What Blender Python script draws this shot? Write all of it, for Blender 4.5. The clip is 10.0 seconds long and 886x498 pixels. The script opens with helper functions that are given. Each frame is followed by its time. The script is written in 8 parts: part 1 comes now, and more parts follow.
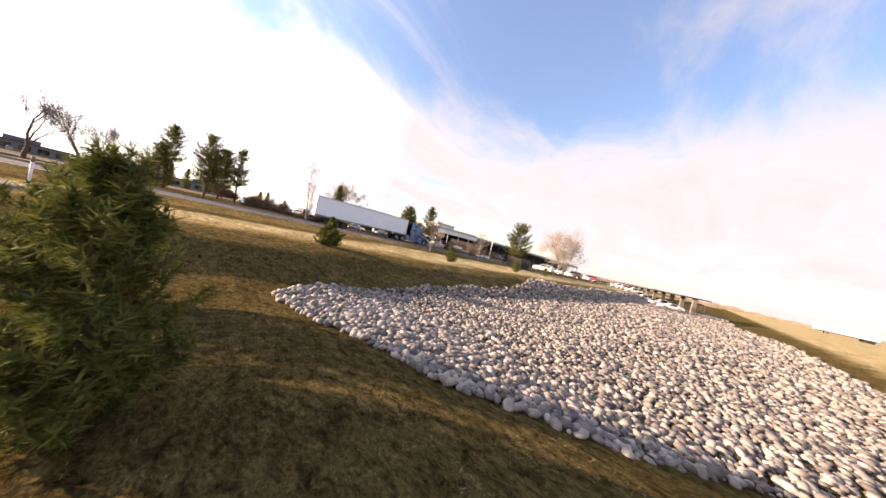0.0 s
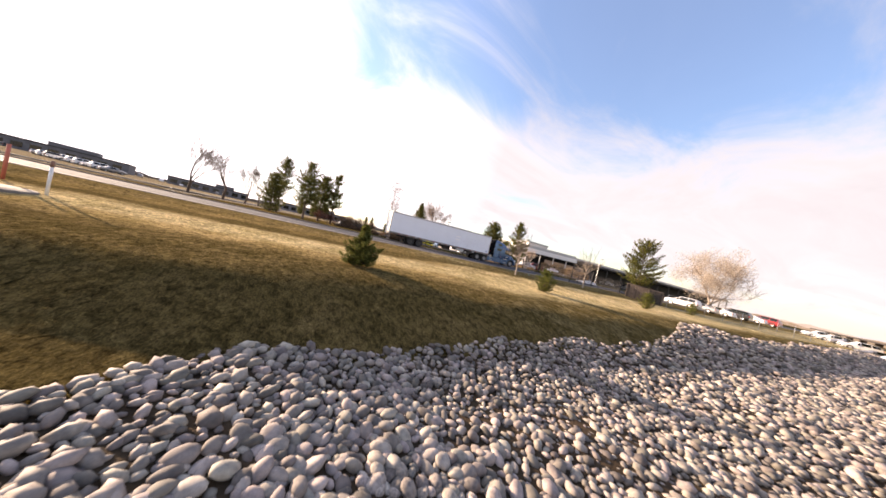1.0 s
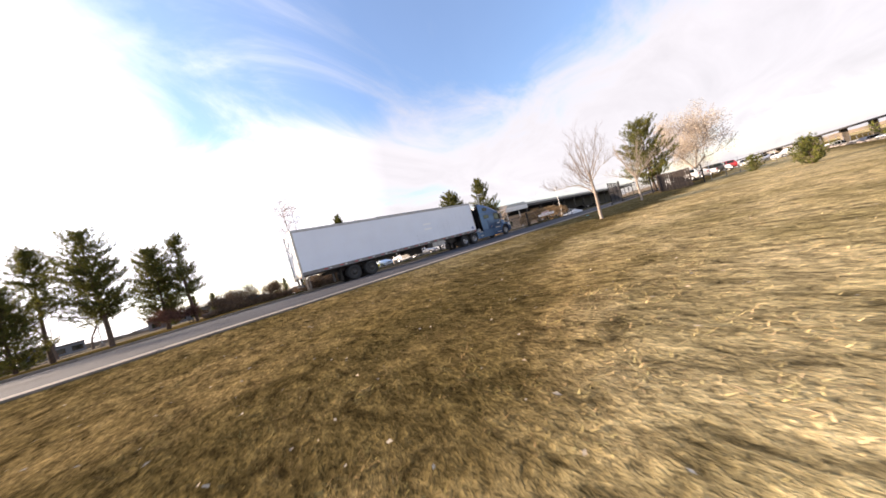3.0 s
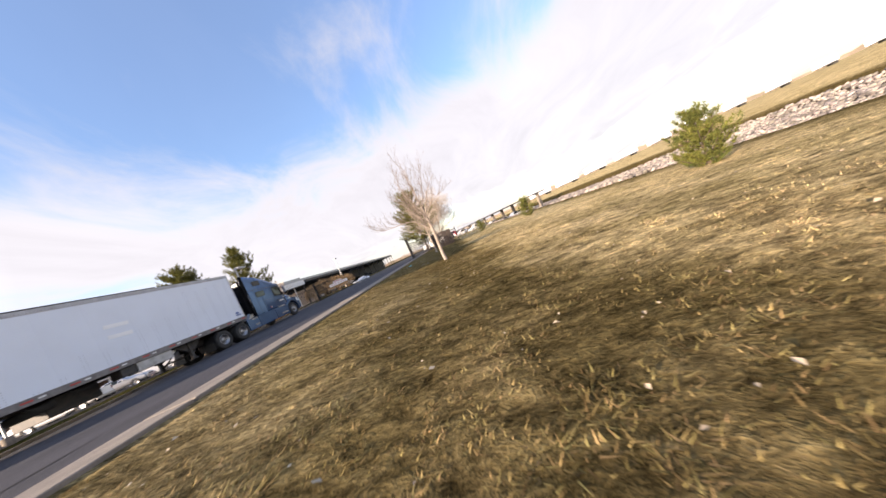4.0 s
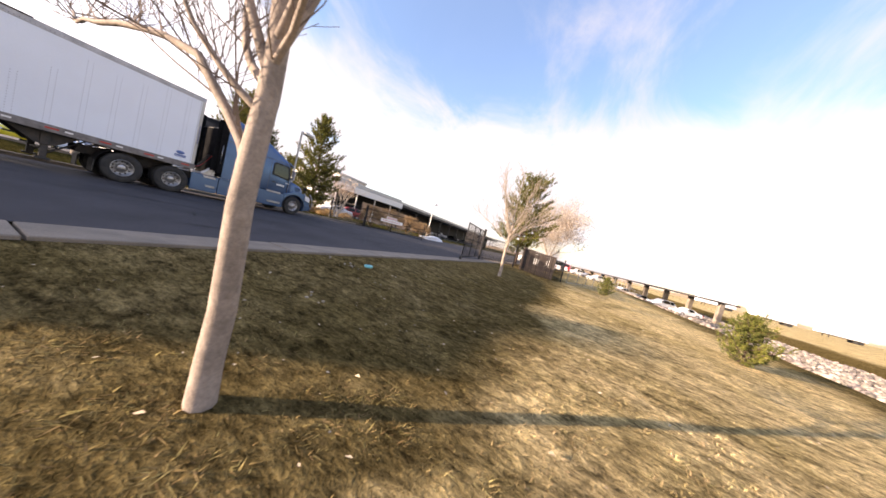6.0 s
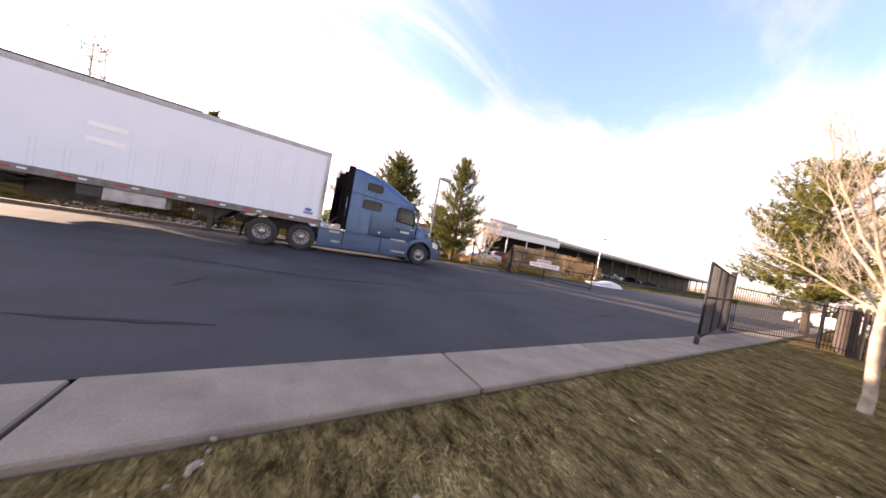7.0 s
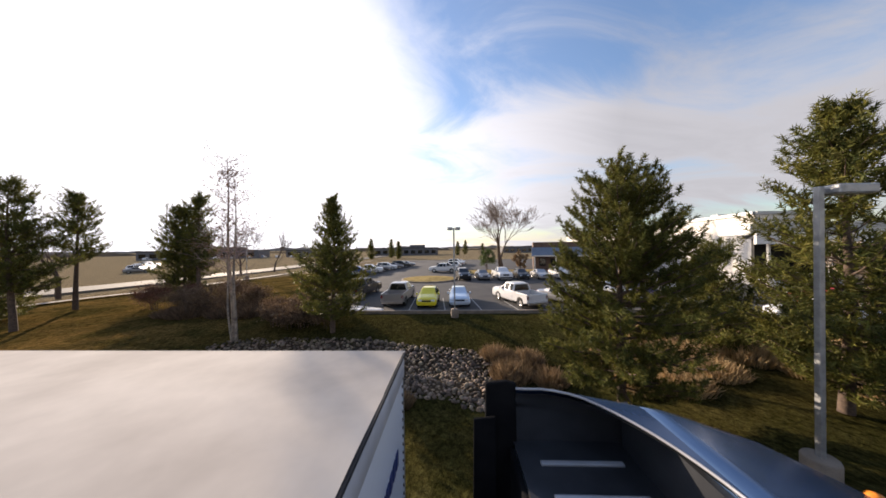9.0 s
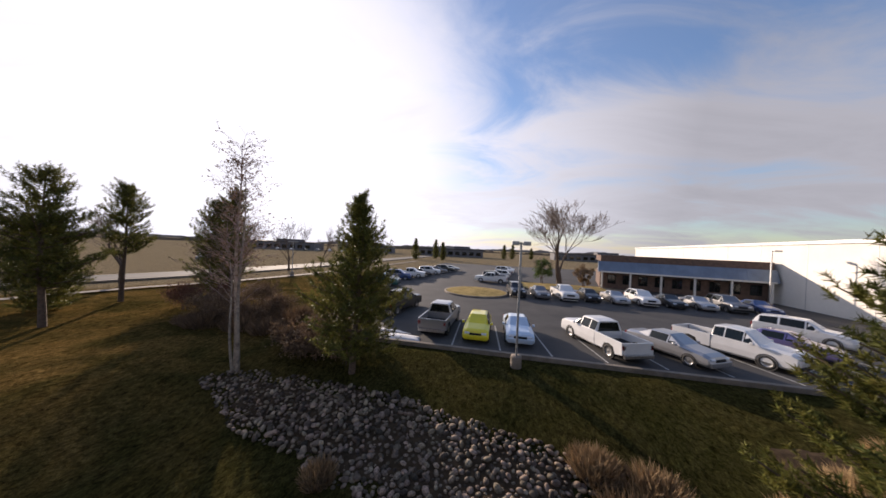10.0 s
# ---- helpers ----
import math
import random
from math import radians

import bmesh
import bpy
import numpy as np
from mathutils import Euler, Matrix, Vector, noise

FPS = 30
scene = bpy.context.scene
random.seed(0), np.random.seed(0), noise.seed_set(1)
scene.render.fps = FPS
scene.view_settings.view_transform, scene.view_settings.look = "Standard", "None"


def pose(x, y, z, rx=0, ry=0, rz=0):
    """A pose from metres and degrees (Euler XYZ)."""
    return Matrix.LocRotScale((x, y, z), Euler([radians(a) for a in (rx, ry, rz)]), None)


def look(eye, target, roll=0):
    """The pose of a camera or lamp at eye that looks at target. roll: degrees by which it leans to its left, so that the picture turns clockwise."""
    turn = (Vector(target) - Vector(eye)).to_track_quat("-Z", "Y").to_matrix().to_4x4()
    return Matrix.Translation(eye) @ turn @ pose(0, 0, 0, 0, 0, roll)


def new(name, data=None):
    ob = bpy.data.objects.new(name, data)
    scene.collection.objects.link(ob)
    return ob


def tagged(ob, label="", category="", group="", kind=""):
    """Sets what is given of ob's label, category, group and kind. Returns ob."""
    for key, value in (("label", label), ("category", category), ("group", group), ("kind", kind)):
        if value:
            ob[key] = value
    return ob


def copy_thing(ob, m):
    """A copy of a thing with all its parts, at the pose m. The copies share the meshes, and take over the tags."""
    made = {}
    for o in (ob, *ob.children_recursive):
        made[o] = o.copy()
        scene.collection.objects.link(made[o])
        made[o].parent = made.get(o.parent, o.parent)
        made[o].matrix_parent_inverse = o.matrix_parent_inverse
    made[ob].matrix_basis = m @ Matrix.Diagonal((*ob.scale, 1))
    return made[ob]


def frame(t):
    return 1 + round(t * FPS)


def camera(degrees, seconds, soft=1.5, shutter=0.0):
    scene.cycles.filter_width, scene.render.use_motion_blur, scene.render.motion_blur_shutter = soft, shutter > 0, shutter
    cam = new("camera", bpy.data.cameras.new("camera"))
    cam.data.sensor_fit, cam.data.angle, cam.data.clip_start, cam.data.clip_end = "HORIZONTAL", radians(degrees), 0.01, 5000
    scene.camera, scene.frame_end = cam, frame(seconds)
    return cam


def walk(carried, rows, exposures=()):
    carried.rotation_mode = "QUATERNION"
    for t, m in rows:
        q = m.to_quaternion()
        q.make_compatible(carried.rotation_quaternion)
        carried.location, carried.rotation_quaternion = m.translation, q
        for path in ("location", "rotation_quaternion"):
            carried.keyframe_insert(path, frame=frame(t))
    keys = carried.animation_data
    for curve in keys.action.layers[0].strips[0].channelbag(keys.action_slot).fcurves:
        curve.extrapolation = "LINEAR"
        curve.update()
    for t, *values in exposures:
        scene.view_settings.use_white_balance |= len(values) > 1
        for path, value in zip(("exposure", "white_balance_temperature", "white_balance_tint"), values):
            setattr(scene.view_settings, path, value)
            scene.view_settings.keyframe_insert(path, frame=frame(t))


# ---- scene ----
cam = camera(118.0, 10.0, soft=1.6, shutter=0.065)
PATH = [
    (0, (-13.099, -41.298, 0.958), (-11.719, -39.851, 0.927), 12.6),
    (0.5, (-10.541, -39.902, 1.124), (-9.36, -38.288, 1.084), 12.0),
    (1, (-8.102, -36.31, 1.053), (-7.287, -34.484, 1.025), 13.0),
    (1.5, (-6.449, -32.05, 0.922), (-5.93, -30.119, 0.913), 11.3),
    (2, (-5.773, -26.903, 0.616), (-5.139, -25.006, 0.608), 1.9),
    (2.2, (-5.35, -24.95, 0.52), (-4.673, -23.068, 0.511), -1.1),
    (3.3, (-3.1, -16.9, 0.42), (-1.541, -15.647, 0.395), -20.7),
    (3.5, (-2.35, -15.95, 0.36), (-0.596, -14.99, 0.319), -22.3),
    (4, (-0.03, -13.648, 0.469), (1.967, -13.564, 0.41), -24.6),
    (4.5, (2.674, -13.044, 0.298), (4.629, -13.46, 0.247), -20.1),
    (4.8, (4.347, -13.431, 0.331), (6.308, -13.82, 0.294), -12.5),
    (5, (5.678, -13.95, 0.292), (7.66, -14.218, 0.259), -6.2),
    (5.2, (6.684, -14.477, 0.342), (8.681, -14.583, 0.315), 1.1),
    (6.3, (11.928, -14.813, 1.103), (13.548, -13.645, 0.999), 14.6),
    (6.5, (12.831, -14.093, 1.076), (14.297, -12.736, 0.987), 14.0),
    (7, (14.859, -11.98, 1.256), (15.898, -10.271, 1.223), 10.4),
    (7.5, (16.269, -9.115, 2.431), (16.854, -7.203, 2.382), 8.8),
    (8, (17.009, -5.735, 3.275), (17.191, -3.743, 3.255), 9.4),
    (8.5, (17.085, -2.764, 3.761), (17.016, -0.765, 3.76), 7.1),
    (8.8, (16.815, -0.926, 4.436), (16.731, 1.072, 4.444), 1.6),
    (9, (16.62, 0.049, 5.088), (16.546, 2.048, 5.079), -0.8),
    (9.2, (16.466, 0.916, 5.466), (16.405, 2.915, 5.476), -2.7),
    (9.5, (16.018, 2.525, 6.297), (15.983, 4.524, 6.264), -3.5),
    (10, (15.506, 5.07, 6.067), (15.105, 7.03, 6.057), 2.5),
]
EXPOSURES = [(0.0, 1.53, 7600, 23), (1.2, 1.53, 7550, 22), (2.0, 1.5, 7150, 19), (3.0, 1.5, 7100, 18), (5.0, 1.5, 7000, 18), (6.0, 1.72, 7500, 22), (7.0, 2.1, 7850, 28), (7.5, 2.0, 7700, 26), (8.0, 1.62, 7550, 22), (8.5, 1.15, 7000, 17), (9.0, 0.82, 6900, 16), (9.5, 0.62, 6700, 17), (10.0, 0.43, 6650, 19)]
walk(cam, [(t, look(eye, target, roll)) for t, eye, target, roll in PATH], EXPOSURES)

# ---- sky, sun and exposure ----
SUN = Vector((-0.69, 0.72, 0.0)).normalized()
SUN_UP = radians(12.9)

world = bpy.data.worlds.new("sky")
scene.world = world
world.use_nodes = True
nt = world.node_tree
nt.nodes.clear()


def wnode(kind, **values):
    n = nt.nodes.new(kind)
    for key, value in values.items():
        n.inputs[key].default_value = value
    return n


out = wnode("ShaderNodeOutputWorld")
sky = wnode("ShaderNodeTexSky")
sky.sky_type, sky.sun_disc = "NISHITA", False
sky.sun_elevation, sky.sun_rotation = SUN_UP, math.atan2(SUN.x, SUN.y)
sky.air_density, sky.dust_density, sky.ozone_density = 1.3, 0.3, 3.5
air = wnode("ShaderNodeBackground", Strength=0.14)
deeper = wnode("ShaderNodeHueSaturation", Saturation=1.06, Value=1.0)
nt.links.new(sky.outputs[0], deeper.inputs["Color"])
cool = wnode("ShaderNodeMix")
cool.data_type, cool.blend_type = "RGBA", "MULTIPLY"
cool.inputs[0].default_value, cool.inputs[7].default_value = 1.0, (0.92, 0.96, 1.08, 1)
nt.links.new(deeper.outputs[0], cool.inputs[6])
nt.links.new(cool.outputs[2], air.inputs[0])
# thin cloud sheets, seen on a high level plane, thickest low over the horizon
geo = wnode("ShaderNodeTexCoord")
sep = wnode("ShaderNodeSeparateXYZ")
nt.links.new(geo.outputs["Generated"], sep.inputs[0])
high = wnode("ShaderNodeMath")
high.operation = "MAXIMUM"
nt.links.new(sep.outputs[2], high.inputs[0])
high.inputs[1].default_value = 0.0
lift = wnode("ShaderNodeMath")
lift.operation = "ADD"
nt.links.new(high.outputs[0], lift.inputs[0])
lift.inputs[1].default_value = 0.22
flat = wnode("ShaderNodeCombineXYZ")
for axis in (0, 1):
    d = wnode("ShaderNodeMath")
    d.operation = "DIVIDE"
    nt.links.new(sep.outputs[axis], d.inputs[0])
    nt.links.new(lift.outputs[0], d.inputs[1])
    nt.links.new(d.outputs[0], flat.inputs[axis])
turn = wnode("ShaderNodeMapping", Rotation=(0, 0, radians(-38)), Scale=(0.5, 0.95, 1.0), Location=(0.3, 0.2, 0.0))
nt.links.new(flat.outputs[0], turn.inputs[0])
big = wnode("ShaderNodeTexNoise", Scale=0.75, Detail=4.0, Roughness=0.5, Distortion=0.25)
nt.links.new(turn.outputs[0], big.inputs["Vector"])
fine = wnode("ShaderNodeTexNoise", Scale=2.2, Detail=9.0, Roughness=0.62, Distortion=0.9)
nt.links.new(turn.outputs[0], fine.inputs["Vector"])
both = wnode("ShaderNodeMath")
both.operation = "MULTIPLY_ADD"
nt.links.new(fine.outputs[0], both.inputs[0])
both.inputs[1].default_value = 0.8
calm = wnode("ShaderNodeMapRange", **{"To Min": 0.10, "To Max": 0.72})
nt.links.new(big.outputs[0], calm.inputs["Value"])
nt.links.new(calm.outputs[0], both.inputs[2])
deck = wnode("ShaderNodeValToRGB")
deck.color_ramp.interpolation = "EASE"
for k, (at_, v) in enumerate(((0.0, 0.62), (0.05, 0.47), (0.13, 0.72), (0.34, 0.66), (0.52, 0.39), (1.0, 0.32))):
    e = deck.color_ramp.elements[k] if k < 2 else deck.color_ramp.elements.new(at_)
    e.position, e.color = at_, (v, v, v, 1)
nt.links.new(high.outputs[0], deck.inputs[0])
sumup = wnode("ShaderNodeMath")
sumup.operation = "ADD"
nt.links.new(both.outputs[0], sumup.inputs[0])
nt.links.new(deck.outputs[0], sumup.inputs[1])
cover = wnode("ShaderNodeMapRange", **{"From Min": 1.14, "From Max": 1.5, "To Min": 0.12, "To Max": 0.97})
cover.interpolation_type = "SMOOTHSTEP"
nt.links.new(sumup.outputs[0], cover.inputs["Value"])
# clouds are brighter towards the sun
aim = wnode("ShaderNodeVectorMath")
aim.operation = "DOT_PRODUCT"
nt.links.new(geo.outputs["Generated"], aim.inputs[0])
aim.inputs[1].default_value = (SUN.x * math.cos(SUN_UP), SUN.y * math.cos(SUN_UP), math.sin(SUN_UP))
near = wnode("ShaderNodeMapRange", **{"From Min": 0.3, "From Max": 1.0, "To Min": 0.36, "To Max": 0.9})
nt.links.new(aim.outputs["Value"], near.inputs["Value"])
cloud = wnode("ShaderNodeBackground", Color=(0.885, 0.92, 1.0, 1))
thick = wnode("ShaderNodeMapRange", **{"From Min": 0.3, "From Max": 0.7, "To Min": 1.12, "To Max": 0.93})
nt.links.new(fine.outputs[0], thick.inputs["Value"])
grey = wnode("ShaderNodeMath")
grey.operation = "MULTIPLY"
nt.links.new(near.outputs[0], grey.inputs[0])
nt.links.new(thick.outputs[0], grey.inputs[1])
nt.links.new(grey.outputs[0], cloud.inputs["Strength"])
# the sun's bright veil of thin cloud
veil = wnode("ShaderNodeMapRange", **{"From Min": 0.6, "From Max": 0.92})
veil.interpolation_type = "SMOOTHSTEP"
ragged = wnode("ShaderNodeMath")
ragged.operation = "MULTIPLY_ADD"
nt.links.new(fine.outputs[0], ragged.inputs[0])
ragged.inputs[1].default_value = 0.34
shifted = wnode("ShaderNodeMath")
shifted.operation = "SUBTRACT"
nt.links.new(aim.outputs["Value"], shifted.inputs[0])
shifted.inputs[1].default_value = 0.17
nt.links.new(shifted.outputs[0], ragged.inputs[2])
nt.links.new(ragged.outputs[0], veil.inputs["Value"])
most = wnode("ShaderNodeMath")
most.operation = "MAXIMUM"
nt.links.new(cover.outputs[0], most.inputs[0])
nt.links.new(veil.outputs[0], most.inputs[1])
mix = wnode("ShaderNodeMixShader")
nt.links.new(most.outputs[0], mix.inputs[0])
nt.links.new(air.outputs[0], mix.inputs[1])
nt.links.new(cloud.outputs[0], mix.inputs[2])
nt.links.new(mix.outputs[0], out.inputs[0])

sun = new("sun", bpy.data.lights.new("sun", "SUN"))
sun.data.energy, sun.data.angle, sun.data.color = 5.0, radians(0.6), (1.0, 0.86, 0.68)
ray = Vector((SUN.x * math.cos(SUN_UP), SUN.y * math.cos(SUN_UP), math.sin(SUN_UP)))
sun.rotation_euler = ray.to_track_quat("Z", "Y").to_euler()

# ---- materials ----
def shade(name, base, rough=0.7, metal=0.0, other=None, scale=6.0, amount=0.5, fine=0.0, fine_scale=80.0,
          bump=0.0, bump_scale=60.0, random_value=0.0, random_hue=0.0, coat=0.0, spec=0.5, island=False, through_light=0.0):
    """A surface: base and other blend by noise of the given scale (per metre), with finer grain, bump and variation from piece to piece."""
    m = bpy.data.materials.new(name)
    m.use_nodes = True
    t = m.node_tree
    b = t.nodes["Principled BSDF"]
    b.inputs["Roughness"].default_value, b.inputs["Metallic"].default_value = rough, metal
    b.inputs["Coat Weight"].default_value = coat
    b.inputs["Coat Roughness"].default_value = 0.05
    b.inputs["Specular IOR Level"].default_value = spec
    where = t.nodes.new("ShaderNodeTexCoord")
    colour = None

    def noise_at(s, detail=4.0, rough_=0.55):
        n = t.nodes.new("ShaderNodeTexNoise")
        n.inputs["Scale"].default_value, n.inputs["Detail"].default_value, n.inputs["Roughness"].default_value = s, detail, rough_
        t.links.new(where.outputs["Object"], n.inputs["Vector"])
        return n

    mixer = t.nodes.new("ShaderNodeMix")
    mixer.data_type = "RGBA"
    mixer.inputs[6].default_value = (*base, 1)
    mixer.inputs[7].default_value = (*(other or [c * 0.8 for c in base]), 1)
    n = noise_at(scale)
    r = t.nodes.new("ShaderNodeMapRange")
    r.inputs["From Min"].default_value, r.inputs["From Max"].default_value = 0.38, 0.66
    r.inputs["To Max"].default_value = amount * 2 if amount < 0.5 else 1.0
    t.links.new(n.outputs[0], r.inputs["Value"])
    t.links.new(r.outputs[0], mixer.inputs[0])
    colour = mixer.outputs[2]
    if fine:
        f = noise_at(fine_scale, 3.0, 0.7)
        r2 = t.nodes.new("ShaderNodeMapRange")
        r2.inputs["From Min"].default_value, r2.inputs["From Max"].default_value = 0.3, 0.7
        r2.inputs["To Min"].default_value, r2.inputs["To Max"].default_value = 1 - fine, 1 + fine
        t.links.new(f.outputs[0], r2.inputs["Value"])
        v = t.nodes.new("ShaderNodeVectorMath")
        v.operation = "SCALE"
        t.links.new(colour, v.inputs[0])
        t.links.new(r2.outputs[0], v.inputs["Scale"])
        colour = v.outputs[0]
    if random_value or random_hue:
        if island:
            g = t.nodes.new("ShaderNodeNewGeometry").outputs["Random Per Island"]
        else:
            g = t.nodes.new("ShaderNodeObjectInfo").outputs["Random"]
        h = t.nodes.new("ShaderNodeHueSaturation")
        r3 = t.nodes.new("ShaderNodeMapRange")
        r3.inputs["To Min"].default_value, r3.inputs["To Max"].default_value = 1 - random_value, 1 + random_value
        t.links.new(g, r3.inputs["Value"])
        t.links.new(r3.outputs[0], h.inputs["Value"])
        if random_hue:
            w = t.nodes.new("ShaderNodeTexWhiteNoise")
            w.noise_dimensions = "1D"
            t.links.new(g, w.inputs["W"])
            r4 = t.nodes.new("ShaderNodeMapRange")
            r4.inputs["To Min"].default_value, r4.inputs["To Max"].default_value = 0.5 - random_hue, 0.5 + random_hue
            t.links.new(w.outputs[0], r4.inputs["Value"])
            t.links.new(r4.outputs[0], h.inputs["Hue"])
        t.links.new(colour, h.inputs["Color"])
        colour = h.outputs[0]
    t.links.new(colour, b.inputs["Base Color"])
    if through_light:
        # thin leaves let some light through
        tr = t.nodes.new("ShaderNodeBsdfTranslucent")
        t.links.new(colour, tr.inputs[0])
        ms = t.nodes.new("ShaderNodeMixShader")
        ms.inputs[0].default_value = through_light
        t.links.new(b.outputs[0], ms.inputs[1])
        t.links.new(tr.outputs[0], ms.inputs[2])
        t.links.new(ms.outputs[0], t.nodes["Material Output"].inputs[0])
    if bump:
        n2 = noise_at(bump_scale, 5.0, 0.6)
        bp = t.nodes.new("ShaderNodeBump")
        bp.inputs["Strength"].default_value, bp.inputs["Distance"].default_value = min(1.0, bump), 0.02
        t.links.new(n2.outputs[0], bp.inputs["Height"])
        t.links.new(bp.outputs[0], b.inputs["Normal"])
    return m


def turf(name, blades=False):
    """Winter lawn: straw-pale where it is mown dry, browner green on the verge, the slopes and the swale, in clumps."""
    m = shade(name, (0.65, 0.495, 0.255), 0.9, other=(0.43, 0.33, 0.15), scale=0.6, random_value=0.6 if blades else 0.0, random_hue=0.02 if blades else 0.0,
              island=True, through_light=0.1 if blades else 0.0, spec=0.0)
    t = m.node_tree
    b = t.nodes["Principled BSDF"]
    where = t.nodes["Texture Coordinate"]
    straw = [n for n in t.nodes if n.bl_idname == "ShaderNodeMix"][0]

    def noise_at(s, detail, rough, stretch=(1, 1, 1), twist=0.0):
        mp = t.nodes.new("ShaderNodeMapping")
        mp.inputs["Scale"].default_value = stretch
        mp.inputs["Rotation"].default_value = (0, 0, twist)
        t.links.new(where.outputs["Object"], mp.inputs[0])
        n = t.nodes.new("ShaderNodeTexNoise")
        n.inputs["Scale"].default_value, n.inputs["Detail"].default_value, n.inputs["Roughness"].default_value = s, detail, rough
        n.inputs["Distortion"].default_value = 0.6
        t.links.new(mp.outputs[0], n.inputs["Vector"])
        return n.outputs[0]

    def ranged(src, a, b_, low, high, smooth=False):
        r = t.nodes.new("ShaderNodeMapRange")
        r.inputs["From Min"].default_value, r.inputs["From Max"].default_value = a, b_
        r.inputs["To Min"].default_value, r.inputs["To Max"].default_value = low, high
        if smooth:
            r.interpolation_type = "SMOOTHSTEP"
        t.links.new(src, r.inputs["Value"])
        return r.outputs[0]

    def maths(kind, a, c):
        n = t.nodes.new("ShaderNodeMath")
        n.operation = kind
        for k, v in enumerate((a, c)):
            if isinstance(v, float):
                n.inputs[k].default_value = v
            else:
                t.links.new(v, n.inputs[k])
        return n.outputs[0]

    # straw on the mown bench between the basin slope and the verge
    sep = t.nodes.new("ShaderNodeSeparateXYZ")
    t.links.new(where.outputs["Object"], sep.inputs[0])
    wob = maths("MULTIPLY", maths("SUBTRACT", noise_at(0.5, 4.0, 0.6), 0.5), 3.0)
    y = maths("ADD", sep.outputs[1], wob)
    # a darker, greener verge runs along the road; west of the young trees it is wider
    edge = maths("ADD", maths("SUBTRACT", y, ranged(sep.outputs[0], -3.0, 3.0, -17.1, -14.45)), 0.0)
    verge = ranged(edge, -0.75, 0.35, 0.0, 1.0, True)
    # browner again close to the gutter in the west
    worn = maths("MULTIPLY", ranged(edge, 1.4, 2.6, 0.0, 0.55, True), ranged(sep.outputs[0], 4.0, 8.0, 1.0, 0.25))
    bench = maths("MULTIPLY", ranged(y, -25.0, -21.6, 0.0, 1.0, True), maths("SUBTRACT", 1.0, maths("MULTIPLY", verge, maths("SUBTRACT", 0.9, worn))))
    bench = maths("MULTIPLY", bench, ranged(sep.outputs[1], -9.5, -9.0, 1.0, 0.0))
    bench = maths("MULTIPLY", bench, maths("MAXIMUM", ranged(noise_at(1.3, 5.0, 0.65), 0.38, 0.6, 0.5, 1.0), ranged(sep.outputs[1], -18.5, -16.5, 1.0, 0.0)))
    field = ranged(y, -52.0, -49.0, 1.0, 0.0, True)
    dry = maths("MAXIMUM", bench, field)
    patch = ranged(noise_at(0.9, 5.0, 0.65), 0.43, 0.7, 0.0, 0.34)
    # greener verges beyond the road and the basin slope: little straw, shade painted in
    patch = maths("MULTIPLY", patch, maths("MULTIPLY", ranged(sep.outputs[1], 2.0, 6.0, 1.0, 0.1), ranged(sep.outputs[1], -33.0, -25.0, 0.25, 1.0)))
    dry = maths("MAXIMUM", dry, patch)
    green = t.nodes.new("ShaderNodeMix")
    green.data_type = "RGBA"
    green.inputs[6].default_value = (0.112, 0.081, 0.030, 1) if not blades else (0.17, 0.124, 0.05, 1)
    # beyond the road: deep green with the pines' shade painted in, and golden brown to the west of the swale
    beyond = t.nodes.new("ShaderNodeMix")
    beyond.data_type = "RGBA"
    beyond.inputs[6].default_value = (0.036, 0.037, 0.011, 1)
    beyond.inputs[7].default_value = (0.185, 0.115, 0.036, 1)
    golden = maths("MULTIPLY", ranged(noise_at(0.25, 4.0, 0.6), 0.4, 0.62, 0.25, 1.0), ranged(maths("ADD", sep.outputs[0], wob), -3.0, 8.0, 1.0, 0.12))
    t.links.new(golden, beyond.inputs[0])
    # pale tan fields past the footpath and, with haze painted in, beyond the car park
    past = maths("MAXIMUM", ranged(maths("SUBTRACT", maths("MULTIPLY", maths("SUBTRACT", sep.outputs[1], 26.0), 0.42), maths("ADD", sep.outputs[0], 25.0)), 0.0, 4.0, 0.0, 1.0, True), ranged(sep.outputs[1], 85.0, 120.0, 0.0, 1.0, True))
    fields = t.nodes.new("ShaderNodeMix")
    fields.data_type = "RGBA"
    fields.inputs[7].default_value = (0.29, 0.225, 0.135, 1)
    t.links.new(past, fields.inputs[0])
    t.links.new(beyond.outputs[2], fields.inputs[6])
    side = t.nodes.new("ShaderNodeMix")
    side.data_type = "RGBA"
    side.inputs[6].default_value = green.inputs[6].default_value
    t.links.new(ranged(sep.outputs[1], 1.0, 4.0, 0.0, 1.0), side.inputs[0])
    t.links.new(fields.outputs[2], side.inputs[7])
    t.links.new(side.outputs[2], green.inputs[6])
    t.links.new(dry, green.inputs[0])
    # Western straw multiplied browner and darker, painting in its backlit look.
    tan = t.nodes.new("ShaderNodeMix")
    tan.data_type, tan.blend_type = "RGBA", "MULTIPLY"
    tan.inputs[7].default_value = (0.66, 0.58, 0.46, 1)
    t.links.new(maths("MULTIPLY", ranged(maths("ADD", sep.outputs[0], wob), -2.0, 4.5, 1.0, 0.0, True), maths("ADD", ranged(y, -18.5, -16.5, 0.0, 1.0, True), ranged(y, -22.5, -20.5, 0.8, 0.0, True))), tan.inputs[0])
    t.links.new(straw.outputs[2], tan.inputs[6])
    t.links.new(tan.outputs[2], green.inputs[7])
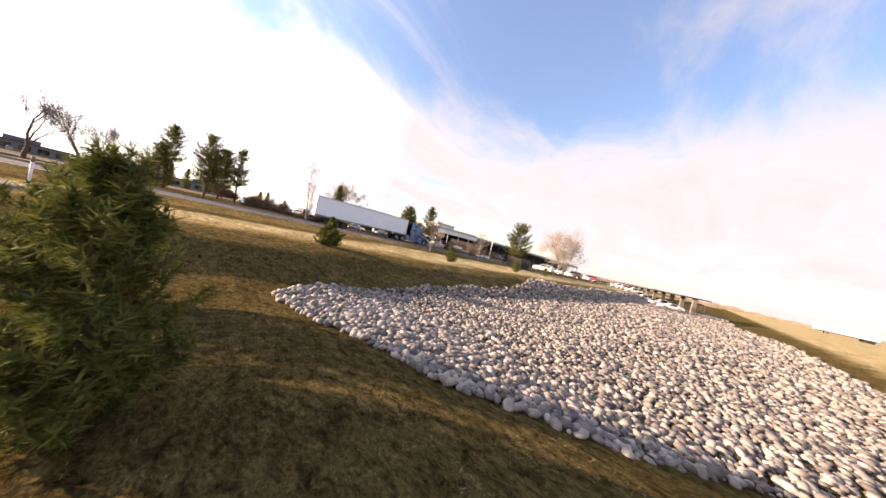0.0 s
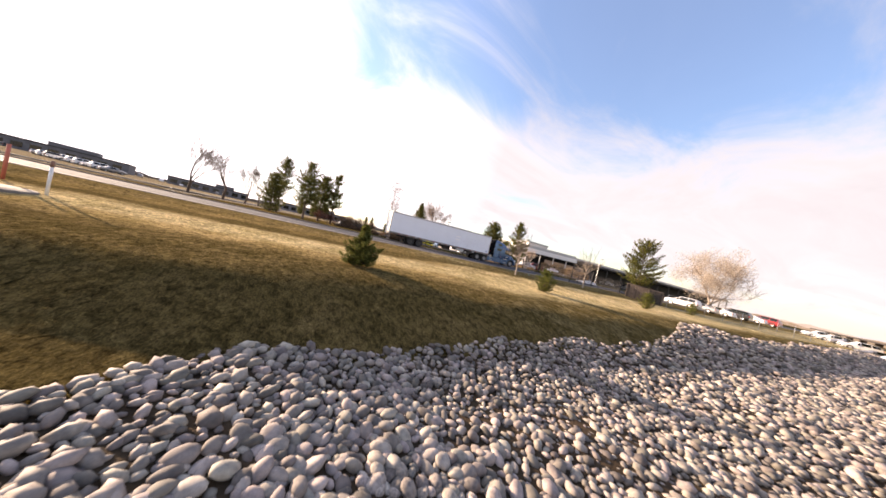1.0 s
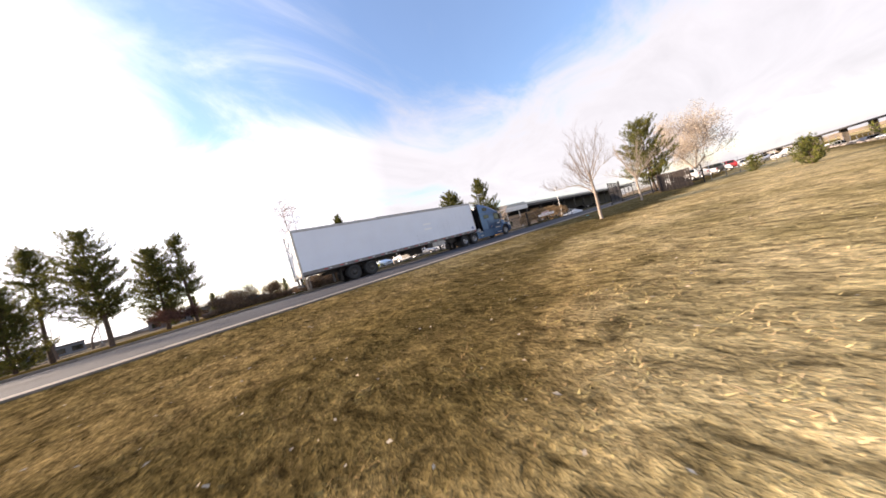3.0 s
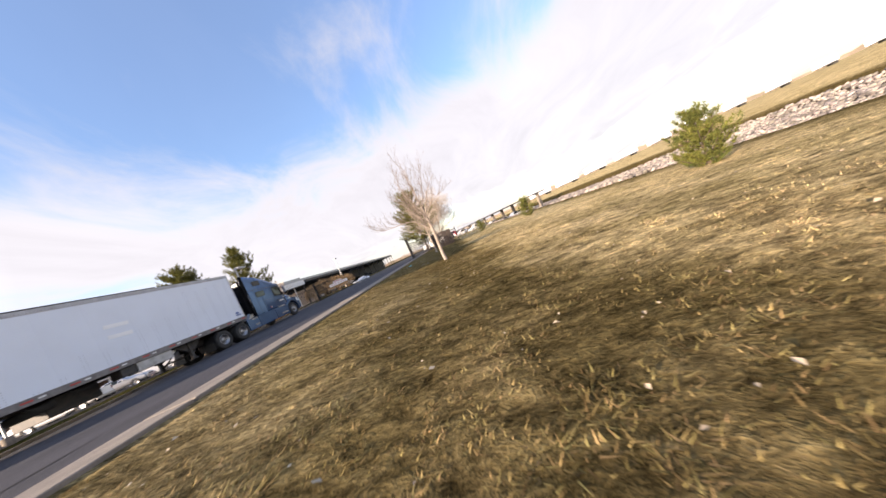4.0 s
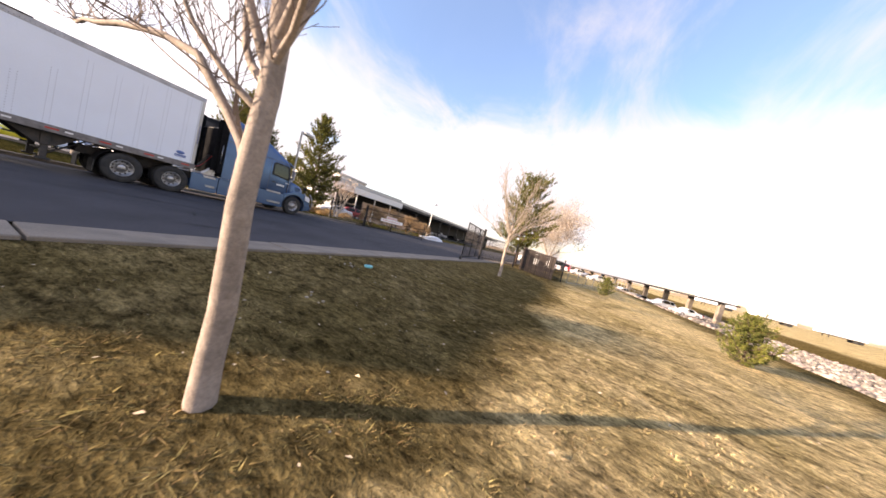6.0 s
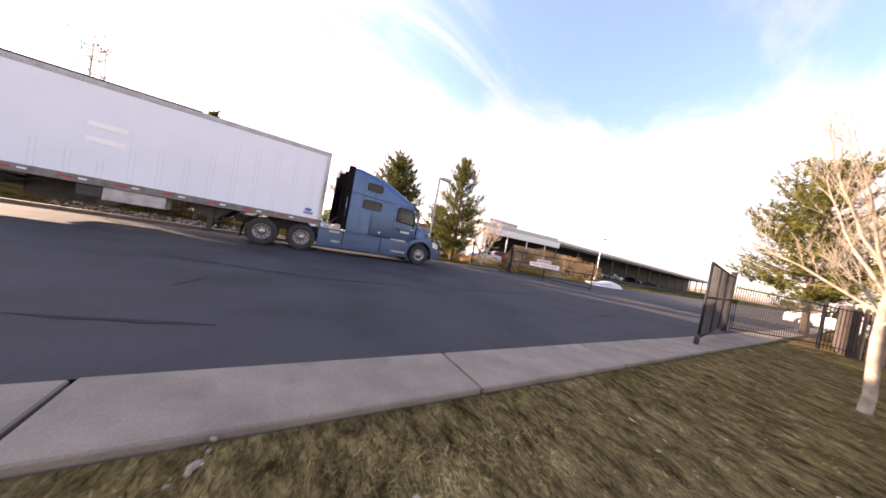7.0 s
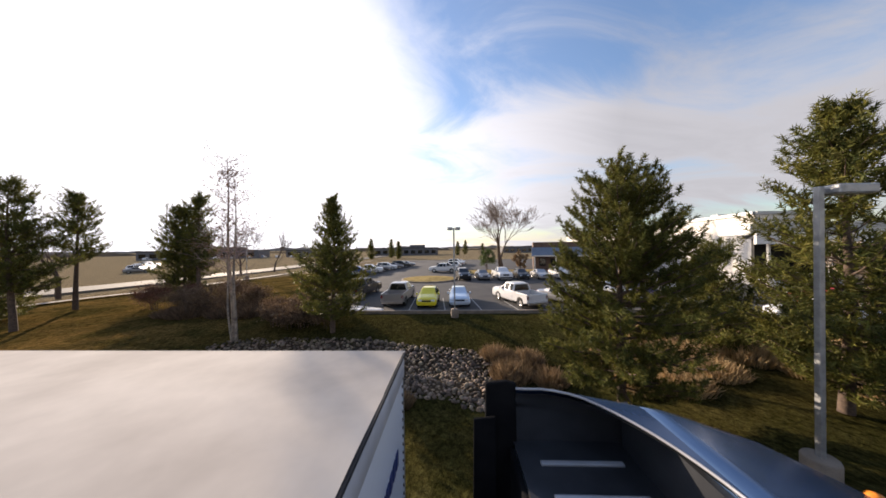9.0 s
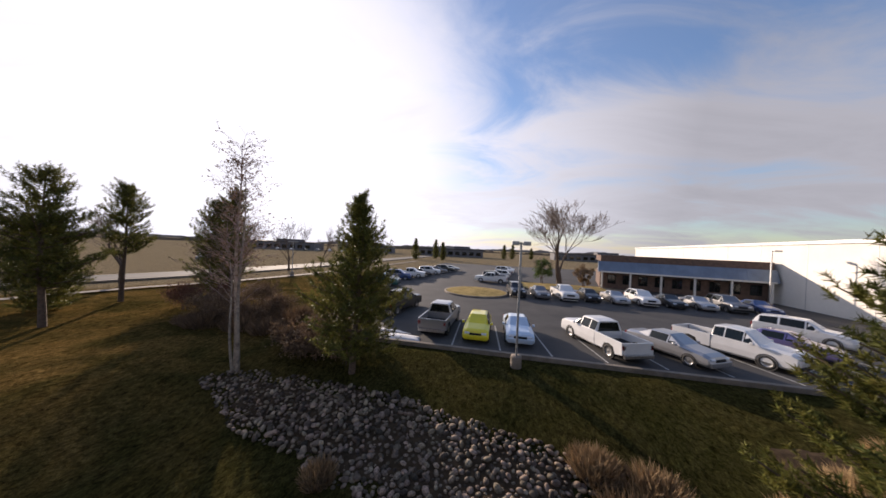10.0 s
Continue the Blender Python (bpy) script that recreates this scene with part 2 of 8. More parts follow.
    for link_ in list(straw.outputs[2].links):
        if link_.to_node not in (green, tan):
            t.links.new(green.outputs[2], link_.to_socket)
    old = b.inputs["Base Color"].links[0].from_socket
    # Low gaps between tufts are darkened in the colour, in place of shade.
    clump = noise_at(6.0, 6.0, 0.7, (1, 0.6, 1), 0.5)
    stalk = noise_at(30.0, 4.0, 0.7, (1, 0.45, 1), 0.9)
    for src, low, high in ((clump, 0.3, 1.6),) if blades else ((clump, 0.24, 1.66), (stalk, 0.4, 1.55)):
        v = t.nodes.new("ShaderNodeVectorMath")
        v.operation = "SCALE"
        t.links.new(old, v.inputs[0])
        t.links.new(ranged(src, 0.32, 0.68, low, high), v.inputs["Scale"])
        old = v.outputs[0]
    t.links.new(old, b.inputs["Base Color"])
    if blades:
        return m
    last = None
    for src, depth in ((clump, 0.17), (stalk, 0.04)):
        bp = t.nodes.new("ShaderNodeBump")
        bp.inputs["Strength"].default_value, bp.inputs["Distance"].default_value = 1.0, depth
        t.links.new(src, bp.inputs["Height"])
        if last:
            t.links.new(last, bp.inputs["Normal"])
        last = bp.outputs[0]
    t.links.new(last, b.inputs["Normal"])
    return m


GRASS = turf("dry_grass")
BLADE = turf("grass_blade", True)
ASPHALT = shade("asphalt", (0.046, 0.0445, 0.052), 0.85, other=(0.029, 0.028, 0.033), scale=0.6, fine=0.35, fine_scale=110, bump=0.5, bump_scale=140, spec=0.3)
LOT = shade("lot_asphalt", (0.066, 0.064, 0.063), 0.85, other=(0.040, 0.040, 0.042), scale=0.3, fine=0.25, fine_scale=120, spec=0.35)
CONCRETE = shade("concrete", (0.25, 0.207, 0.165), 0.9, other=(0.165, 0.137, 0.108), scale=1.8, fine=0.18, fine_scale=70, bump=0.4, bump_scale=90, random_value=0.1)
SOIL = shade("soil", (0.04, 0.027, 0.016), 0.95, other=(0.07, 0.047, 0.028), scale=4, bump=0.8, bump_scale=30, spec=0.1)
COBBLE = shade("cobble", (0.295, 0.25, 0.21), 0.8, other=(0.145, 0.125, 0.11), scale=5, fine=0.12, fine_scale=60, random_value=0.62, random_hue=0.03, bump=0.15, bump_scale=45)
COBBLES = shade("cobbles", (0.295, 0.25, 0.21), 0.8, other=(0.145, 0.125, 0.11), scale=5, fine=0.12, fine_scale=60, random_value=0.62, random_hue=0.03, island=True)
NEEDLE = shade("pine_needle", (0.165, 0.158, 0.036), 0.6, other=(0.066, 0.078, 0.024), scale=1.4, random_value=0.4, random_hue=0.025, island=True, through_light=0.3, spec=0.15)
NEEDLE_YOUNG = shade("young_needle", (0.165, 0.168, 0.042), 0.8, other=(0.075, 0.088, 0.028), scale=2.5, random_value=0.35, random_hue=0.03, island=True, through_light=0.2, spec=0.08)
BARK = shade("bark", (0.13, 0.09, 0.065), 0.95, other=(0.07, 0.05, 0.04), scale=9, fine=0.25, fine_scale=60, bump=0.9, bump_scale=35)
BARK_PALE = shade("pale_bark", (0.36, 0.30, 0.24), 0.85, other=(0.15, 0.12, 0.10), scale=4, fine=0.15, fine_scale=50, bump=0.5, bump_scale=40)
TWIG = shade("twig", (0.20, 0.155, 0.125), 0.9, other=(0.13, 0.10, 0.085), scale=3)
TWIG_PALE = shade("pale_twig", (0.22, 0.165, 0.135), 0.9, other=(0.15, 0.115, 0.095), scale=3)
DRY_LEAF = shade("dry_leaf", (0.54, 0.46, 0.375), 0.8, other=(0.43, 0.36, 0.29), scale=2, random_value=0.2, random_hue=0.015, island=True, through_light=0.4)
TAWNY = shade("tawny_straw", (0.50, 0.36, 0.19), 0.9, other=(0.33, 0.225, 0.115), scale=2, random_value=0.35, island=True, through_light=0.3)
BARK_WHITE = shade("white_bark", (0.72, 0.66, 0.58), 0.85, other=(0.5, 0.43, 0.36), scale=3, bump=0.4, bump_scale=30)
TWIG_CREAM = shade("cream_twig", (0.58, 0.46, 0.36), 0.9, other=(0.42, 0.32, 0.25), scale=3)
SHRUB = shade("dry_shrub", (0.22, 0.145, 0.085), 0.9, other=(0.13, 0.085, 0.055), scale=2, random_value=0.4, island=True, through_light=0.2)
WHITE = shade("white_panel", (0.80, 0.85, 0.93), 0.38, other=(0.75, 0.79, 0.86), scale=0.7, amount=0.3, fine=0.02, fine_scale=30)
ROOF_SKIN = shade("trailer_roof", (0.61, 0.55, 0.48), 0.9, other=(0.44, 0.39, 0.34), scale=0.9, amount=0.4, spec=0.08, fine=0.06, fine_scale=3)
RAIL = shade("grey_rail", (0.22, 0.21, 0.215), 0.5, 0.5, other=(0.14, 0.13, 0.13), scale=5)
FRAME = shade("dark_frame", (0.03, 0.03, 0.032), 0.6, other=(0.06, 0.05, 0.045), scale=6)
RUBBER = shade("rubber", (0.022, 0.022, 0.023), 0.8, other=(0.04, 0.038, 0.035), scale=8)
ALLOY = shade("alloy", (0.42, 0.42, 0.43), 0.4, 1.0, other=(0.28, 0.28, 0.28), scale=9)
STEEL = shade("galvanised", (0.42, 0.43, 0.44), 0.5, 0.7, other=(0.3, 0.31, 0.32), scale=6)
BLUE = shade("blue_paint", (0.070, 0.132, 0.255), 0.2, 0.5, other=(0.057, 0.107, 0.21), scale=1.2, spec=0.3)
BLACK = shade("black_plastic", (0.011, 0.011, 0.013), 0.6, other=(0.02, 0.02, 0.022), scale=5, spec=0.25)
GLASS = shade("tinted_glass", (0.008, 0.011, 0.010), 0.04, other=(0.012, 0.015, 0.014), scale=2, spec=0.4)
RED = shade("red_tape", (0.5, 0.03, 0.025), 0.4, other=(0.42, 0.03, 0.025), scale=6)
PALE = shade("white_tape", (0.8, 0.8, 0.78), 0.4, other=(0.7, 0.7, 0.68), scale=6)
AMBER = shade("amber_lens", (0.7, 0.22, 0.02), 0.3, other=(0.6, 0.18, 0.02), scale=6)
LAMP = shade("lamp_lens", (0.75, 0.77, 0.8), 0.12, other=(0.6, 0.62, 0.65), scale=6, coat=0.5)
TAIL = shade("tail_lens", (0.36, 0.02, 0.02), 0.2, other=(0.28, 0.015, 0.015), scale=6, coat=0.5)
SNOW = shade("old_snow", (0.74, 0.76, 0.78), 0.8, other=(0.6, 0.6, 0.61), scale=2, bump=0.4, bump_scale=12)
BRICK = shade("brick", (0.16, 0.105, 0.082), 0.9, other=(0.11, 0.074, 0.06), scale=2.5, fine=0.15, fine_scale=14)
WALL_PALE = shade("pale_wall", (0.74, 0.71, 0.66), 0.8, other=(0.66, 0.63, 0.58), scale=0.25, fine=0.03, fine_scale=5)
METAL_ROOF = shade("blue_metal_roof", (0.20, 0.25, 0.32), 0.4, 0.4, other=(0.16, 0.2, 0.26), scale=0.8)
TAR = shade("tar", (0.032, 0.031, 0.031), 0.95, other=(0.045, 0.044, 0.044), scale=2.5, spec=0.1)
TOP_RAIL = shade("grey_top_rail", (0.5, 0.5, 0.52), 0.5, 0.2, other=(0.36, 0.36, 0.37), scale=3)
# Copies of the cobble colours, darkened for the swale's shade.
SHADED_COBBLE = shade("shaded_cobble", (0.23, 0.175, 0.125), 0.75, other=(0.075, 0.057, 0.042), scale=5, fine=0.12, fine_scale=60, random_value=0.8, random_hue=0.02, spec=0.25, bump=0.15, bump_scale=45)
SHADED_COBBLES = shade("shaded_cobbles", (0.23, 0.175, 0.125), 0.75, other=(0.075, 0.057, 0.042), scale=5, fine=0.12, fine_scale=60, random_value=0.8, random_hue=0.02, spec=0.25, island=True)
SLATE = shade("slate_wall", (0.15, 0.15, 0.16), 0.9, other=(0.11, 0.11, 0.12), scale=0.4)
TAN_WALL = shade("tan_wall", (0.50, 0.36, 0.255), 0.9, other=(0.42, 0.30, 0.21), scale=0.6, fine=0.12, fine_scale=9)
PATCH = shade("bright_patch", (0.94, 0.95, 0.96), 0.35, other=(0.9, 0.91, 0.92), scale=4)
MATTE_BLACK = shade("matte_black", (0.009, 0.009, 0.010), 0.9, other=(0.014, 0.014, 0.015), scale=4, spec=0.04)
HEDGE = shade("hedge_twig", (0.30, 0.205, 0.11), 0.9, other=(0.19, 0.125, 0.07), scale=2, random_value=0.4, island=True, through_light=0.2)
LINING = shade("fairing_grey", (0.03, 0.032, 0.036), 0.28, other=(0.045, 0.047, 0.052), scale=4, spec=0.6)


# ---- mesh tools ----
def link(name, bm, mats, parent=None, label="", smooth=False):
    """A mesh object from a bmesh. mats: one material or a list."""
    me = bpy.data.meshes.new(name)
    bm.normal_update()
    bm.to_mesh(me)
    bm.free()
    for m in mats if isinstance(mats, (list, tuple)) else [mats]:
        me.materials.append(m)
    if smooth:
        me.shade_smooth()
    ob = new(name, me)
    if parent:
        ob.parent = parent
    return tagged(ob, label) if label else ob


def part(name, bm, mats, parent, label="", smooth=False):
    return link(name, bm, mats, parent, label, smooth)


def from_arrays(name, verts, faces, mats, parent=None, label="", smooth=False):
    me = bpy.data.meshes.new(name)
    me.from_pydata(verts, [], faces)
    for m in mats if isinstance(mats, (list, tuple)) else [mats]:
        me.materials.append(m)
    if smooth:
        me.shade_smooth()
    ob = new(name, me)
    if parent:
        ob.parent = parent
    return tagged(ob, label) if label else ob


def thing(name, label, category, at=(0, 0, 0), turn_z=0.0, group="", kind=""):
    ob = new(name)
    ob.empty_display_size = 0.2
    ob.matrix_basis = Matrix.Translation(at) @ Matrix.Rotation(turn_z, 4, "Z")
    return tagged(ob, label, category, group, kind)


def box(bm, x0, x1, y0, y1, z0, z1, bevel=0.0, m=None, mat=0):
    """Adds a box, with its edges bevelled."""
    t = bmesh.new()
    bmesh.ops.create_cube(t, size=1.0)
    bmesh.ops.scale(t, vec=(x1 - x0, y1 - y0, z1 - z0), verts=t.verts)
    bmesh.ops.translate(t, vec=((x0 + x1) / 2, (y0 + y1) / 2, (z0 + z1) / 2), verts=t.verts)
    if bevel:
        bmesh.ops.bevel(t, geom=t.edges[:], offset=bevel, segments=1 if bevel < 0.02 else 2, affect="EDGES", profile=0.5)
    return add(bm, t, m, mat)


def add(bm, t, m=None, mat=0):
    """Moves all of the bmesh t into bm."""
    if m is not None:
        t.transform(m)
    made = {}
    for v in t.verts:
        made[v] = bm.verts.new(v.co)
    for f in t.faces:
        try:
            g = bm.faces.new([made[v] for v in f.verts])
            g.material_index, g.smooth = mat or f.material_index, f.smooth
        except ValueError:
            pass
    t.free()
    return bm


def rod(bm, a, b, r0, r1=None, sides=8, caps=True, mat=0):
    """A round bar from a to b."""
    a, b = Vector(a), Vector(b)
    r1 = r0 if r1 is None else r1
    q = (b - a).to_track_quat("Z", "Y").to_matrix()
    rings = []
    for c, r in ((a, r0), (b, r1)):
        rings.append([bm.verts.new(c + q @ Vector((r * math.cos(k * math.tau / sides), r * math.sin(k * math.tau / sides), 0))) for k in range(sides)])
    for k in range(sides):
        f = bm.faces.new((rings[0][k], rings[0][(k + 1) % sides], rings[1][(k + 1) % sides], rings[1][k]))
        f.smooth, f.material_index = sides > 5, mat
    if caps:
        for ring in (rings[0][::-1], rings[1]):
            bm.faces.new(ring).material_index = mat
    return bm


def lathe(bm, profile, sides=24, m=None, mat=0, close=False):
    """Turns a profile of (radius, z) round the z axis."""
    t = bmesh.new()
    rings = [[t.verts.new((r * math.cos(k * math.tau / sides), r * math.sin(k * math.tau / sides), z)) for k in range(sides)] for r, z in profile]
    pairs = list(zip(rings, rings[1:])) + ([(rings[-1], rings[0])] if close else [])
    for a, b in pairs:
        for k in range(sides):
            f = t.faces.new((a[k], a[(k + 1) % sides], b[(k + 1) % sides], b[k]))
            f.smooth = True
    return add(bm, t, m, mat)


def slab(bm, outline, y0, y1, m=None, mat=0, bevel=0.0):
    """An outline of (x, z) pulled from y0 to y1."""
    t = bmesh.new()
    rings = [[t.verts.new((x, y, z)) for x, z in outline] for y in (y0, y1)]
    n = len(outline)
    for k in range(n):
        t.faces.new((rings[0][k], rings[0][(k + 1) % n], rings[1][(k + 1) % n], rings[1][k]))
    t.faces.new(rings[0][::-1])
    t.faces.new(rings[1])
    bmesh.ops.recalc_face_normals(t, faces=t.faces[:])
    if bevel:
        bmesh.ops.bevel(t, geom=t.edges[:], offset=bevel, segments=2, affect="EDGES", profile=0.5)
    return add(bm, t, m, mat)


def loft(bm, sections, m=None, mat=0, caps=True, smooth=True):
    """Joins closed sections, each a list of the same number of points."""
    t = bmesh.new()
    rings = [[t.verts.new(p) for p in s] for s in sections]
    n = len(rings[0])
    for a, b in zip(rings, rings[1:]):
        for k in range(n):
            f = t.faces.new((a[k], a[(k + 1) % n], b[(k + 1) % n], b[k]))
            f.smooth = smooth
    if caps:
        t.faces.new(rings[0][::-1])
        t.faces.new(rings[-1])
    bmesh.ops.recalc_face_normals(t, faces=t.faces[:])
    return add(bm, t, m, mat)


def pipe(bm, pts, r, sides=6, mat=0):
    """One bent bar through pts."""
    pts = [Vector(p) for p in pts]
    rings = []
    for k, p in enumerate(pts):
        d = pts[min(k + 1, len(pts) - 1)] - pts[max(k - 1, 0)]
        q = d.to_track_quat("Z", "Y").to_matrix()
        rings.append([p + q @ Vector((r * math.cos(a * math.tau / sides), r * math.sin(a * math.tau / sides), 0)) for a in range(sides)])
    return loft(bm, rings, mat=mat)


def lerp_list(v, table):
    for (a, p), (c, d) in zip(table, table[1:]):
        if v <= c:
            return p + (d - p) * max(0.0, v - a) / (c - a)
    return table[-1][1]


def smooth01(v):
    v = min(1.0, max(0.0, v))
    return v * v * (3 - 2 * v)


# ---- the lie of the land ----
ROAD_NEAR, ROAD_FAR, PAN = -9.45, 3.3, -10.2
BASIN = [(-300, -0.9), (-75, -0.35), (-60, -0.75), (-50, -1.3), (-45, -2.1), (-31.5, -2.3), (-29.7, -2.2), (-26.3, -0.98), (-24.6, -0.8), (-22, -0.7), (-13, -0.36), (-10.25, -0.03), (-10, -0.03)]
WEST = [(-300, -0.9), (-60, -1.0), (-41, -1.15), (-37, -1.3), (-33.5, -1.52), (-30.6, -1.6), (-27.8, -0.72), (-25.4, -0.68), (-24, -0.7), (-13, -0.36), (-10.25, -0.03), (-10, -0.03)]
SWALE = [(3.5, 0.05), (5.5, -0.1), (10.0, -1.0), (13.0, -1.05), (16.2, -0.45), (19.5, 0.05), (25, 0.06)]


def land(x, y):
    """The height of the ground."""
    if y < PAN:
        east = smooth01((x + 12.0) / 8.0)
        return lerp_list(y, WEST) * (1 - east) + lerp_list(y, BASIN) * east
    if y < ROAD_FAR + 0.2:
        return -0.06
    side = smooth01((x + 2) / 6) * (1 - smooth01((x - 21) / 7))
    return 0.05 + (lerp_list(y, SWALE) - 0.05) * side


def bumpy(x, y):
    n = noise.noise(Vector((x * 0.35, y * 0.35, 0))) * 0.06 + noise.noise(Vector((x * 1.3, y * 1.3, 3))) * 0.018
    return land(x, y) + (n if (y < PAN - 0.4 or y > ROAD_FAR + 1.0) else 0.0)


# ---- ground, road and lot ----
def cuts(near, step, far):
    """Positions along one axis: even steps in the near stretch, wider and wider out to far."""
    a, b = near
    mid = list(np.arange(a, b + 0.01, step))
    left, right, d = [], [], step
    while a > -far:
        d *= 1.35
        a -= d
        left.append(a)
    d = step
    while b < far:
        d *= 1.35
        b += d
        right.append(b)
    return [float(v) for v in left[::-1] + mid + right]


def build_ground():
    xs, ys = cuts((-30, 48), 0.5, 2600), cuts((-52, 30), 0.5, 2600)
    ys = sorted(set(ys + [PAN - 0.02, PAN, ROAD_FAR + 0.18, ROAD_FAR + 0.22, 19.9, 20.1]))
    verts = []
    for y in ys:
        for x in xs:
            z = bumpy(x, y)
            if y > 20 and -40 < x < 120:
                z = -0.05
            verts.append((x, y, z))
    n = len(xs)
    faces = [(j * n + i, j * n + i + 1, (j + 1) * n + i + 1, (j + 1) * n + i) for j in range(len(ys) - 1) for i in range(n - 1)]
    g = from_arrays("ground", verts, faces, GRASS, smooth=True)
    tagged(g, "dry winter lawn falling from the road into a basin", "ground", kind="structure")


build_ground()


def strip(bm, xs, rows, z_of, mat=0):
    """A sheet over xs and the y values of rows."""
    grid = [[bm.verts.new((x, y, z_of(x, y))) for x in xs] for y in rows]
    for a, b in zip(grid, grid[1:]):
        for i in range(len(xs) - 1):
            bm.faces.new((a[i], a[i + 1], b[i + 1], b[i])).material_index = mat
    return bm


bm = bmesh.new()
road_x = [float(v) for v in np.linspace(-260, 260, 131)]
strip(bm, road_x, [ROAD_NEAR, -6.5, -3.2, 0.0, ROAD_FAR], lambda x, y: 0.0 + 0.02 * (1 - abs(y + 3.2) / 6.5))
road = tagged(link("road", bm, ASPHALT), "worn dark asphalt driveway in the truck's shade", "road", kind="structure")

# tar-sealed cracks, wandering along and across the asphalt
def crack(points, wide, seed):
    rnd_ = random.Random(seed)
    line = []
    for (x0, y0), (x1, y1) in zip(points, points[1:]):
        n_ = max(2, int(math.hypot(x1 - x0, y1 - y0) / 0.25))
        line += [(x0 + (x1 - x0) * k / n_, y0 + (y1 - y0) * k / n_) for k in range(n_)]
    bm_ = bmesh.new()
    rows_ = []
    for k, (x, y) in enumerate(line):
        x1, y1 = line[min(k + 1, len(line) - 1)]
        x0, y0 = line[max(k - 1, 0)]
        d = Vector((x1 - x0, y1 - y0)).normalized()
        wob = 0.16 * noise.noise(Vector((x * 0.9, y * 0.9, seed))) + 0.05 * noise.noise(Vector((x * 4, y * 4, seed)))
        w = wide * rnd_.uniform(0.5, 1.3) * min(1, k / 4 + 0.1, (len(line) - k) / 4)
        z = 0.025 + 0.02 * (1 - abs(y + 3.2) / 6.5) - 0.02
        c = Vector((x, y)) + Vector((-d.y, d.x)) * wob
        rows_.append([bm_.verts.new((c.x - d.y * w, c.y + d.x * w, z)), bm_.verts.new((c.x + d.y * w, c.y - d.x * w, z))])
    for a, b in zip(rows_, rows_[1:]):
        bm_.faces.new((a[0], a[1], b[1], b[0]))
    return part("tar_seal", bm_, TAR, road, "black tar-sealed crack")


for k, pts in enumerate([[(-40, -5.1), (-24, -5.4)], [(-20, -5.3), (2, -5.0)], [(12.6, -4.4), (13.8, -4.8), (15.5, -5.5), (18.3, -5.7)], [(19.4, -5.5), (21.4, -5.4), (23.8, -5.1)], [(24.6, -5.8), (28, -5.8)],
                         [(18.1, -5.9), (18.6, -6.7)], [(-6, -8.9), (3.5, -8.3)], [(12.8, -8.2), (14.7, -8.5)], [(14.0, -6.2), (13.6, -7.2)], [(9.2, 0.4), (10.4, 0.9), (11.2, 0.2)], [(22.4, -8.0), (24.4, -7.6)], [(31, -6.4), (38, -6.2)]]):
    crack(pts, 0.065, k)

# concrete pan along the lawn, in cast lengths with open joints
pan = tagged(new("gutter"), "pale concrete gutter pan in jointed lengths", "gutter", kind="structure")
bm = bmesh.new()
box(bm, 0, 2.72, 0, 0.74, -0.12, 0.012, 0.012)
me = bpy.data.meshes.new("gutter_slab")
bm.to_mesh(me)
bm.free()
me.materials.append(CONCRETE)
for k in range(-33, 44):
    s = new("slab", me)
    s.parent = pan
    s.location = (k * 2.75 + 0.16, PAN + 0.005, random.uniform(-0.006, 0.004))
    s.rotation_euler = (radians(random.uniform(-0.3, 0.3)), 0, 0)

# far kerb
kerb = tagged(new("kerb"), "pale concrete kerb along the far side of the road", "kerb", kind="structure")
bm = bmesh.new()
box(bm, 0, 3.02, 0, 0.3, -0.1, 0.13, 0.02)
me = bpy.data.meshes.new("kerb_stone")
bm.to_mesh(me)
bm.free()
me.materials.append(CONCRETE)
for k in range(-26, 9):
    s = new("kerb_stone", me)
    s.parent = kerb
    s.location = (k * 3.05 + 2.0, ROAD_FAR - 0.1, random.uniform(-0.006, 0.004))

# parking lot behind the swale
bm = bmesh.new()
strip(bm, [float(v) for v in np.linspace(3, 110, 28)], [21.0, 26, 32, 40], lambda x, y: 0.06)
strip(bm, [float(v) for v in np.linspace(-5, 110, 30)], [40, 48, 60, 80, 110], lambda x, y: 0.06)
tagged(link("parking_lot", bm, LOT), "grey asphalt car park with faded bay lines", "car park", kind="structure")
bm = bmesh.new()
strip(bm, [31.5, 60, 100, 160, 260], [ROAD_FAR - 0.02, 8, 14], lambda x, y: 0.03)
strip(bm, [38.5, 60, 80, 111], [14, 17.5, 21.0], lambda x, y: 0.03)
strip(bm, [111, 160, 260], [14, 21, 30, 39], lambda x, y: 0.03)
tagged(link("yard", bm, LOT), "asphalt yard beyond the gate", "yard", kind="structure")
bm = bmesh.new()
box(bm, 3, 38, 20.72, 20.98, -0.1, 0.2, 0.02)
tagged(link("lot_kerb", bm, CONCRETE), "concrete kerb along the car park", "kerb", kind="structure")

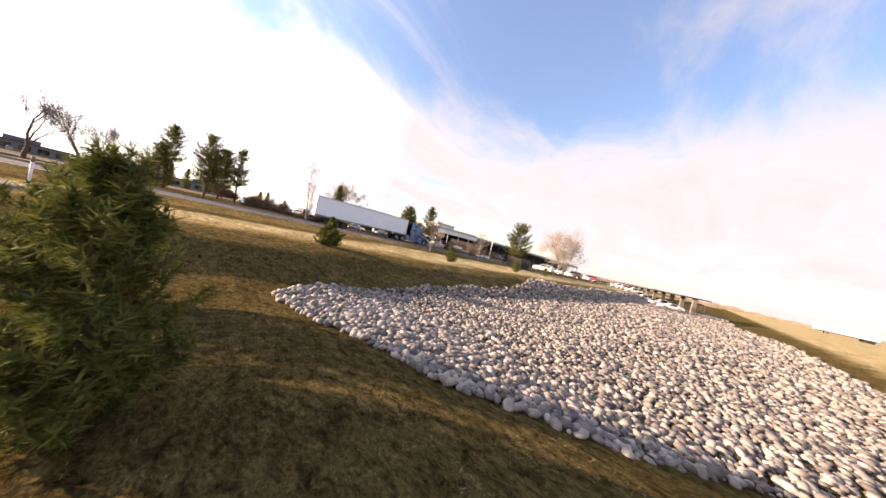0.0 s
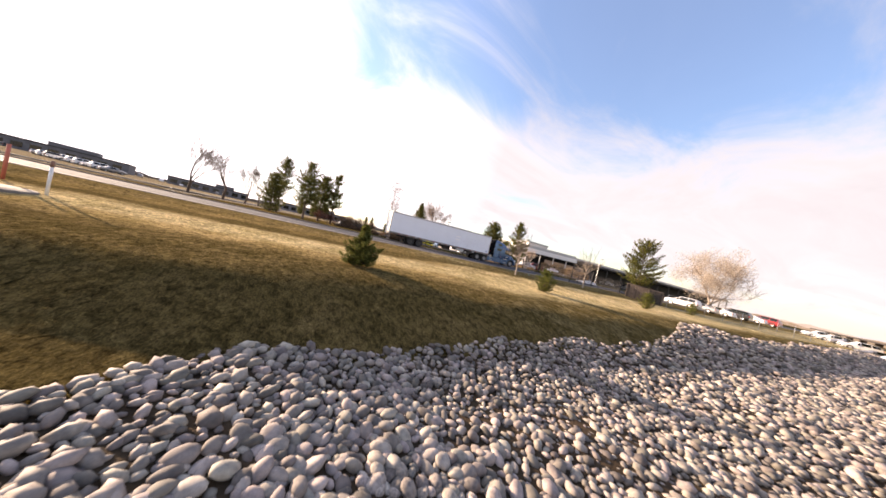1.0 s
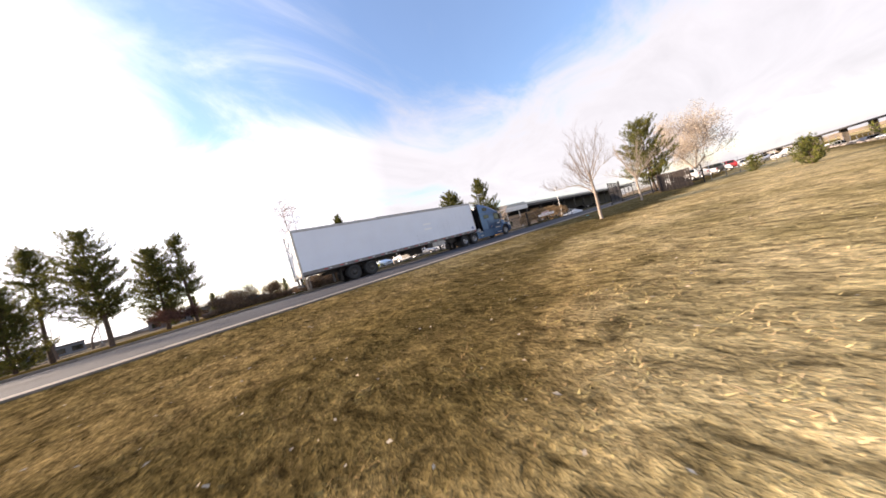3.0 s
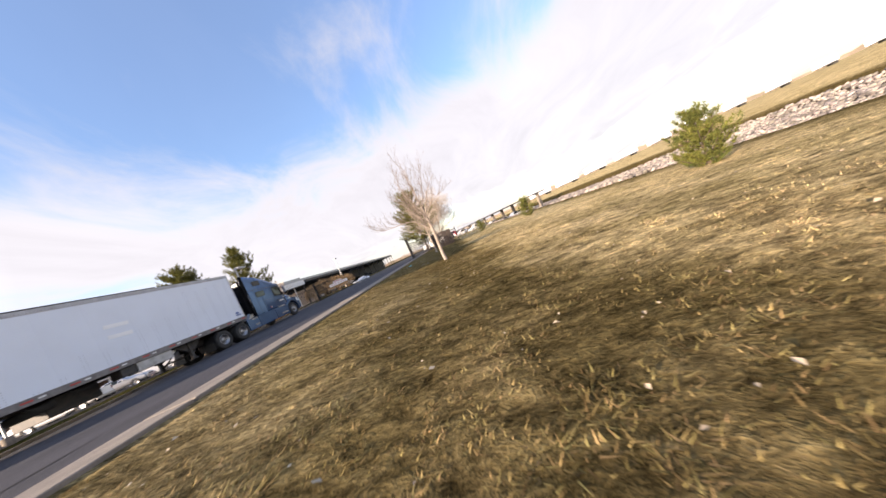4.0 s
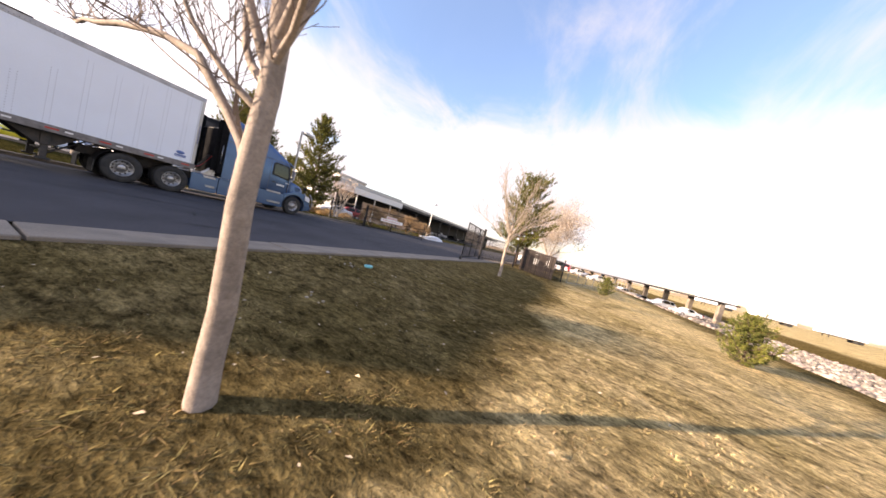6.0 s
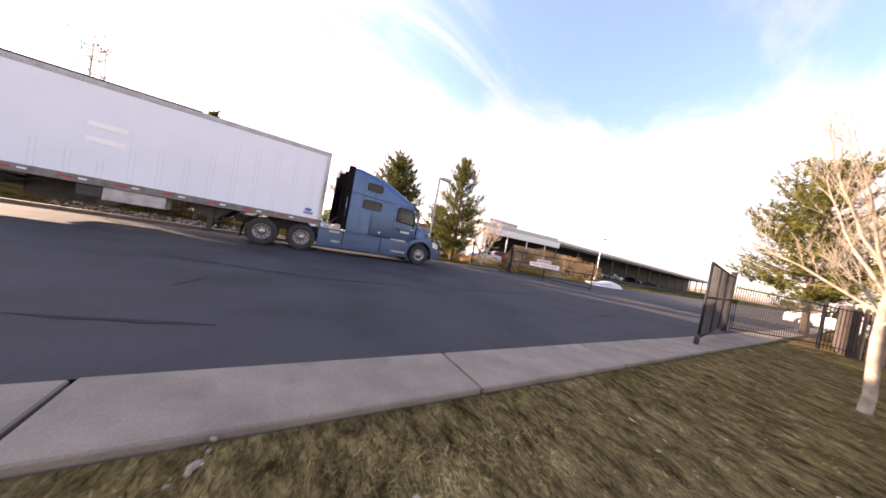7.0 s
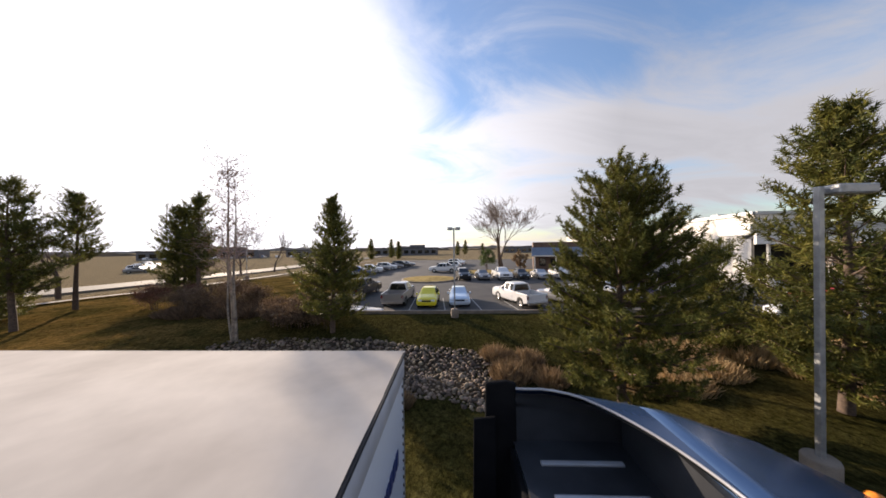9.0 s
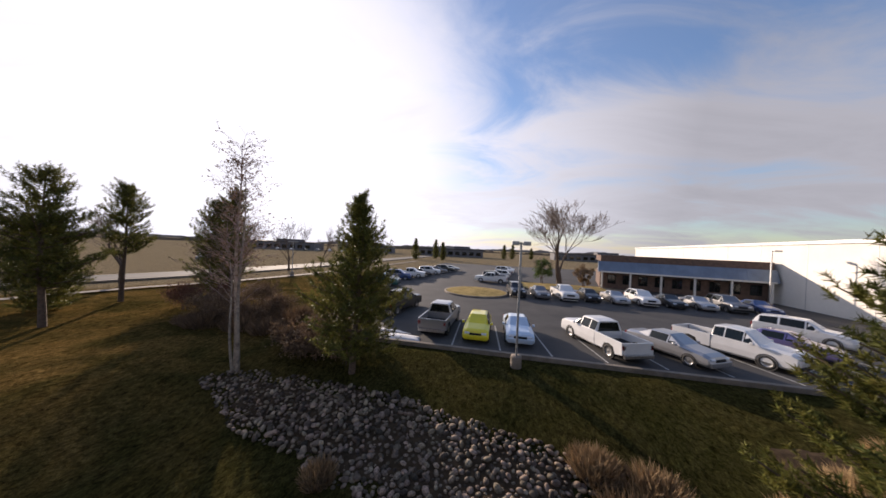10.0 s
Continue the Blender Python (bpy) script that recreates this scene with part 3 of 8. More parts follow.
# ---- river stones ----
def in_basin(x, y):
    """How deep inside the stone bed a place lies; negative outside."""
    wob = noise.noise(Vector((x * 0.4, y * 0.4, 9))) * 0.5
    top = lerp_list(x, [(-11.2, -32.2), (-10.5, -31.7), (-10.1, -31.1), (-9.2, -30.6), (-5.7, -29.25), (1, -28.6), (9, -28.0), (14, -26.9), (19, -24.9), (22.5, -24.4), (25, -26.5), (60, -25.0), (300, -24.0)])
    low = lerp_list(x, [(-11, -33.2), (-10.6, -35.0), (-10.1, -36.1), (-9.8, -37.0), (-9.4, -38.2), (-8.8, -39.0), (-7.7, -40.5), (-5.7, -42.2), (0, -46), (6, -48), (36, -47.6), (60, -44), (300, -42)])
    return min(top - y, y - low, (x + 11.05) * 1.2) + wob


def in_swale(x, y):
    wob = noise.noise(Vector((x * 0.6, y * 0.6, 5))) * 0.5
    top = lerp_list(x, [(2, 15.2), (4, 16.2), (11, 16.2), (17.5, 14.9), (19, 14.2)])
    low = lerp_list(x, [(2, 15.0), (6, 13.2), (11.5, 11.9), (16.5, 10.4), (19, 9.8)])
    return min(top - y, y - low, x - 2.2, 18.6 - x) + wob


def stone(detail, seed):
    """A rounded, flattened river stone of unit size."""
    rnd = random.Random(seed)
    t = bmesh.new()
    bmesh.ops.create_icosphere(t, subdivisions=detail, radius=0.5)
    ax = Vector((1.0, rnd.uniform(0.52, 0.9), rnd.uniform(0.42, 0.64)))
    for v in t.verts:
        n = 1 + 0.16 * noise.noise(v.co * 2.2 + Vector((seed * 3.7, 0, 0)))
        v.co = Vector((v.co.x * ax.x, v.co.y * ax.y, v.co.z * ax.z)) * n
    return t


def stone_places(x0, x1, y0, y1, gap, inside, rnd):
    out = []
    y = y0
    row = 0
    while y < y1:
        x = x0 + (row % 2) * gap / 2
        while x < x1:
            px, py = x + rnd.uniform(-0.3, 0.3) * gap, y + rnd.uniform(-0.3, 0.3) * gap
            if inside(px, py) > 0:
                out.append((px, py))
            x += gap
        y += gap * 0.8
        row += 1
    return out


def stone_pose(x, y, size, rnd):
    return Matrix.Translation((x, y, land(x, y) + size * rnd.uniform(0.08, 0.24))) @ Euler((rnd.uniform(-0.6, 0.6), rnd.uniform(-0.6, 0.6), rnd.uniform(0, 6.28))).to_matrix().to_4x4() @ Matrix.Scale(size, 4)


def bed_floor(name, inside, x0, x1, y0, y1, step, label):
    bm = bmesh.new()
    vs = {}
    for i in range(int((x1 - x0) / step)):
        for j in range(int((y1 - y0) / step)):
            if inside(x0 + (i + 0.5) * step, y0 + (j + 0.5) * step) > 0.55:
                quad = []
                for a, b in ((i, j), (i + 1, j), (i + 1, j + 1), (i, j + 1)):
                    if (a, b) not in vs:
                        x, y = x0 + a * step, y0 + b * step
                        vs[a, b] = bm.verts.new((x, y, bumpy(x, y) + 0.02))
                    quad.append(vs[a, b])
                bm.faces.new(quad)
    return tagged(link(name, bm, SOIL), label, "stone bed", kind="structure")


def spot_size(x, size, rnd):
    """Stones far along the bed are laid larger and fewer."""
    return size * min(1.5, math.exp(rnd.gauss(-0.02, 0.32))) * (1.0 if x < 4 or size < 0.22 else 1.3 if x < 16 else 1.7 if x < 36 else 1.8)


def pour(bed, places, choose_near, size, seed, single, joined):
    """Lays stones: those picked by choose_near as parts, the rest joined."""
    rnd = random.Random(seed)
    shapes = []
    for k in range(8):
        t = stone(2, seed + k)
        for f in t.faces:
            f.smooth = True
        me = bpy.data.meshes.new("stone")
        t.to_mesh(me)
        t.free()
        me.materials.append(single)
        shapes.append(me)
    raw = []
    for k in range(10):
        pair = []
        for det in (2, 1):
            t = stone(det, seed + 30 + k)
            t.verts.index_update()
            pair.append((np.array([v.co for v in t.verts]), np.array([[v.index for v in f.verts] for f in t.faces])))
            t.free()
        raw.append(pair)
    near = sorted(places, key=lambda p: choose_near(*p))
    for x, y in near[:300]:
        s = new("stone", rnd.choice(shapes))
        s.parent = bed
        s.matrix_basis = stone_pose(x, y, spot_size(x, size, rnd), rnd)
    allv, allf, base = [], [], 0
    for k, (x, y) in enumerate(near[300:]):
        v, f = rnd.choice(raw)[0 if k < 900 else 1]
        m = np.array(stone_pose(x, y, spot_size(x, size, rnd), rnd))
        allv.append(v @ m[:3, :3].T + m[:3, 3])
        allf.append(f + base)
        base += len(v)
    me = bpy.data.meshes.new("stones")
    allv, allf = np.concatenate(allv), np.concatenate(allf)
    me.from_pydata(allv.tolist(), [], allf.tolist())
    me.shade_smooth()
    me.materials.append(joined)
    ob = new("stones", me)
    ob.parent = bed
    ob["kind"] = "stuff"


bed = bed_floor("stone_bed", in_basin, -12, 110, -49, -22, 0.5, "basin bed filled with pale rounded river stones")
rnd = random.Random(4)
places = stone_places(-12, -5.5, -49, -23, 0.165, in_basin, rnd) + stone_places(-5.5, 4, -49, -23, 0.19, in_basin, rnd) + stone_places(4, 16, -49, -23, 0.28, in_basin, rnd) + stone_places(16, 36, -49, -23, 0.38, in_basin, rnd) + stone_places(36, 90, -49, -23, 0.43, in_basin, rnd)
pour(bed, places, lambda x, y: math.hypot(x + 6.5, y + 34.5), 0.235, 11, COBBLE, COBBLES)
bed2 = bed_floor("swale_bed", in_swale, 0, 20, 8, 18, 0.5, "swale lined with dark and pale river stones, shade in their colour")
places = stone_places(1, 20, 8, 18, 0.225, in_swale, rnd)
pour(bed2, places, lambda x, y: math.hypot(x - 14, y - 12), 0.21, 77, SHADED_COBBLE, SHADED_COBBLES)


# ---- the semi-trailer ----
REAR, NOSE, TOP = -0.4, 16.15, 4.1
WID = 2.6


def wheel(parent, x, y, z, out, dual=False, r=0.52, deep=False, metal=None):
    """A truck wheel: tyre and rim. out: -1 for the near side, 1 for the far side."""
    turn_ = Matrix.Translation((x, y, z)) @ Matrix.Rotation(radians(90) * (1 if out < 0 else -1), 4, "X")
    tyre = None
    for k in range(2 if dual else 1):
        d = -0.33 * k
        bm = bmesh.new()
        # sidewall, shoulder and a tread with three grooves
        prof = [(0.29, d - 0.26), (r - 0.05, d - 0.265), (r - 0.012, d - 0.235)]
        for g in (-0.2, -0.145, -0.09):
            prof += [(r + 0.006, d + g - 0.018), (r + 0.006, d + g + 0.012), (r - 0.008, d + g + 0.014), (r - 0.008, d + g + 0.024)]
        prof += [(r + 0.006, d - 0.06), (r - 0.012, d - 0.03), (r - 0.05, d), (0.30, d - 0.012), (0.285, d - 0.03)]
        lathe(bm, prof, 32, turn_)
        if k == 0:
            tyre = part("wheel", bm, RUBBER, parent)
        else:
            part("inner_tyre", bm, RUBBER, tyre)
    bm = bmesh.new()
    s = 0.155 if deep else 0.05
    lathe(bm, [(0.285, -0.2), (0.292, -0.012), (0.27, -0.02), (0.255, -s), (0.13, -s - 0.01), (0.125, -s + 0.05), (0.10, -s + 0.07), (0.0, -s + 0.075)], 32, turn_)
    for q in range(10):
        a = q * math.tau / 10
        lathe(bm, [(0.0, 0.045), (0.018, 0.04), (0.02, 0.0)], 6, turn_ @ Matrix.Translation((0.165 * math.cos(a), 0.165 * math.sin(a), -s)))
    for q in range(10):
        a = (q + 0.5) * math.tau / 10
        lathe(bm, [(0.0, 0.006), (0.028, 0.005), (0.03, 0.0)], 10, turn_ @ Matrix.Translation((0.215 * math.cos(a), 0.215 * math.sin(a), -s - 0.004)), mat=1)
    part("rim", bm, [metal or ALLOY, FRAME], tyre, "grimy dark steel rim" if metal else "polished alloy rim with dark hand holes")
    return tyre


RIM_DARK = shade("grimy_rim", (0.09, 0.085, 0.08), 0.65, 0.3, other=(0.05, 0.047, 0.045), scale=7)


def build_trailer():
    tr = thing("semi_trailer", "long white dry-van trailer with riveted side panels, parked on the road", "trailer")
    # side skins
    r = 0.16
    bm = bmesh.new()
    for y0, y1 in ((0.0, 0.04), (WID - 0.04, WID)):
        box(bm, REAR + 0.12, NOSE - r, y0, y1, 1.32, TOP - 0.16)
    # rounded nose corners and front wall
    pts = []
    for k in range(7):
        a = k * math.pi / 12
        pts.append((NOSE - r + r * math.sin(a), r - r * math.cos(a)))
    outer = pts + [(x, WID - y) for x, y in pts[::-1]]
    t = bmesh.new()
    lo = [t.verts.new((x, y, 1.32)) for x, y in outer]
    hi = [t.verts.new((x, y, TOP - 0.16)) for x, y in outer]
    for k in range(len(outer) - 1):
        f = t.faces.new((lo[k], lo[k + 1], hi[k + 1], hi[k]))
    add(bm, t)
    part("body", bm, WHITE, tr, "white aluminium side and nose panels")
    # corner posts of the nose, pale grey
    post_skin = shade("nose_post", (0.56, 0.55, 0.52), 0.5, 0.2, other=(0.42, 0.41, 0.38), scale=3)
    for flip in (False, True):
        t = bmesh.new()
        line = [(x + 0.006 * 1, y - 0.006) for x, y in pts]
        if flip:
            line = [(x, WID - y) for x, y in line]
        lo = [t.verts.new((x, y, 1.32)) for x, y in line]
        hi = [t.verts.new((x, y, TOP - 0.16)) for x, y in line]
        for k in range(len(line) - 1):
            t.faces.new((lo[k], lo[k + 1], hi[k + 1], hi[k]) if not flip else (lo[k + 1], lo[k], hi[k], hi[k + 1])).smooth = True
        part("corner_post", t, post_skin, tr, "weathered aluminium nose post")
    # roof sheet, slightly bowed
    bm = bmesh.new()
    xs = [float(v) for v in np.linspace(REAR + 0.06, NOSE - 0.004, 26)]
    strip(bm, xs, [0.004, 0.5, 1.3, 2.1, WID - 0.004], lambda x, y: TOP + 0.02 - 0.02 * abs(y - 1.3) / 1.3)
    part("roof", bm, ROOF_SKIN, tr, "pale streaked trailer roof sheet", smooth=True)
    # top rail
    bm = bmesh.new()
    for y0, y1 in ((-0.012, 0.03), (WID - 0.03, WID + 0.012)):
        box(bm, REAR + 0.1, NOSE - r, y0, y1, TOP - 0.17, TOP - 0.012, 0.008)
    t = bmesh.new()
    line = [(x + 0.012 * math.sin(k * math.pi / 12), y - 0.012 * math.cos(k * math.pi / 12)) for k, (x, y) in enumerate(pts)]
    line = line + [(x, WID - y) for x, y in line[::-1]]
    lo = [t.verts.new((x, y, TOP - 0.17)) for x, y in line]
    hi = [t.verts.new((x, y, TOP - 0.012)) for x, y in line]
    for k in range(len(line) - 1):
        t.faces.new((lo[k], lo[k + 1], hi[k + 1], hi[k])).smooth = True
    t.faces.new(hi)
    add(bm, t)
    part("top_rail", bm, TOP_RAIL, tr, "pale extruded top rail")
    # dark sealing strip lying along part of the rail
    bm = bmesh.new()
    box(bm, 5.6, 12.1, -0.02, 0.02, TOP + 0.002, TOP + 0.03, 0.006)
    part("edge_strip", bm, BLACK, tr, "loose black strip along the top edge")
    bm = bmesh.new()
    box(bm, NOSE - 0.012, NOSE + 0.016, 0.08, WID - 0.08, TOP - 0.008, TOP + 0.012, 0.004)
    part("nose_seal", bm, BLACK, tr, "dark seal along the roof's front edge")
    # bottom rail
    bm = bmesh.new()
    for y0, y1 in ((-0.018, 0.05), (WID - 0.05, WID + 0.018)):
        box(bm, REAR + 0.1, NOSE - 0.02, y0, y1, 1.12, 1.34, 0.01)
    box(bm, NOSE - 0.05, NOSE + 0.012, 0.02, WID - 0.02, 1.12, 1.34, 0.01)
    part("bottom_rail", bm, RAIL, tr, "dull aluminium bottom rail")
    # vertical seams
    x = REAR + 1.3
    while x < NOSE - 0.5:
        bm = bmesh.new()
        box(bm, x - 0.006, x + 0.006, -0.003, 0.004, 1.34, TOP - 0.17)
        part("panel_seam", bm, WHITE, tr)
        x += 1.22
    # rivets: pairs of columns, grimy
    t = bmesh.new()
    x = REAR + 0.7
    while x < NOSE - 0.25:
        for dx in (0.0, 0.11):
            for k in range(33):
                z = 1.39 + k * 0.076
                if z > lerp_list(x, [(0, 1.5), (8, 1.65), (11, 2.3), (13.5, 3.6), (15.4, 4.2)]) + 0.25 * math.sin(x * 7.3):
                    continue
                c = [t.verts.new((x + dx + 0.011 * math.cos(q * math.tau / 6), -0.007, z + 0.011 * math.sin(q * math.tau / 6))) for q in range(6)]
                top_ = t.verts.new((x + dx, -0.012, z))
                for q in range(6):
                    t.faces.new((c[q], c[(q + 1) % 6], top_))
        x += 0.61
    bmesh.ops.recalc_face_normals(t, faces=t.faces[:])
    part("rivets", t, shade("rivet", (0.46, 0.48, 0.53), 0.6, 0.2, other=(0.33, 0.34, 0.38), scale=2), tr, "rows of grimy rivet heads")["kind"] = "stuff"
    # nose rivets along the posts and top
    t = bmesh.new()
    for k in range(36):
        for x, y in ((NOSE - r - 0.03, -0.007), (NOSE + 0.004, r + 0.05), (NOSE + 0.004, WID - r - 0.05)):
            z = 1.38 + k * 0.073
            box(t, x - 0.01, x + 0.01, y - 0.008, y + 0.008, z - 0.01, z + 0.01, 0.003)
    for k in range(200):
        x = REAR + 0.3 + k * 0.08
        box(t, x - 0.008, x + 0.008, -0.02, -0.01, TOP - 0.13, TOP - 0.114)
    part("post_rivets", t, RAIL, tr)["kind"] = "stuff"
    # conspicuity tape
    for mat, name, shift in ((RED, "red_tape", 0.0), (PALE, "white_tape", 0.36)):
        x = 1.0 + shift
        while x < NOSE - 0.4:
            bm = bmesh.new()
            box(bm, x, x + (0.26 if mat is RED else 0.16), -0.023, -0.017, 1.215, 1.265)
            part(name, bm, mat, tr)
            x += 1.05
    # maker's badge as plain shapes, and markings on the nose as bars
    bm = bmesh.new()
    lathe(bm, [(0.0, 0.012), (0.10, 0.01), (0.11, 0.0)], 16, Matrix.Translation((15.62, -0.002, 1.66)) @ Matrix.Rotation(radians(90), 4, "X") @ Matrix.Diagonal((1.2, 0.6, 1, 1)))
    box(bm, 15.45, 15.80, -0.012, -0.002, 1.52, 1.575)
    box(bm, 15.45, 15.80, -0.012, -0.002, 1.48, 1.505)
    part("badge", bm, shade("badge_blue", (0.07, 0.13, 0.34), 0.4, other=(0.08, 0.15, 0.38), scale=8), tr, "small blue maker's badge")
    bm = bmesh.new()
    for k in range(5):
        box(bm, NOSE + 0.002, NOSE + 0.01, 0.62 + k * 0.14, 0.72 + k * 0.14, 3.0, 3.22)
    for k in range(6):
        box(bm, NOSE + 0.002, NOSE + 0.01, 1.6 + k * 0.10, 1.67 + k * 0.10, 3.35, 3.47)
    for k in range(6):
        z = 2.2 + k * 0.13
        box(bm, NOSE - 0.12, NOSE - 0.06, -0.001 + 0.005, 0.045, z, z + 0.09)
    part("nose_marking", bm, shade("marking_blue", (0.03, 0.045, 0.16), 0.5, other=(0.04, 0.06, 0.2), scale=6), tr, "illegible dark blue marking on the nose")["kind"] = "stuff"
    for z in (2.35, 2.78):
        bm = bmesh.new()
        slab(bm, [(9.75, z), (10.55, z - 0.02), (10.58, z + 0.13), (9.78, z + 0.15)], -0.011, -0.004)
        part("side_patch", bm, PATCH, tr, "bright patch on the side panel")
    # rear frame and doors
    bm = bmesh.new()
    box(bm, REAR, REAR + 0.14, -0.01, 0.12, 0.95, TOP + 0.01, 0.012)
    box(bm, REAR, REAR + 0.14, WID - 0.12, WID + 0.01, 0.95, TOP + 0.01, 0.012)
    box(bm, REAR, REAR + 0.14, 0.12, WID - 0.12, TOP - 0.14, TOP + 0.01, 0.012)
    box(bm, REAR, REAR + 0.14, 0.12, WID - 0.12, 1.05, 1.32, 0.012)
    part("rear_frame", bm, shade("rear_frame", (0.62, 0.61, 0.57), 0.5, 0.3, other=(0.45, 0.43, 0.39), scale=4), tr, "stained metal rear frame")
    for y0, y1 in ((0.125, 1.295), (1.305, WID - 0.125)):
        bm = bmesh.new()
        box(bm, REAR + 0.03, REAR + 0.08, y0, y1, 1.325, TOP - 0.145, 0.01)
        door = part("door", bm, WHITE, tr, "white swing door")
        for y in (y0 + 0.25, y1 - 0.25):
            bm = bmesh.new()
            rod(bm, (REAR + 0.0, y, 1.0), (REAR + 0.0, y, TOP - 0.05), 0.017, sides=8)
            for z in (1.12, 1.75, 2.6, 3.4, 4.0):
                box(bm, REAR - 0.01, REAR + 0.03, y - 0.05, y + 0.05, z - 0.03, z + 0.03, 0.006)
            part("lock_rod", bm, STEEL, door, "galvanised lock rod")
        edge = y0 + 0.02 if y0 < 1 else y1 - 0.02
        for k in range(5):
            z = 1.35 + k * 0.62
            bm = bmesh.new()
            box(bm, REAR - 0.025, REAR + 0.03, edge - 0.07, edge + 0.07, z - 0.035, z + 0.035, 0.008)
            part("hinge", bm, FRAME, door)
    for y in (0.2, 0.34, WID - 0.34, WID - 0.2):
        bm = bmesh.new()
        lathe(bm, [(0.0, 0.02), (0.045, 0.016), (0.05, 0.0)], 12, Matrix.Translation((REAR - 0.001, y, 1.06)) @ Matrix.Rotation(radians(-90), 4, "Y"))
        part("tail_light", bm, TAIL, tr)
    # underride guard
    bm = bmesh.new()
    for y in (0.75, WID - 0.75):
        box(bm, REAR + 0.02, REAR + 0.12, y - 0.05, y + 0.05, 0.5, 1.08, 0.01)
    box(bm, REAR + 0.0, REAR + 0.1, 0.15, WID - 0.15, 0.46, 0.57, 0.012)
    part("rear_guard", bm, FRAME, tr, "dark steel rear guard")
    # floor, cross members
    bm = bmesh.new()
    box(bm, REAR + 0.1, NOSE - 0.05, 0.04, WID - 0.04, 1.18, 1.28)
    x = REAR + 0.4
    while x < NOSE - 0.3:
        box(bm, x - 0.03, x + 0.03, 0.05, WID - 0.05, 1.14, 1.18)
        x += 0.4
    part("floor", bm, FRAME, tr)
    # sliding tandem
    bm = bmesh.new()
    for y in (0.78, WID - 0.78):
        box(bm, 1.2, 6.8, y - 0.05, y + 0.05, 0.86, 1.07, 0.01)
    for x in (2.2, 3.6, 5.4):
        box(bm, x - 0.06, x + 0.06, 0.75, WID - 0.75, 0.9, 1.04, 0.01)
    for x in (2.95, 4.27):
        rod(bm, (x, 0.3, 0.52), (x, WID - 0.3, 0.52), 0.065, sides=10)
        for y in (0.78, WID - 0.78):
            slab(bm, [(x - 0.28, 0.88), (x + 0.28, 0.88), (x + 0.1, 0.5), (x - 0.1, 0.5)], y - 0.04, y + 0.04)
    part("tandem_frame", bm, FRAME, tr, "dark sliding axle frame")
    for x in (2.95, 4.27):
        wheel(tr, x, 0.06, 0.52, -1, True, metal=RIM_DARK)
        wheel(tr, x, WID - 0.06, 0.52, 1, True, metal=RIM_DARK)
    for y in (0.42, WID - 0.42):
        for x in (2.1,):
            bm = bmesh.new()
            box(bm, x - 0.012, x + 0.012, y - 0.3, y + 0.3, 0.22, 1.07, 0.004)
            part("mud_flap", bm, RUBBER, tr, "black rubber mud flap")
    # landing gear with braces
    for y in (0.42, WID - 0.42):
        bm = bmesh.new()
        box(bm, 12.58, 12.72, y - 0.07, y + 0.07, 0.30, 1.12, 0.012)
        box(bm, 12.55, 12.75, y - 0.1, y + 0.1, 0.7, 1.12, 0.012)
        box(bm, 12.51, 12.79, y - 0.12, y + 0.12, 0.245, 0.31, 0.012)
        slab(bm, [(11.95, 1.12), (13.3, 1.12), (12.83, 0.72), (12.48, 0.72)], y - 0.05, y + 0.05)
        part("landing_leg", bm, FRAME, tr, "dark folded landing leg")
    bm = bmesh.new()
    rod(bm, (12.65, 0.42, 0.55), (12.65, WID - 0.42, 0.55), 0.03)
    rod(bm, (12.65, 0.45, 0.40), (13.45, 0.7, 1.1), 0.028)
    rod(bm, (12.65, WID - 0.45, 0.40), (13.45, WID - 0.7, 1.1), 0.028)
    part("gear_brace", bm, FRAME, tr)
    # pallet box under the floor
    bm = bmesh.new()
    box(bm, 10.22, 11.58, 0.03, 0.62, 0.74, 1.12, 0.015)
    part("pallet_box", bm, shade("pale_box", (0.5, 0.5, 0.5), 0.5, 0.3, other=(0.32, 0.31, 0.3), scale=3), tr, "pale grey metal box hung under the floor")
    bm = bmesh.new()
    box(bm, 9.7, 10.2, 0.06, 0.55, 0.78, 1.12, 0.02)
    part("spare_carrier", bm, FRAME, tr, "black carrier behind the box")
    bm = bmesh.new()
    box(bm, 8.3, 9.7, 1.1, 2.55, 0.52, 1.12, 0.02)
    part("storage_box", bm, FRAME, tr, "dark storage box on the far side")
    bm = bmesh.new()
    lathe(bm, [(0.2, -0.13), (0.45, -0.13), (0.5, -0.06), (0.5, 0.06), (0.45, 0.13), (0.2, 0.13)], 24, Matrix.Translation((7.9, 0.9, 0.92)))
    part("spare_wheel", bm, RUBBER, tr, "spare tyre hung under the floor")
    # air line loops under the rail
    for x in (6.2, 7.3, 8.3):
        bm = bmesh.new()
        pipe(bm, [(x + k / 6 * 0.8, 0.1, 1.1 - 0.16 * math.sin(k / 6 * math.pi)) for k in range(7)], 0.012)
        part("air_line", bm, RUBBER, tr)
    return tr


build_trailer()


# ---- the tractor unit ----
NEAR, FARS = 0.1, 2.5
MID = 1.3


def rrect(x0, x1, z0, z1, r, lean=0.0):
    """A rectangle with round corners, leaning in x by lean from bottom to top."""
    pts = []
    for cx, cz, a0 in ((x1 - r, z1 - r, 0), (x0 + r, z1 - r, 90), (x0 + r, z0 + r, 180), (x1 - r, z0 + r, 270)):
        for k in range(5):
            a = radians(a0 + k * 22.5)
            pts.append((cx + r * math.cos(a), cz + r * math.sin(a)))
    return [(x + lean * (z - z0) / (z1 - z0), z) for x, z in pts]


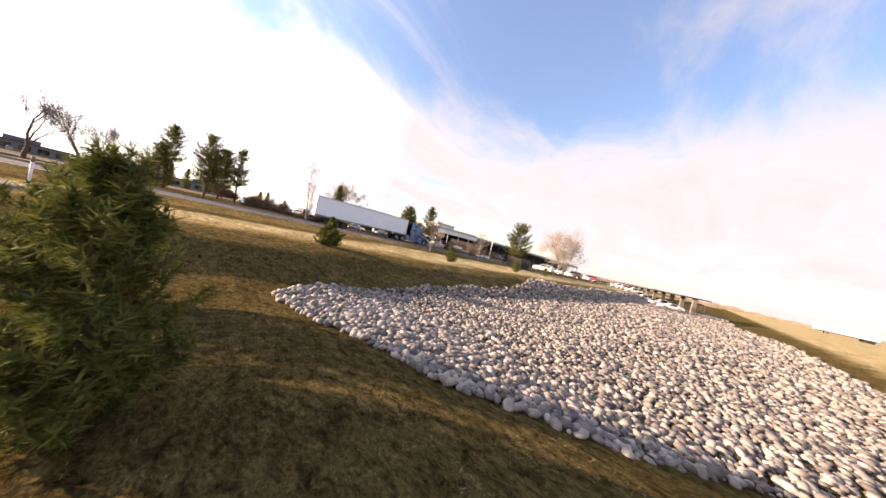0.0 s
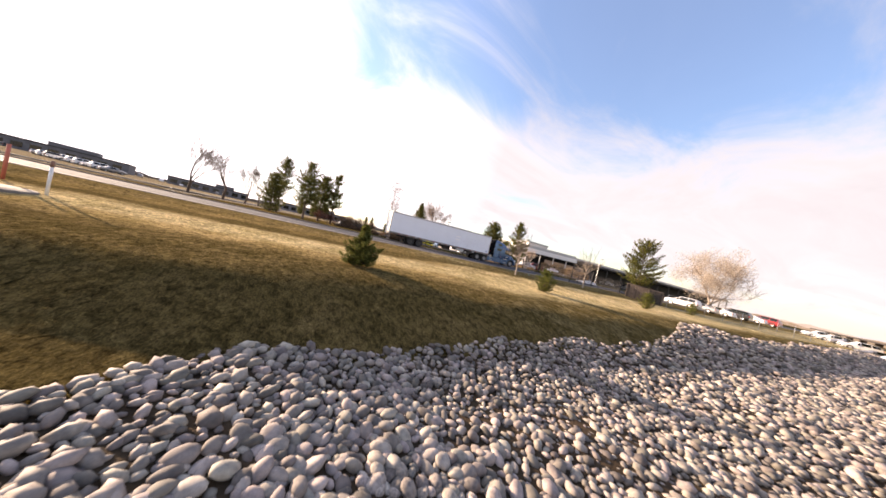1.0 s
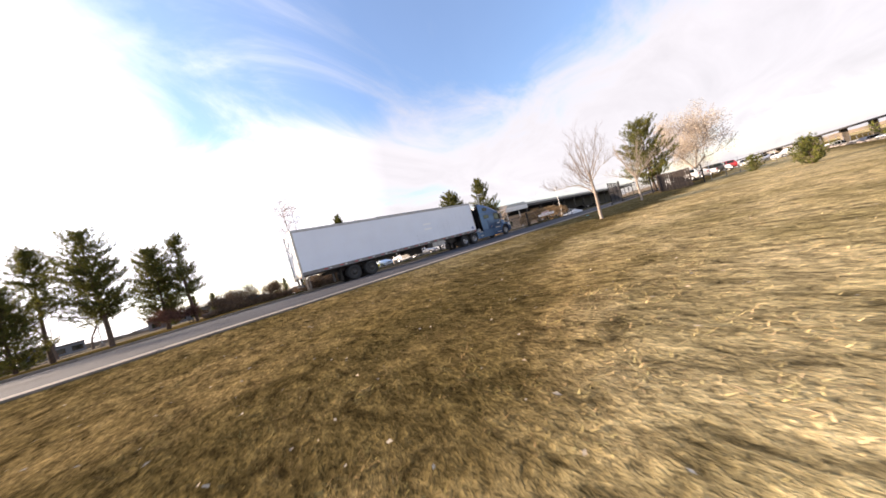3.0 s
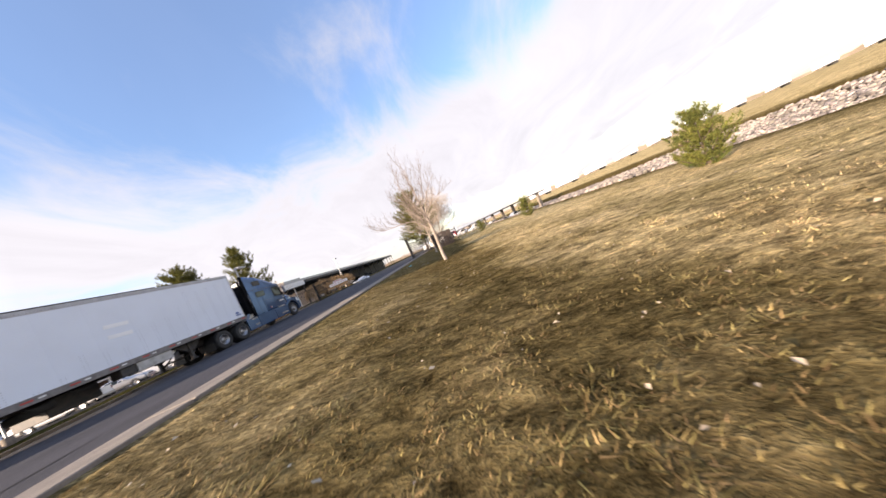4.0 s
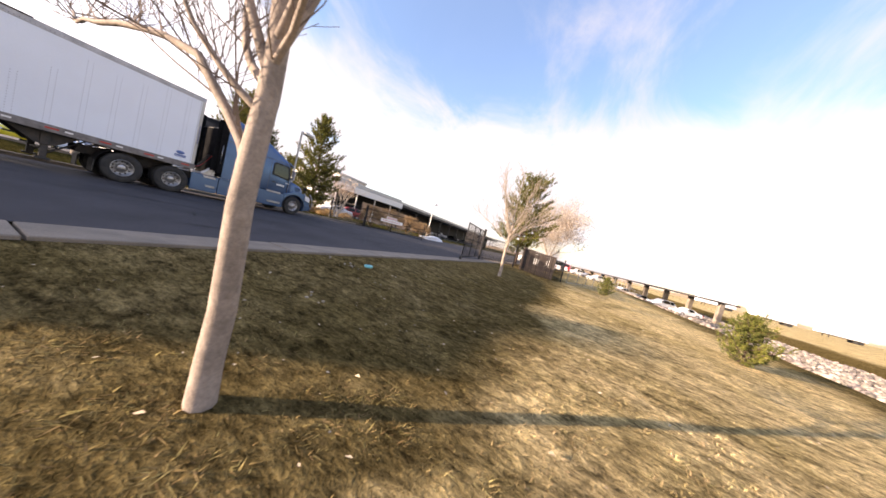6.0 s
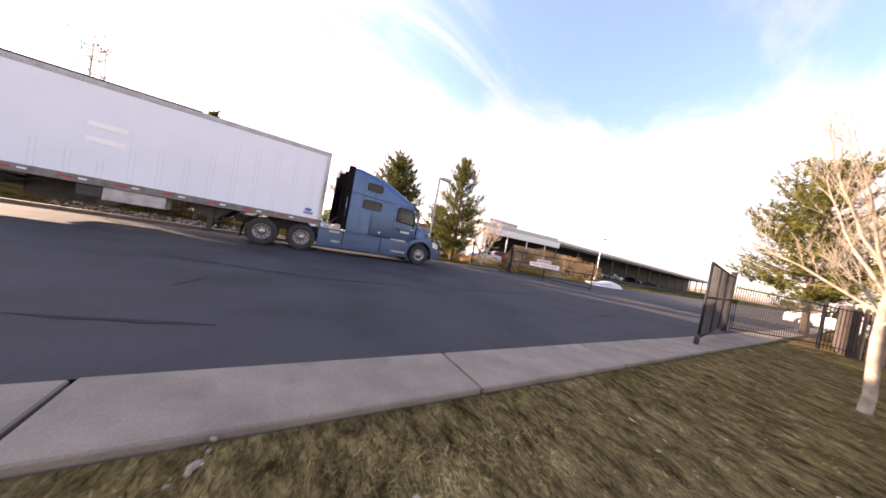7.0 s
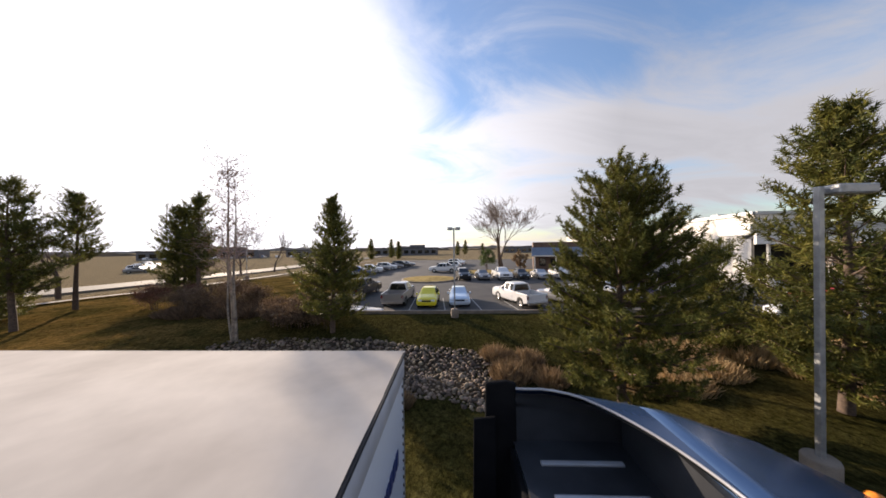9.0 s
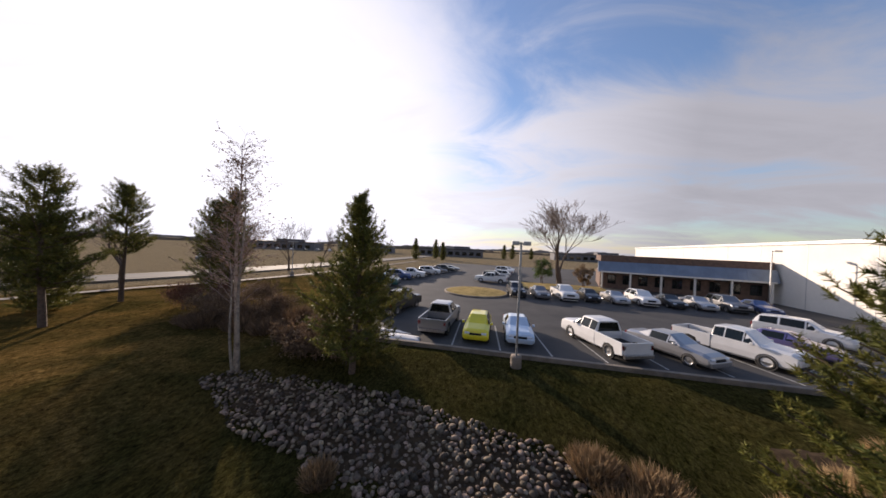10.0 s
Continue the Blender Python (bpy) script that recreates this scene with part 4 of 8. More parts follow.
def ring(x, hw, z0, z1, rt, rb=0.04, slope=0.0):
    """A cross-section at x, of half width hw, with round shoulders."""
    pts = []
    for cy, cz, r, a0 in ((hw - rt, z1 - rt, rt, 0), (-hw + rt, z1 - rt, rt, 90), (-hw + rb, z0 + rb, rb, 180), (hw - rb, z0 + rb, rb, 270)):
        for k in range(6):
            a = radians(a0 + k * 18)
            y, z = cy + r * math.cos(a), cz + r * math.sin(a)
            pts.append((x - slope * (abs(y) / hw) ** 3, MID + y, z))
    return pts


def build_tractor():
    tk = thing("semi_tractor", "blue sleeper-cab tractor unit coupled to the white trailer", "truck")
    # cab and sleeper shell
    bm = bmesh.new()
    stations = [(18.12, 1.2, 3.785, 0.325, 0), (18.3, 1.2, 3.76, 0.34, 0), (19.0, 1.2, 3.54, 0.40, 0),
                (19.6, 1.2, 3.25, 0.42, 0), (20.0, 1.195, 3.03, 0.36, 0.02), (20.28, 1.19, 2.85, 0.26, 0.06), (20.34, 1.185, 2.76, 0.22, 0.1), (20.5, 1.17, 2.32, 0.2, 0.16), (20.68, 1.15, 1.84, 0.12, 0.2)]
    loft(bm, [ring(x, hw, 1.08, z, rt, slope=s) for x, hw, z, rt, s in stations])
    part("cab", bm, BLUE, tk, "blue sleeper cab with a sloped roof fairing")
    # rear of the sleeper: side walls that run up into the hollow roof fairing, cut back in a U
    def shell_line(x, cut, inset):
        z1 = lerp_list(x, [(17.16, 3.90), (17.4, 3.90), (17.7, 3.85), (18.12, 3.785)])
        rt = lerp_list(x, [(17.16, 0.22), (17.7, 0.28), (18.12, 0.325)])
        hw = 1.2
        dense = [(hw, 1.08 + (z1 - rt - 1.08) * k / 12) for k in range(12)]
        dense += [(hw - rt + rt * math.cos(radians(a_)), z1 - rt + rt * math.sin(radians(a_))) for a_ in range(0, 91, 9)]
        dense += [((hw - rt) * (1 - k / 12), z1) for k in range(1, 13)]
        upright, arc = dense[:12], dense[11:]
        kept = [arc[0]]
        for p, q in zip(arc, arc[1:]):
            if q[0] <= cut < p[0]:
                f_ = (p[0] - cut) / (p[0] - q[0])
                kept.append((cut, p[1] + (q[1] - p[1]) * f_))
                break
            kept.append(q)
        long = [0.0]
        for p, q in zip(kept, kept[1:]):
            long.append(long[-1] + math.dist(p, q))
        pts_ = list(upright)
        for k in range(1, 13):
            w = long[-1] * k / 12
            i = max(j for j in range(len(kept) - 1) if long[j] <= w + 1e-9)
            f_ = (w - long[i]) / max(1e-9, long[i + 1] - long[i])
            pts_.append((kept[i][0] + (kept[i + 1][0] - kept[i][0]) * f_, kept[i][1] + (kept[i + 1][1] - kept[i][1]) * f_))
        return [(x, y_ - inset * min(1.0, y_ / 0.9), z_ - inset * (z_ > z1 - rt)) for y_, z_ in pts_]

    xs_ = [17.16 + 0.96 * math.sin(k / 14 * math.pi / 2) for k in range(15)]
    for sgn in (-1, 1):
        lines_ = []
        for x in xs_:
            cut = 1.13 * math.sqrt(max(0.0, 1 - ((x - 17.16) / 0.96) ** 2))
            lines_.append((shell_line(x, cut, 0.0), shell_line(x, cut, 0.035)))
        for layer, mat, name in ((0, BLUE, "sleeper_side"), (1, LINING, "fairing_lining")):
            t = bmesh.new()
            g = [[t.verts.new((x, MID + sgn * y, z)) for x, y, z in ln[layer]] for ln in lines_]
            for p, q in zip(g, g[1:]):
                for k in range(23):
                    t.faces.new((p[k], q[k], q[k + 1], p[k + 1]) if (sgn > 0) == (layer == 0) else (p[k], p[k + 1], q[k + 1], q[k])).smooth = True
            part(name, t, mat, tk, "blue rear side wall of the sleeper" if layer == 0 else "grey inside of the hollow roof fairing")
        bm = bmesh.new()
        pipe(bm, [(ln[0][-1][0], MID + sgn * ln[0][-1][1], ln[0][-1][2] - 0.012) for ln in lines_], 0.011)
        part("fairing_rim", bm, TOP_RAIL, tk, "pale edge of the roof fairing")
    bm = bmesh.new()
    box(bm, 17.14, 18.2, MID - 1.17, MID + 1.17, 3.28, 3.34)
    part("sleeper_roof", bm, LINING, tk, "grey sleeper roof under the fairing")
    bm = bmesh.new()
    box(bm, 18.07, 18.115, MID - 1.12, MID + 1.12, 3.34, 3.72)
    part("recess_wall", bm, LINING, tk)
    for k in range(7):
        bm = bmesh.new()
        y = MID - 0.9 + 0.3 * k
        box(bm, 17.3, 17.95, y - 0.02, y + 0.02, 3.34, 3.365, 0.006)
        part("roof_rib", bm, TOP_RAIL, tk, "pale stiffening rib")
    # seams and belt line
    bm = bmesh.new()
    for x, z0, z1 in ((17.66, 1.1, 3.62), (19.24, 1.12, 2.66), (20.32, 1.1, 1.9)):
        box(bm, x - 0.008, x + 0.008, NEAR - 0.004, NEAR + 0.02, z0, z1)
    slab(bm, [(17.18, 2.80), (19.2, 2.70), (20.28, 2.71), (20.28, 2.735), (19.2, 2.725), (17.18, 2.825)], NEAR - 0.006, NEAR + 0.02)
    slab(bm, [(17.18, 2.755), (19.0, 2.68), (19.0, 2.692), (17.18, 2.767)], NEAR - 0.005, NEAR + 0.02)
    slab(bm, [(17.7, 1.90), (19.1, 1.83), (19.1, 1.842), (17.7, 1.912)], NEAR - 0.004, NEAR + 0.02)
    part("body_seams", bm, FRAME, tk)["kind"] = "stuff"
    # windows
    for name, shape in (("upper_window", rrect(17.80, 18.52, 3.02, 3.38, 0.09, -0.02)), ("side_window", rrect(17.70, 18.56, 2.20, 2.61, 0.10, 0.02))):
        for side in (0, 1):
            y = (NEAR - 0.012, NEAR + 0.02) if not side else (FARS - 0.02, FARS + 0.012)
            bm = bmesh.new()
            slab(bm, shape, *y)
            w = part(name, bm, BLACK, tk, "black-framed sleeper window")
            c = (sum(p[0] for p in shape) / len(shape), sum(p[1] for p in shape) / len(shape))
            inner = [(c[0] + (x - c[0]) * 0.91, c[1] + (z - c[1]) * 0.85) for x, z in shape]
            bm = bmesh.new()
            slab(bm, inner, y[0] - 0.004 if not side else y[0], y[1] if not side else y[1] + 0.004)
            part("pane", bm, GLASS, w)
    for side in (0, 1):
        y = (NEAR - 0.008, NEAR + 0.02) if not side else (FARS - 0.02, FARS + 0.008)
        bm = bmesh.new()
        slab(bm, [(19.34, 1.93), (19.9, 1.88), (20.28, 1.84), (20.36, 1.92), (20.22, 2.52), (20.1, 2.62), (19.45, 2.64), (19.34, 2.55)], *y)
        d = part("door_window", bm, BLACK, tk, "black-framed door window")
        bm = bmesh.new()
        slab(bm, [(19.42, 2.0), (19.9, 1.95), (20.2, 1.92), (20.27, 1.97), (20.15, 2.48), (20.06, 2.55), (19.5, 2.57), (19.42, 2.5)], y[0] - 0.004, y[1] + 0.004)
        part("pane", bm, GLASS, d)
    # windscreen
    bm = bmesh.new()
    ws = []
    for x, hw, z in ((20.375, 0.98, 2.70), (20.52, 1.02, 2.30), (20.685, 1.04, 1.90)):
        ws.append([(x + 0.02 - 0.17 * (abs(k) / 4) ** 3, MID + hw * k / 4, z) for k in range(-4, 5)])
    t = bmesh.new()
    rows = [[t.verts.new(p) for p in r] for r in ws]
    for a, b in zip(rows, rows[1:]):
        for k in range(8):
            t.faces.new((a[k], a[k + 1], b[k + 1], b[k])).smooth = True
    add(bm, t)
    part("windscreen", bm, GLASS, tk, "dark wrapped windscreen")
    bm = bmesh.new()
    slab(bm, [(20.2, 2.88), (20.3, 2.87), (20.56, 2.70), (20.54, 2.67), (20.3, 2.78)], MID - 1.05, MID + 1.05, bevel=0.008)
    part("sun_visor", bm, BLUE, tk, "blue visor over the windscreen")
    # bonnet
    bm = bmesh.new()
    hood = [(20.55, 1.06, 1.86, 0.16, 0), (20.9, 1.02, 1.83, 0.2, 0.02), (21.3, 0.95, 1.74, 0.22, 0.05), (21.55, 0.88, 1.62, 0.2, 0.10), (21.72, 0.80, 1.42, 0.16, 0.16), (21.84, 0.74, 1.22, 0.1, 0.2)]
    loft(bm, [ring(x, hw, 0.9, z, rt, slope=s) for x, hw, z, rt, s in hood])
    part("bonnet", bm, BLUE, tk, "blue sloped bonnet")
    # front wings with wheel arch
    arch = [(20.87 + 0.64 * math.cos(radians(a)), 0.52 + 0.62 * math.sin(radians(a))) for a in range(196, -24, -12)]
    wing = [(20.2, 0.34)] + arch + [(21.6, 0.36), (21.78, 0.42), (21.86, 0.9), (21.78, 1.14), (21.55, 1.30), (21.2, 1.38), (20.8, 1.36), (20.45, 1.22), (20.2, 1.1)]
    for y0, y1 in ((NEAR - 0.02, 0.62), (FARS - 0.52, FARS + 0.02)):
        bm = bmesh.new()
        slab(bm, wing, y0, y1, bevel=0.022)
        part("wing", bm, BLUE, tk, "blue front wing over the steer wheel")
    bm = bmesh.new()
    lip = [(20.87 + 0.66 * math.cos(radians(a)), 0.52 + 0.64 * math.sin(radians(a))) for a in range(190, -18, -8)]
    pipe(bm, [(x, NEAR - 0.02, z) for x, z in lip], 0.022)
    part("arch_lip", bm, BLACK, tk)
    # grille, bumper, headlights
    bm = bmesh.new()
    box(bm, 21.74, 21.90, MID - 0.62, MID + 0.62, 0.78, 1.36, 0.04)
    for k in range(7):
        box(bm, 21.9, 21.925, MID - 0.6, MID + 0.6, 0.80 + k * 0.08, 0.83 + k * 0.08, 0.006)
    part("grille", bm, BLACK, tk, "black slatted grille")
    bm = bmesh.new()
    slab(bm, [(21.72, 0.36), (21.98, 0.40), (22.04, 0.6), (21.98, 0.78), (21.74, 0.80)], NEAR + 0.08, FARS - 0.08, bevel=0.03)
    part("bumper", bm, BLUE, tk)
    for y in (NEAR + 0.1, FARS - 0.45):
        bm = bmesh.new()
        slab(bm, [(21.52, 1.0), (21.84, 0.92), (21.86, 1.1), (21.74, 1.2), (21.5, 1.3)], y - 0.125, y + 0.35, bevel=0.02)
        part("headlight", bm, LAMP, tk, "clear wrapped headlight")
    # tubular bull bar in front
    bm = bmesh.new()
    for y in (NEAR + 0.25, MID - 0.45, MID + 0.45, FARS - 0.25):
        pts_ = [(21.96, 0.5), (22.22, 0.56), (22.26, 0.9), (22.14, 1.25), (21.98, 1.42)]
        for (x0, z0), (x1, z1) in zip(pts_, pts_[1:]):
            rod(bm, (x0, y, z0), (x1, y, z1), 0.028)
    for x, z in ((22.24, 0.62), (22.25, 0.86), (22.16, 1.2)):
        rod(bm, (x, NEAR + 0.22, z), (x, FARS - 0.22, z), 0.024)
    part("grille_guard", bm, ALLOY, tk, "chrome tube grille guard")
    # mirrors
    for y, s in ((NEAR - 0.16, -1), (FARS + 0.16, 1)):
        bm = bmesh.new()
        box(bm, 20.37, 20.47, y - 0.09, y + 0.09, 1.93, 2.46, 0.035)
        m = part("mirror", bm, shade("mirror_shell", (0.26, 0.28, 0.32), 0.35, 0.3, other=(0.2, 0.22, 0.25), scale=4), tk, "pale mirror housing")
        for z in (1.98, 2.42):
            bm = bmesh.new()
            rod(bm, (20.42, y, z), (20.38, y - s * 0.2, z + 0.02), 0.02)
            part("mirror_arm", bm, BLACK, m)
    for y in (NEAR + 0.14, FARS - 0.14):
        bm = bmesh.new()
        rod(bm, (21.3, y, 1.38), (21.5, y - 0.02, 1.62), 0.014)
        box(bm, 21.44, 21.54, y - 0.12, y + 0.12, 1.58, 1.76, 0.03)
        part("hood_mirror", bm, BLACK, tk, "small black wing mirror")
    # skirts between the axles, in panels
    for x0, x1, z1 in ((16.12, 17.10, 1.02), (17.12, 18.78, 1.06), (18.80, 20.22, 1.06)):
        for y0, y1 in ((NEAR, NEAR + 0.07), (FARS - 0.07, FARS)):
            bm = bmesh.new()
            slab(bm, [(x0, 0.36), (x0 + 0.02, 0.30), (x1 - 0.02, 0.30), (x1, 0.36), (x1, z1), (x0, z1)], y0, y1, bevel=0.014)
            part("side_skirt", bm, BLUE, tk)
    bm = bmesh.new()
    slab(bm, [(17.12, 0.98), (18.78, 0.98), (18.78, 1.06), (17.12, 1.06)], NEAR - 0.05, NEAR + 0.05, bevel=0.02)
    slab(bm, [(17.1, 0.66), (20.2, 0.62), (20.2, 0.635), (17.1, 0.675)], NEAR - 0.004, NEAR + 0.02)
    part("skirt_ledge", bm, BLUE, tk)
    # steps
    for x0, x1, z in ((19.22, 19.98, 1.10), (19.32, 20.04, 0.56), (16.50, 16.96, 1.00), (16.62, 16.98, 0.60)):
        bm = bmesh.new()
        slab(bm, [(x0, z), (x1, z), (x1 + 0.03, z - 0.09), (x0 + 0.06, z - 0.09)], NEAR - 0.02, NEAR + 0.1, bevel=0.006)
        for k in range(5):
            x = x0 + 0.05 + k * (x1 - x0 - 0.1) / 4
            box(bm, x - 0.012, x + 0.012, NEAR - 0.026, NEAR - 0.012, z - 0.075, z - 0.01)
        part("step", bm, ALLOY, tk, "bright ribbed step")
    # black extenders behind the sleeper
    for y0, y1 in ((NEAR + 0.0, NEAR + 0.05), (FARS - 0.05, FARS)):
        bm = bmesh.new()
        slab(bm, [(16.96, 1.24), (17.17, 1.24), (17.17, 3.86), (17.08, 3.88), (16.90, 3.86), (16.88, 3.0)], y0, y1, bevel=0.012)
        part("side_extender", bm, MATTE_BLACK, tk, "black side extender")
    for y0, y1 in ((NEAR + 0.12, NEAR + 0.15), (FARS - 0.15, FARS - 0.12)):
        bm = bmesh.new()
        slab(bm, [(16.74, 1.3), (16.97, 1.3), (16.97, 3.62), (16.78, 3.6)], y0, y1, bevel=0.008)
        part("inner_extender", bm, MATTE_BLACK, tk)
    bm = bmesh.new()
    box(bm, 17.10, 17.165, NEAR + 0.05, FARS - 0.05, 1.1, 3.30, 0.02)
    part("sleeper_back", bm, MATTE_BLACK, tk, "black rear wall of the sleeper")
    # grab bar
    bm = bmesh.new()
    rod(bm, (17.02, NEAR - 0.03, 1.7), (17.02, NEAR - 0.03, 2.5), 0.016)
    for z in (1.7, 2.5):
        rod(bm, (17.02, NEAR - 0.03, z), (17.05, NEAR + 0.03, z), 0.016)
    part("grab_bar", bm, ALLOY, tk)
    # door handle, marker lamps, lettering as bars, sticker
    bm = bmesh.new()
    box(bm, 19.42, 19.60, NEAR - 0.03, NEAR + 0.01, 1.55, 1.61, 0.01)
    part("door_handle", bm, BLACK, tk)
    for k in range(5):
        bm = bmesh.new()
        box(bm, 19.68 + k * 0.09, 19.745 + k * 0.09, NEAR - 0.004, NEAR + 0.01, 1.44, 1.53)
        part("letter_bar", bm, PALE, tk, "white door lettering")
    bm = bmesh.new()
    box(bm, 20.16, 20.34, NEAR - 0.02, NEAR + 0.04, 1.66, 1.69)
    part("trim_bar", bm, PALE, tk, "bright trim on the door")
    bm = bmesh.new()
    box(bm, 18.55, 18.62, NEAR - 0.003, NEAR + 0.01, 1.22, 1.3)
    part("sticker", bm, RED, tk)
    bm = bmesh.new()
    box(bm, 18.62, 18.69, NEAR - 0.003, NEAR + 0.01, 1.22, 1.3)
    part("sticker_white", bm, PALE, tk)
    for k in range(5):
        bm = bmesh.new()
        y = MID + (k - 2) * 0.42
        lathe(bm, [(0.0, 0.05), (0.04, 0.04), (0.06, 0.0)], 10, Matrix.Translation((19.75, y, 3.16 + 0.0)))
        part("marker_lamp", bm, AMBER, tk)
    # chassis
    bm = bmesh.new()
    for y in (0.85, 1.75):
        box(bm, 13.3, 21.7, y - 0.04, y + 0.04, 0.72, 1.0, 0.01)
    for x in (14.22, 15.54):
        rod(bm, (x, 0.2, 0.52), (x, 2.4, 0.52), 0.09, sides=10)
        rod(bm, (x - 0.2, MID, 0.52), (x + 0.2, MID, 0.52), 0.24, 0.2, sides=12)
    rod(bm, (20.87, 0.3, 0.48), (20.87, 2.3, 0.48), 0.06)
    box(bm, 14.3, 15.8, 0.95, 1.65, 0.98, 1.16, 0.03)
    box(bm, 17.3, 20.2, 0.5, 2.1, 0.5, 1.05, 0.03)
    part("chassis", bm, FRAME, tk, "dark chassis rails and axles")
    # catwalk
    bm = bmesh.new()
    box(bm, 16.2, 17.08, 0.5, 2.1, 1.04, 1.09, 0.008)
    deck = part("catwalk", bm, ALLOY, tk, "bright ribbed deck plate")
    for k in range(9):
        bm = bmesh.new()
        box(bm, 16.24 + k * 0.095, 16.29 + k * 0.095, 0.52, 2.08, 1.09, 1.105)
        part("deck_rib", bm, ALLOY, deck)
    bm = bmesh.new()
    slab(bm, [(16.5, 1.05), (16.95, 1.05), (16.98, 1.38), (16.86, 1.38)], NEAR + 0.14, NEAR + 0.42)
    part("access_step", bm, ALLOY, tk, "bright alloy step up to the deck")
    # fuel tank ends
    for y in (NEAR + 0.4, FARS - 0.4):
        bm = bmesh.new()
        rod(bm, (17.2, y, 0.66), (18.7, y, 0.66), 0.3, sides=20)
        part("fuel_tank", bm, ALLOY, tk, "alloy fuel tank behind the skirt")
    # drive axle mud guards
    for y in (0.38, 2.22):
        for x0 in (14.22,):
            bm = bmesh.new()
            pts_ = [(x0 + 0.63 * math.cos(radians(a)), 0.52 + 0.63 * math.sin(radians(a))) for a in range(80, 190, 15)]
            slab(bm, pts_ + [(x - 0.006, z - 0.025) for x, z in pts_[::-1]], y - 0.3, y + 0.3)
            part("mudguard", bm, BLACK, tk, "black mudguard")
        bm = bmesh.new()
        box(bm, 13.56, 13.58, y - 0.3, y + 0.3, 0.2, 0.62)
        part("mud_flap", bm, RUBBER, tk)
    # air and power lines to the trailer
    for k, y in enumerate((1.05, 1.25, 1.45)):
        bm = bmesh.new()
        pipe(bm, [(17.1 - 0.95 * a, y + 0.05 * math.sin(a * 6 + k), 2.0 - 0.35 * a - 0.5 * math.sin(a * math.pi)) for a in [q / 12 for q in range(13)]], 0.014)
        part("air_line", bm, (RED, FRAME, FRAME)[k], tk)
    wheel(tk, 20.87, NEAR + 0.02, 0.52, -1)
    wheel(tk, 20.87, FARS - 0.02, 0.52, 1)
    for x in (14.22, 15.54):
        wheel(tk, x, 0.06, 0.52, -1, True, deep=True)
        wheel(tk, x, WID - 0.06, 0.52, 1, True, deep=True)
    return tk


build_tractor()


# ---- trees and shrubs ----
def tube(verts, faces, pts, radii, sides):
    """Adds a tapering tube through pts to plain lists."""
    base = len(verts)
    u = None
    for k, (p, r) in enumerate(zip(pts, radii)):
        d = (pts[min(k + 1, len(pts) - 1)] - pts[max(k - 1, 0)]).normalized()
        if u is None:
            u = Vector((1, 0, 0)) if abs(d.x) < 0.8 else Vector((0, 1, 0))
        u = (u - d * u.dot(d)).normalized()
        w = d.cross(u)
        for s in range(sides):
            a = s * math.tau / sides
            verts.append(tuple(p + (u * math.cos(a) + w * math.sin(a)) * r))
    for k in range(len(pts) - 1):
        for s in range(sides):
            a, b = base + k * sides + s, base + k * sides + (s + 1) % sides
            faces.append((a, b, b + sides, a + sides))


def shoot(verts, faces, at, way, length, needle, rnd, count, wide):
    """A foxtail of needles round one shoot."""
    q = way.to_track_quat("Z", "Y").to_matrix()
    for _ in range(count):
        a, tilt = rnd.uniform(0, math.tau), rnd.uniform(0.4, 1.5)
        d = q @ Vector((math.cos(a) * math.sin(tilt), math.sin(a) * math.sin(tilt), math.cos(tilt)))
        side = d.cross(Vector((rnd.uniform(-1, 1), rnd.uniform(-1, 1), rnd.uniform(-1, 1)))).normalized() * needle * wide
        root = at + way * (rnd.random() - 0.5) * length
        b = len(verts)
        verts.extend((tuple(root - side), tuple(root + side), tuple(root + d * needle * rnd.uniform(0.75, 1.2))))
        faces.append((b, b + 1, b + 2))


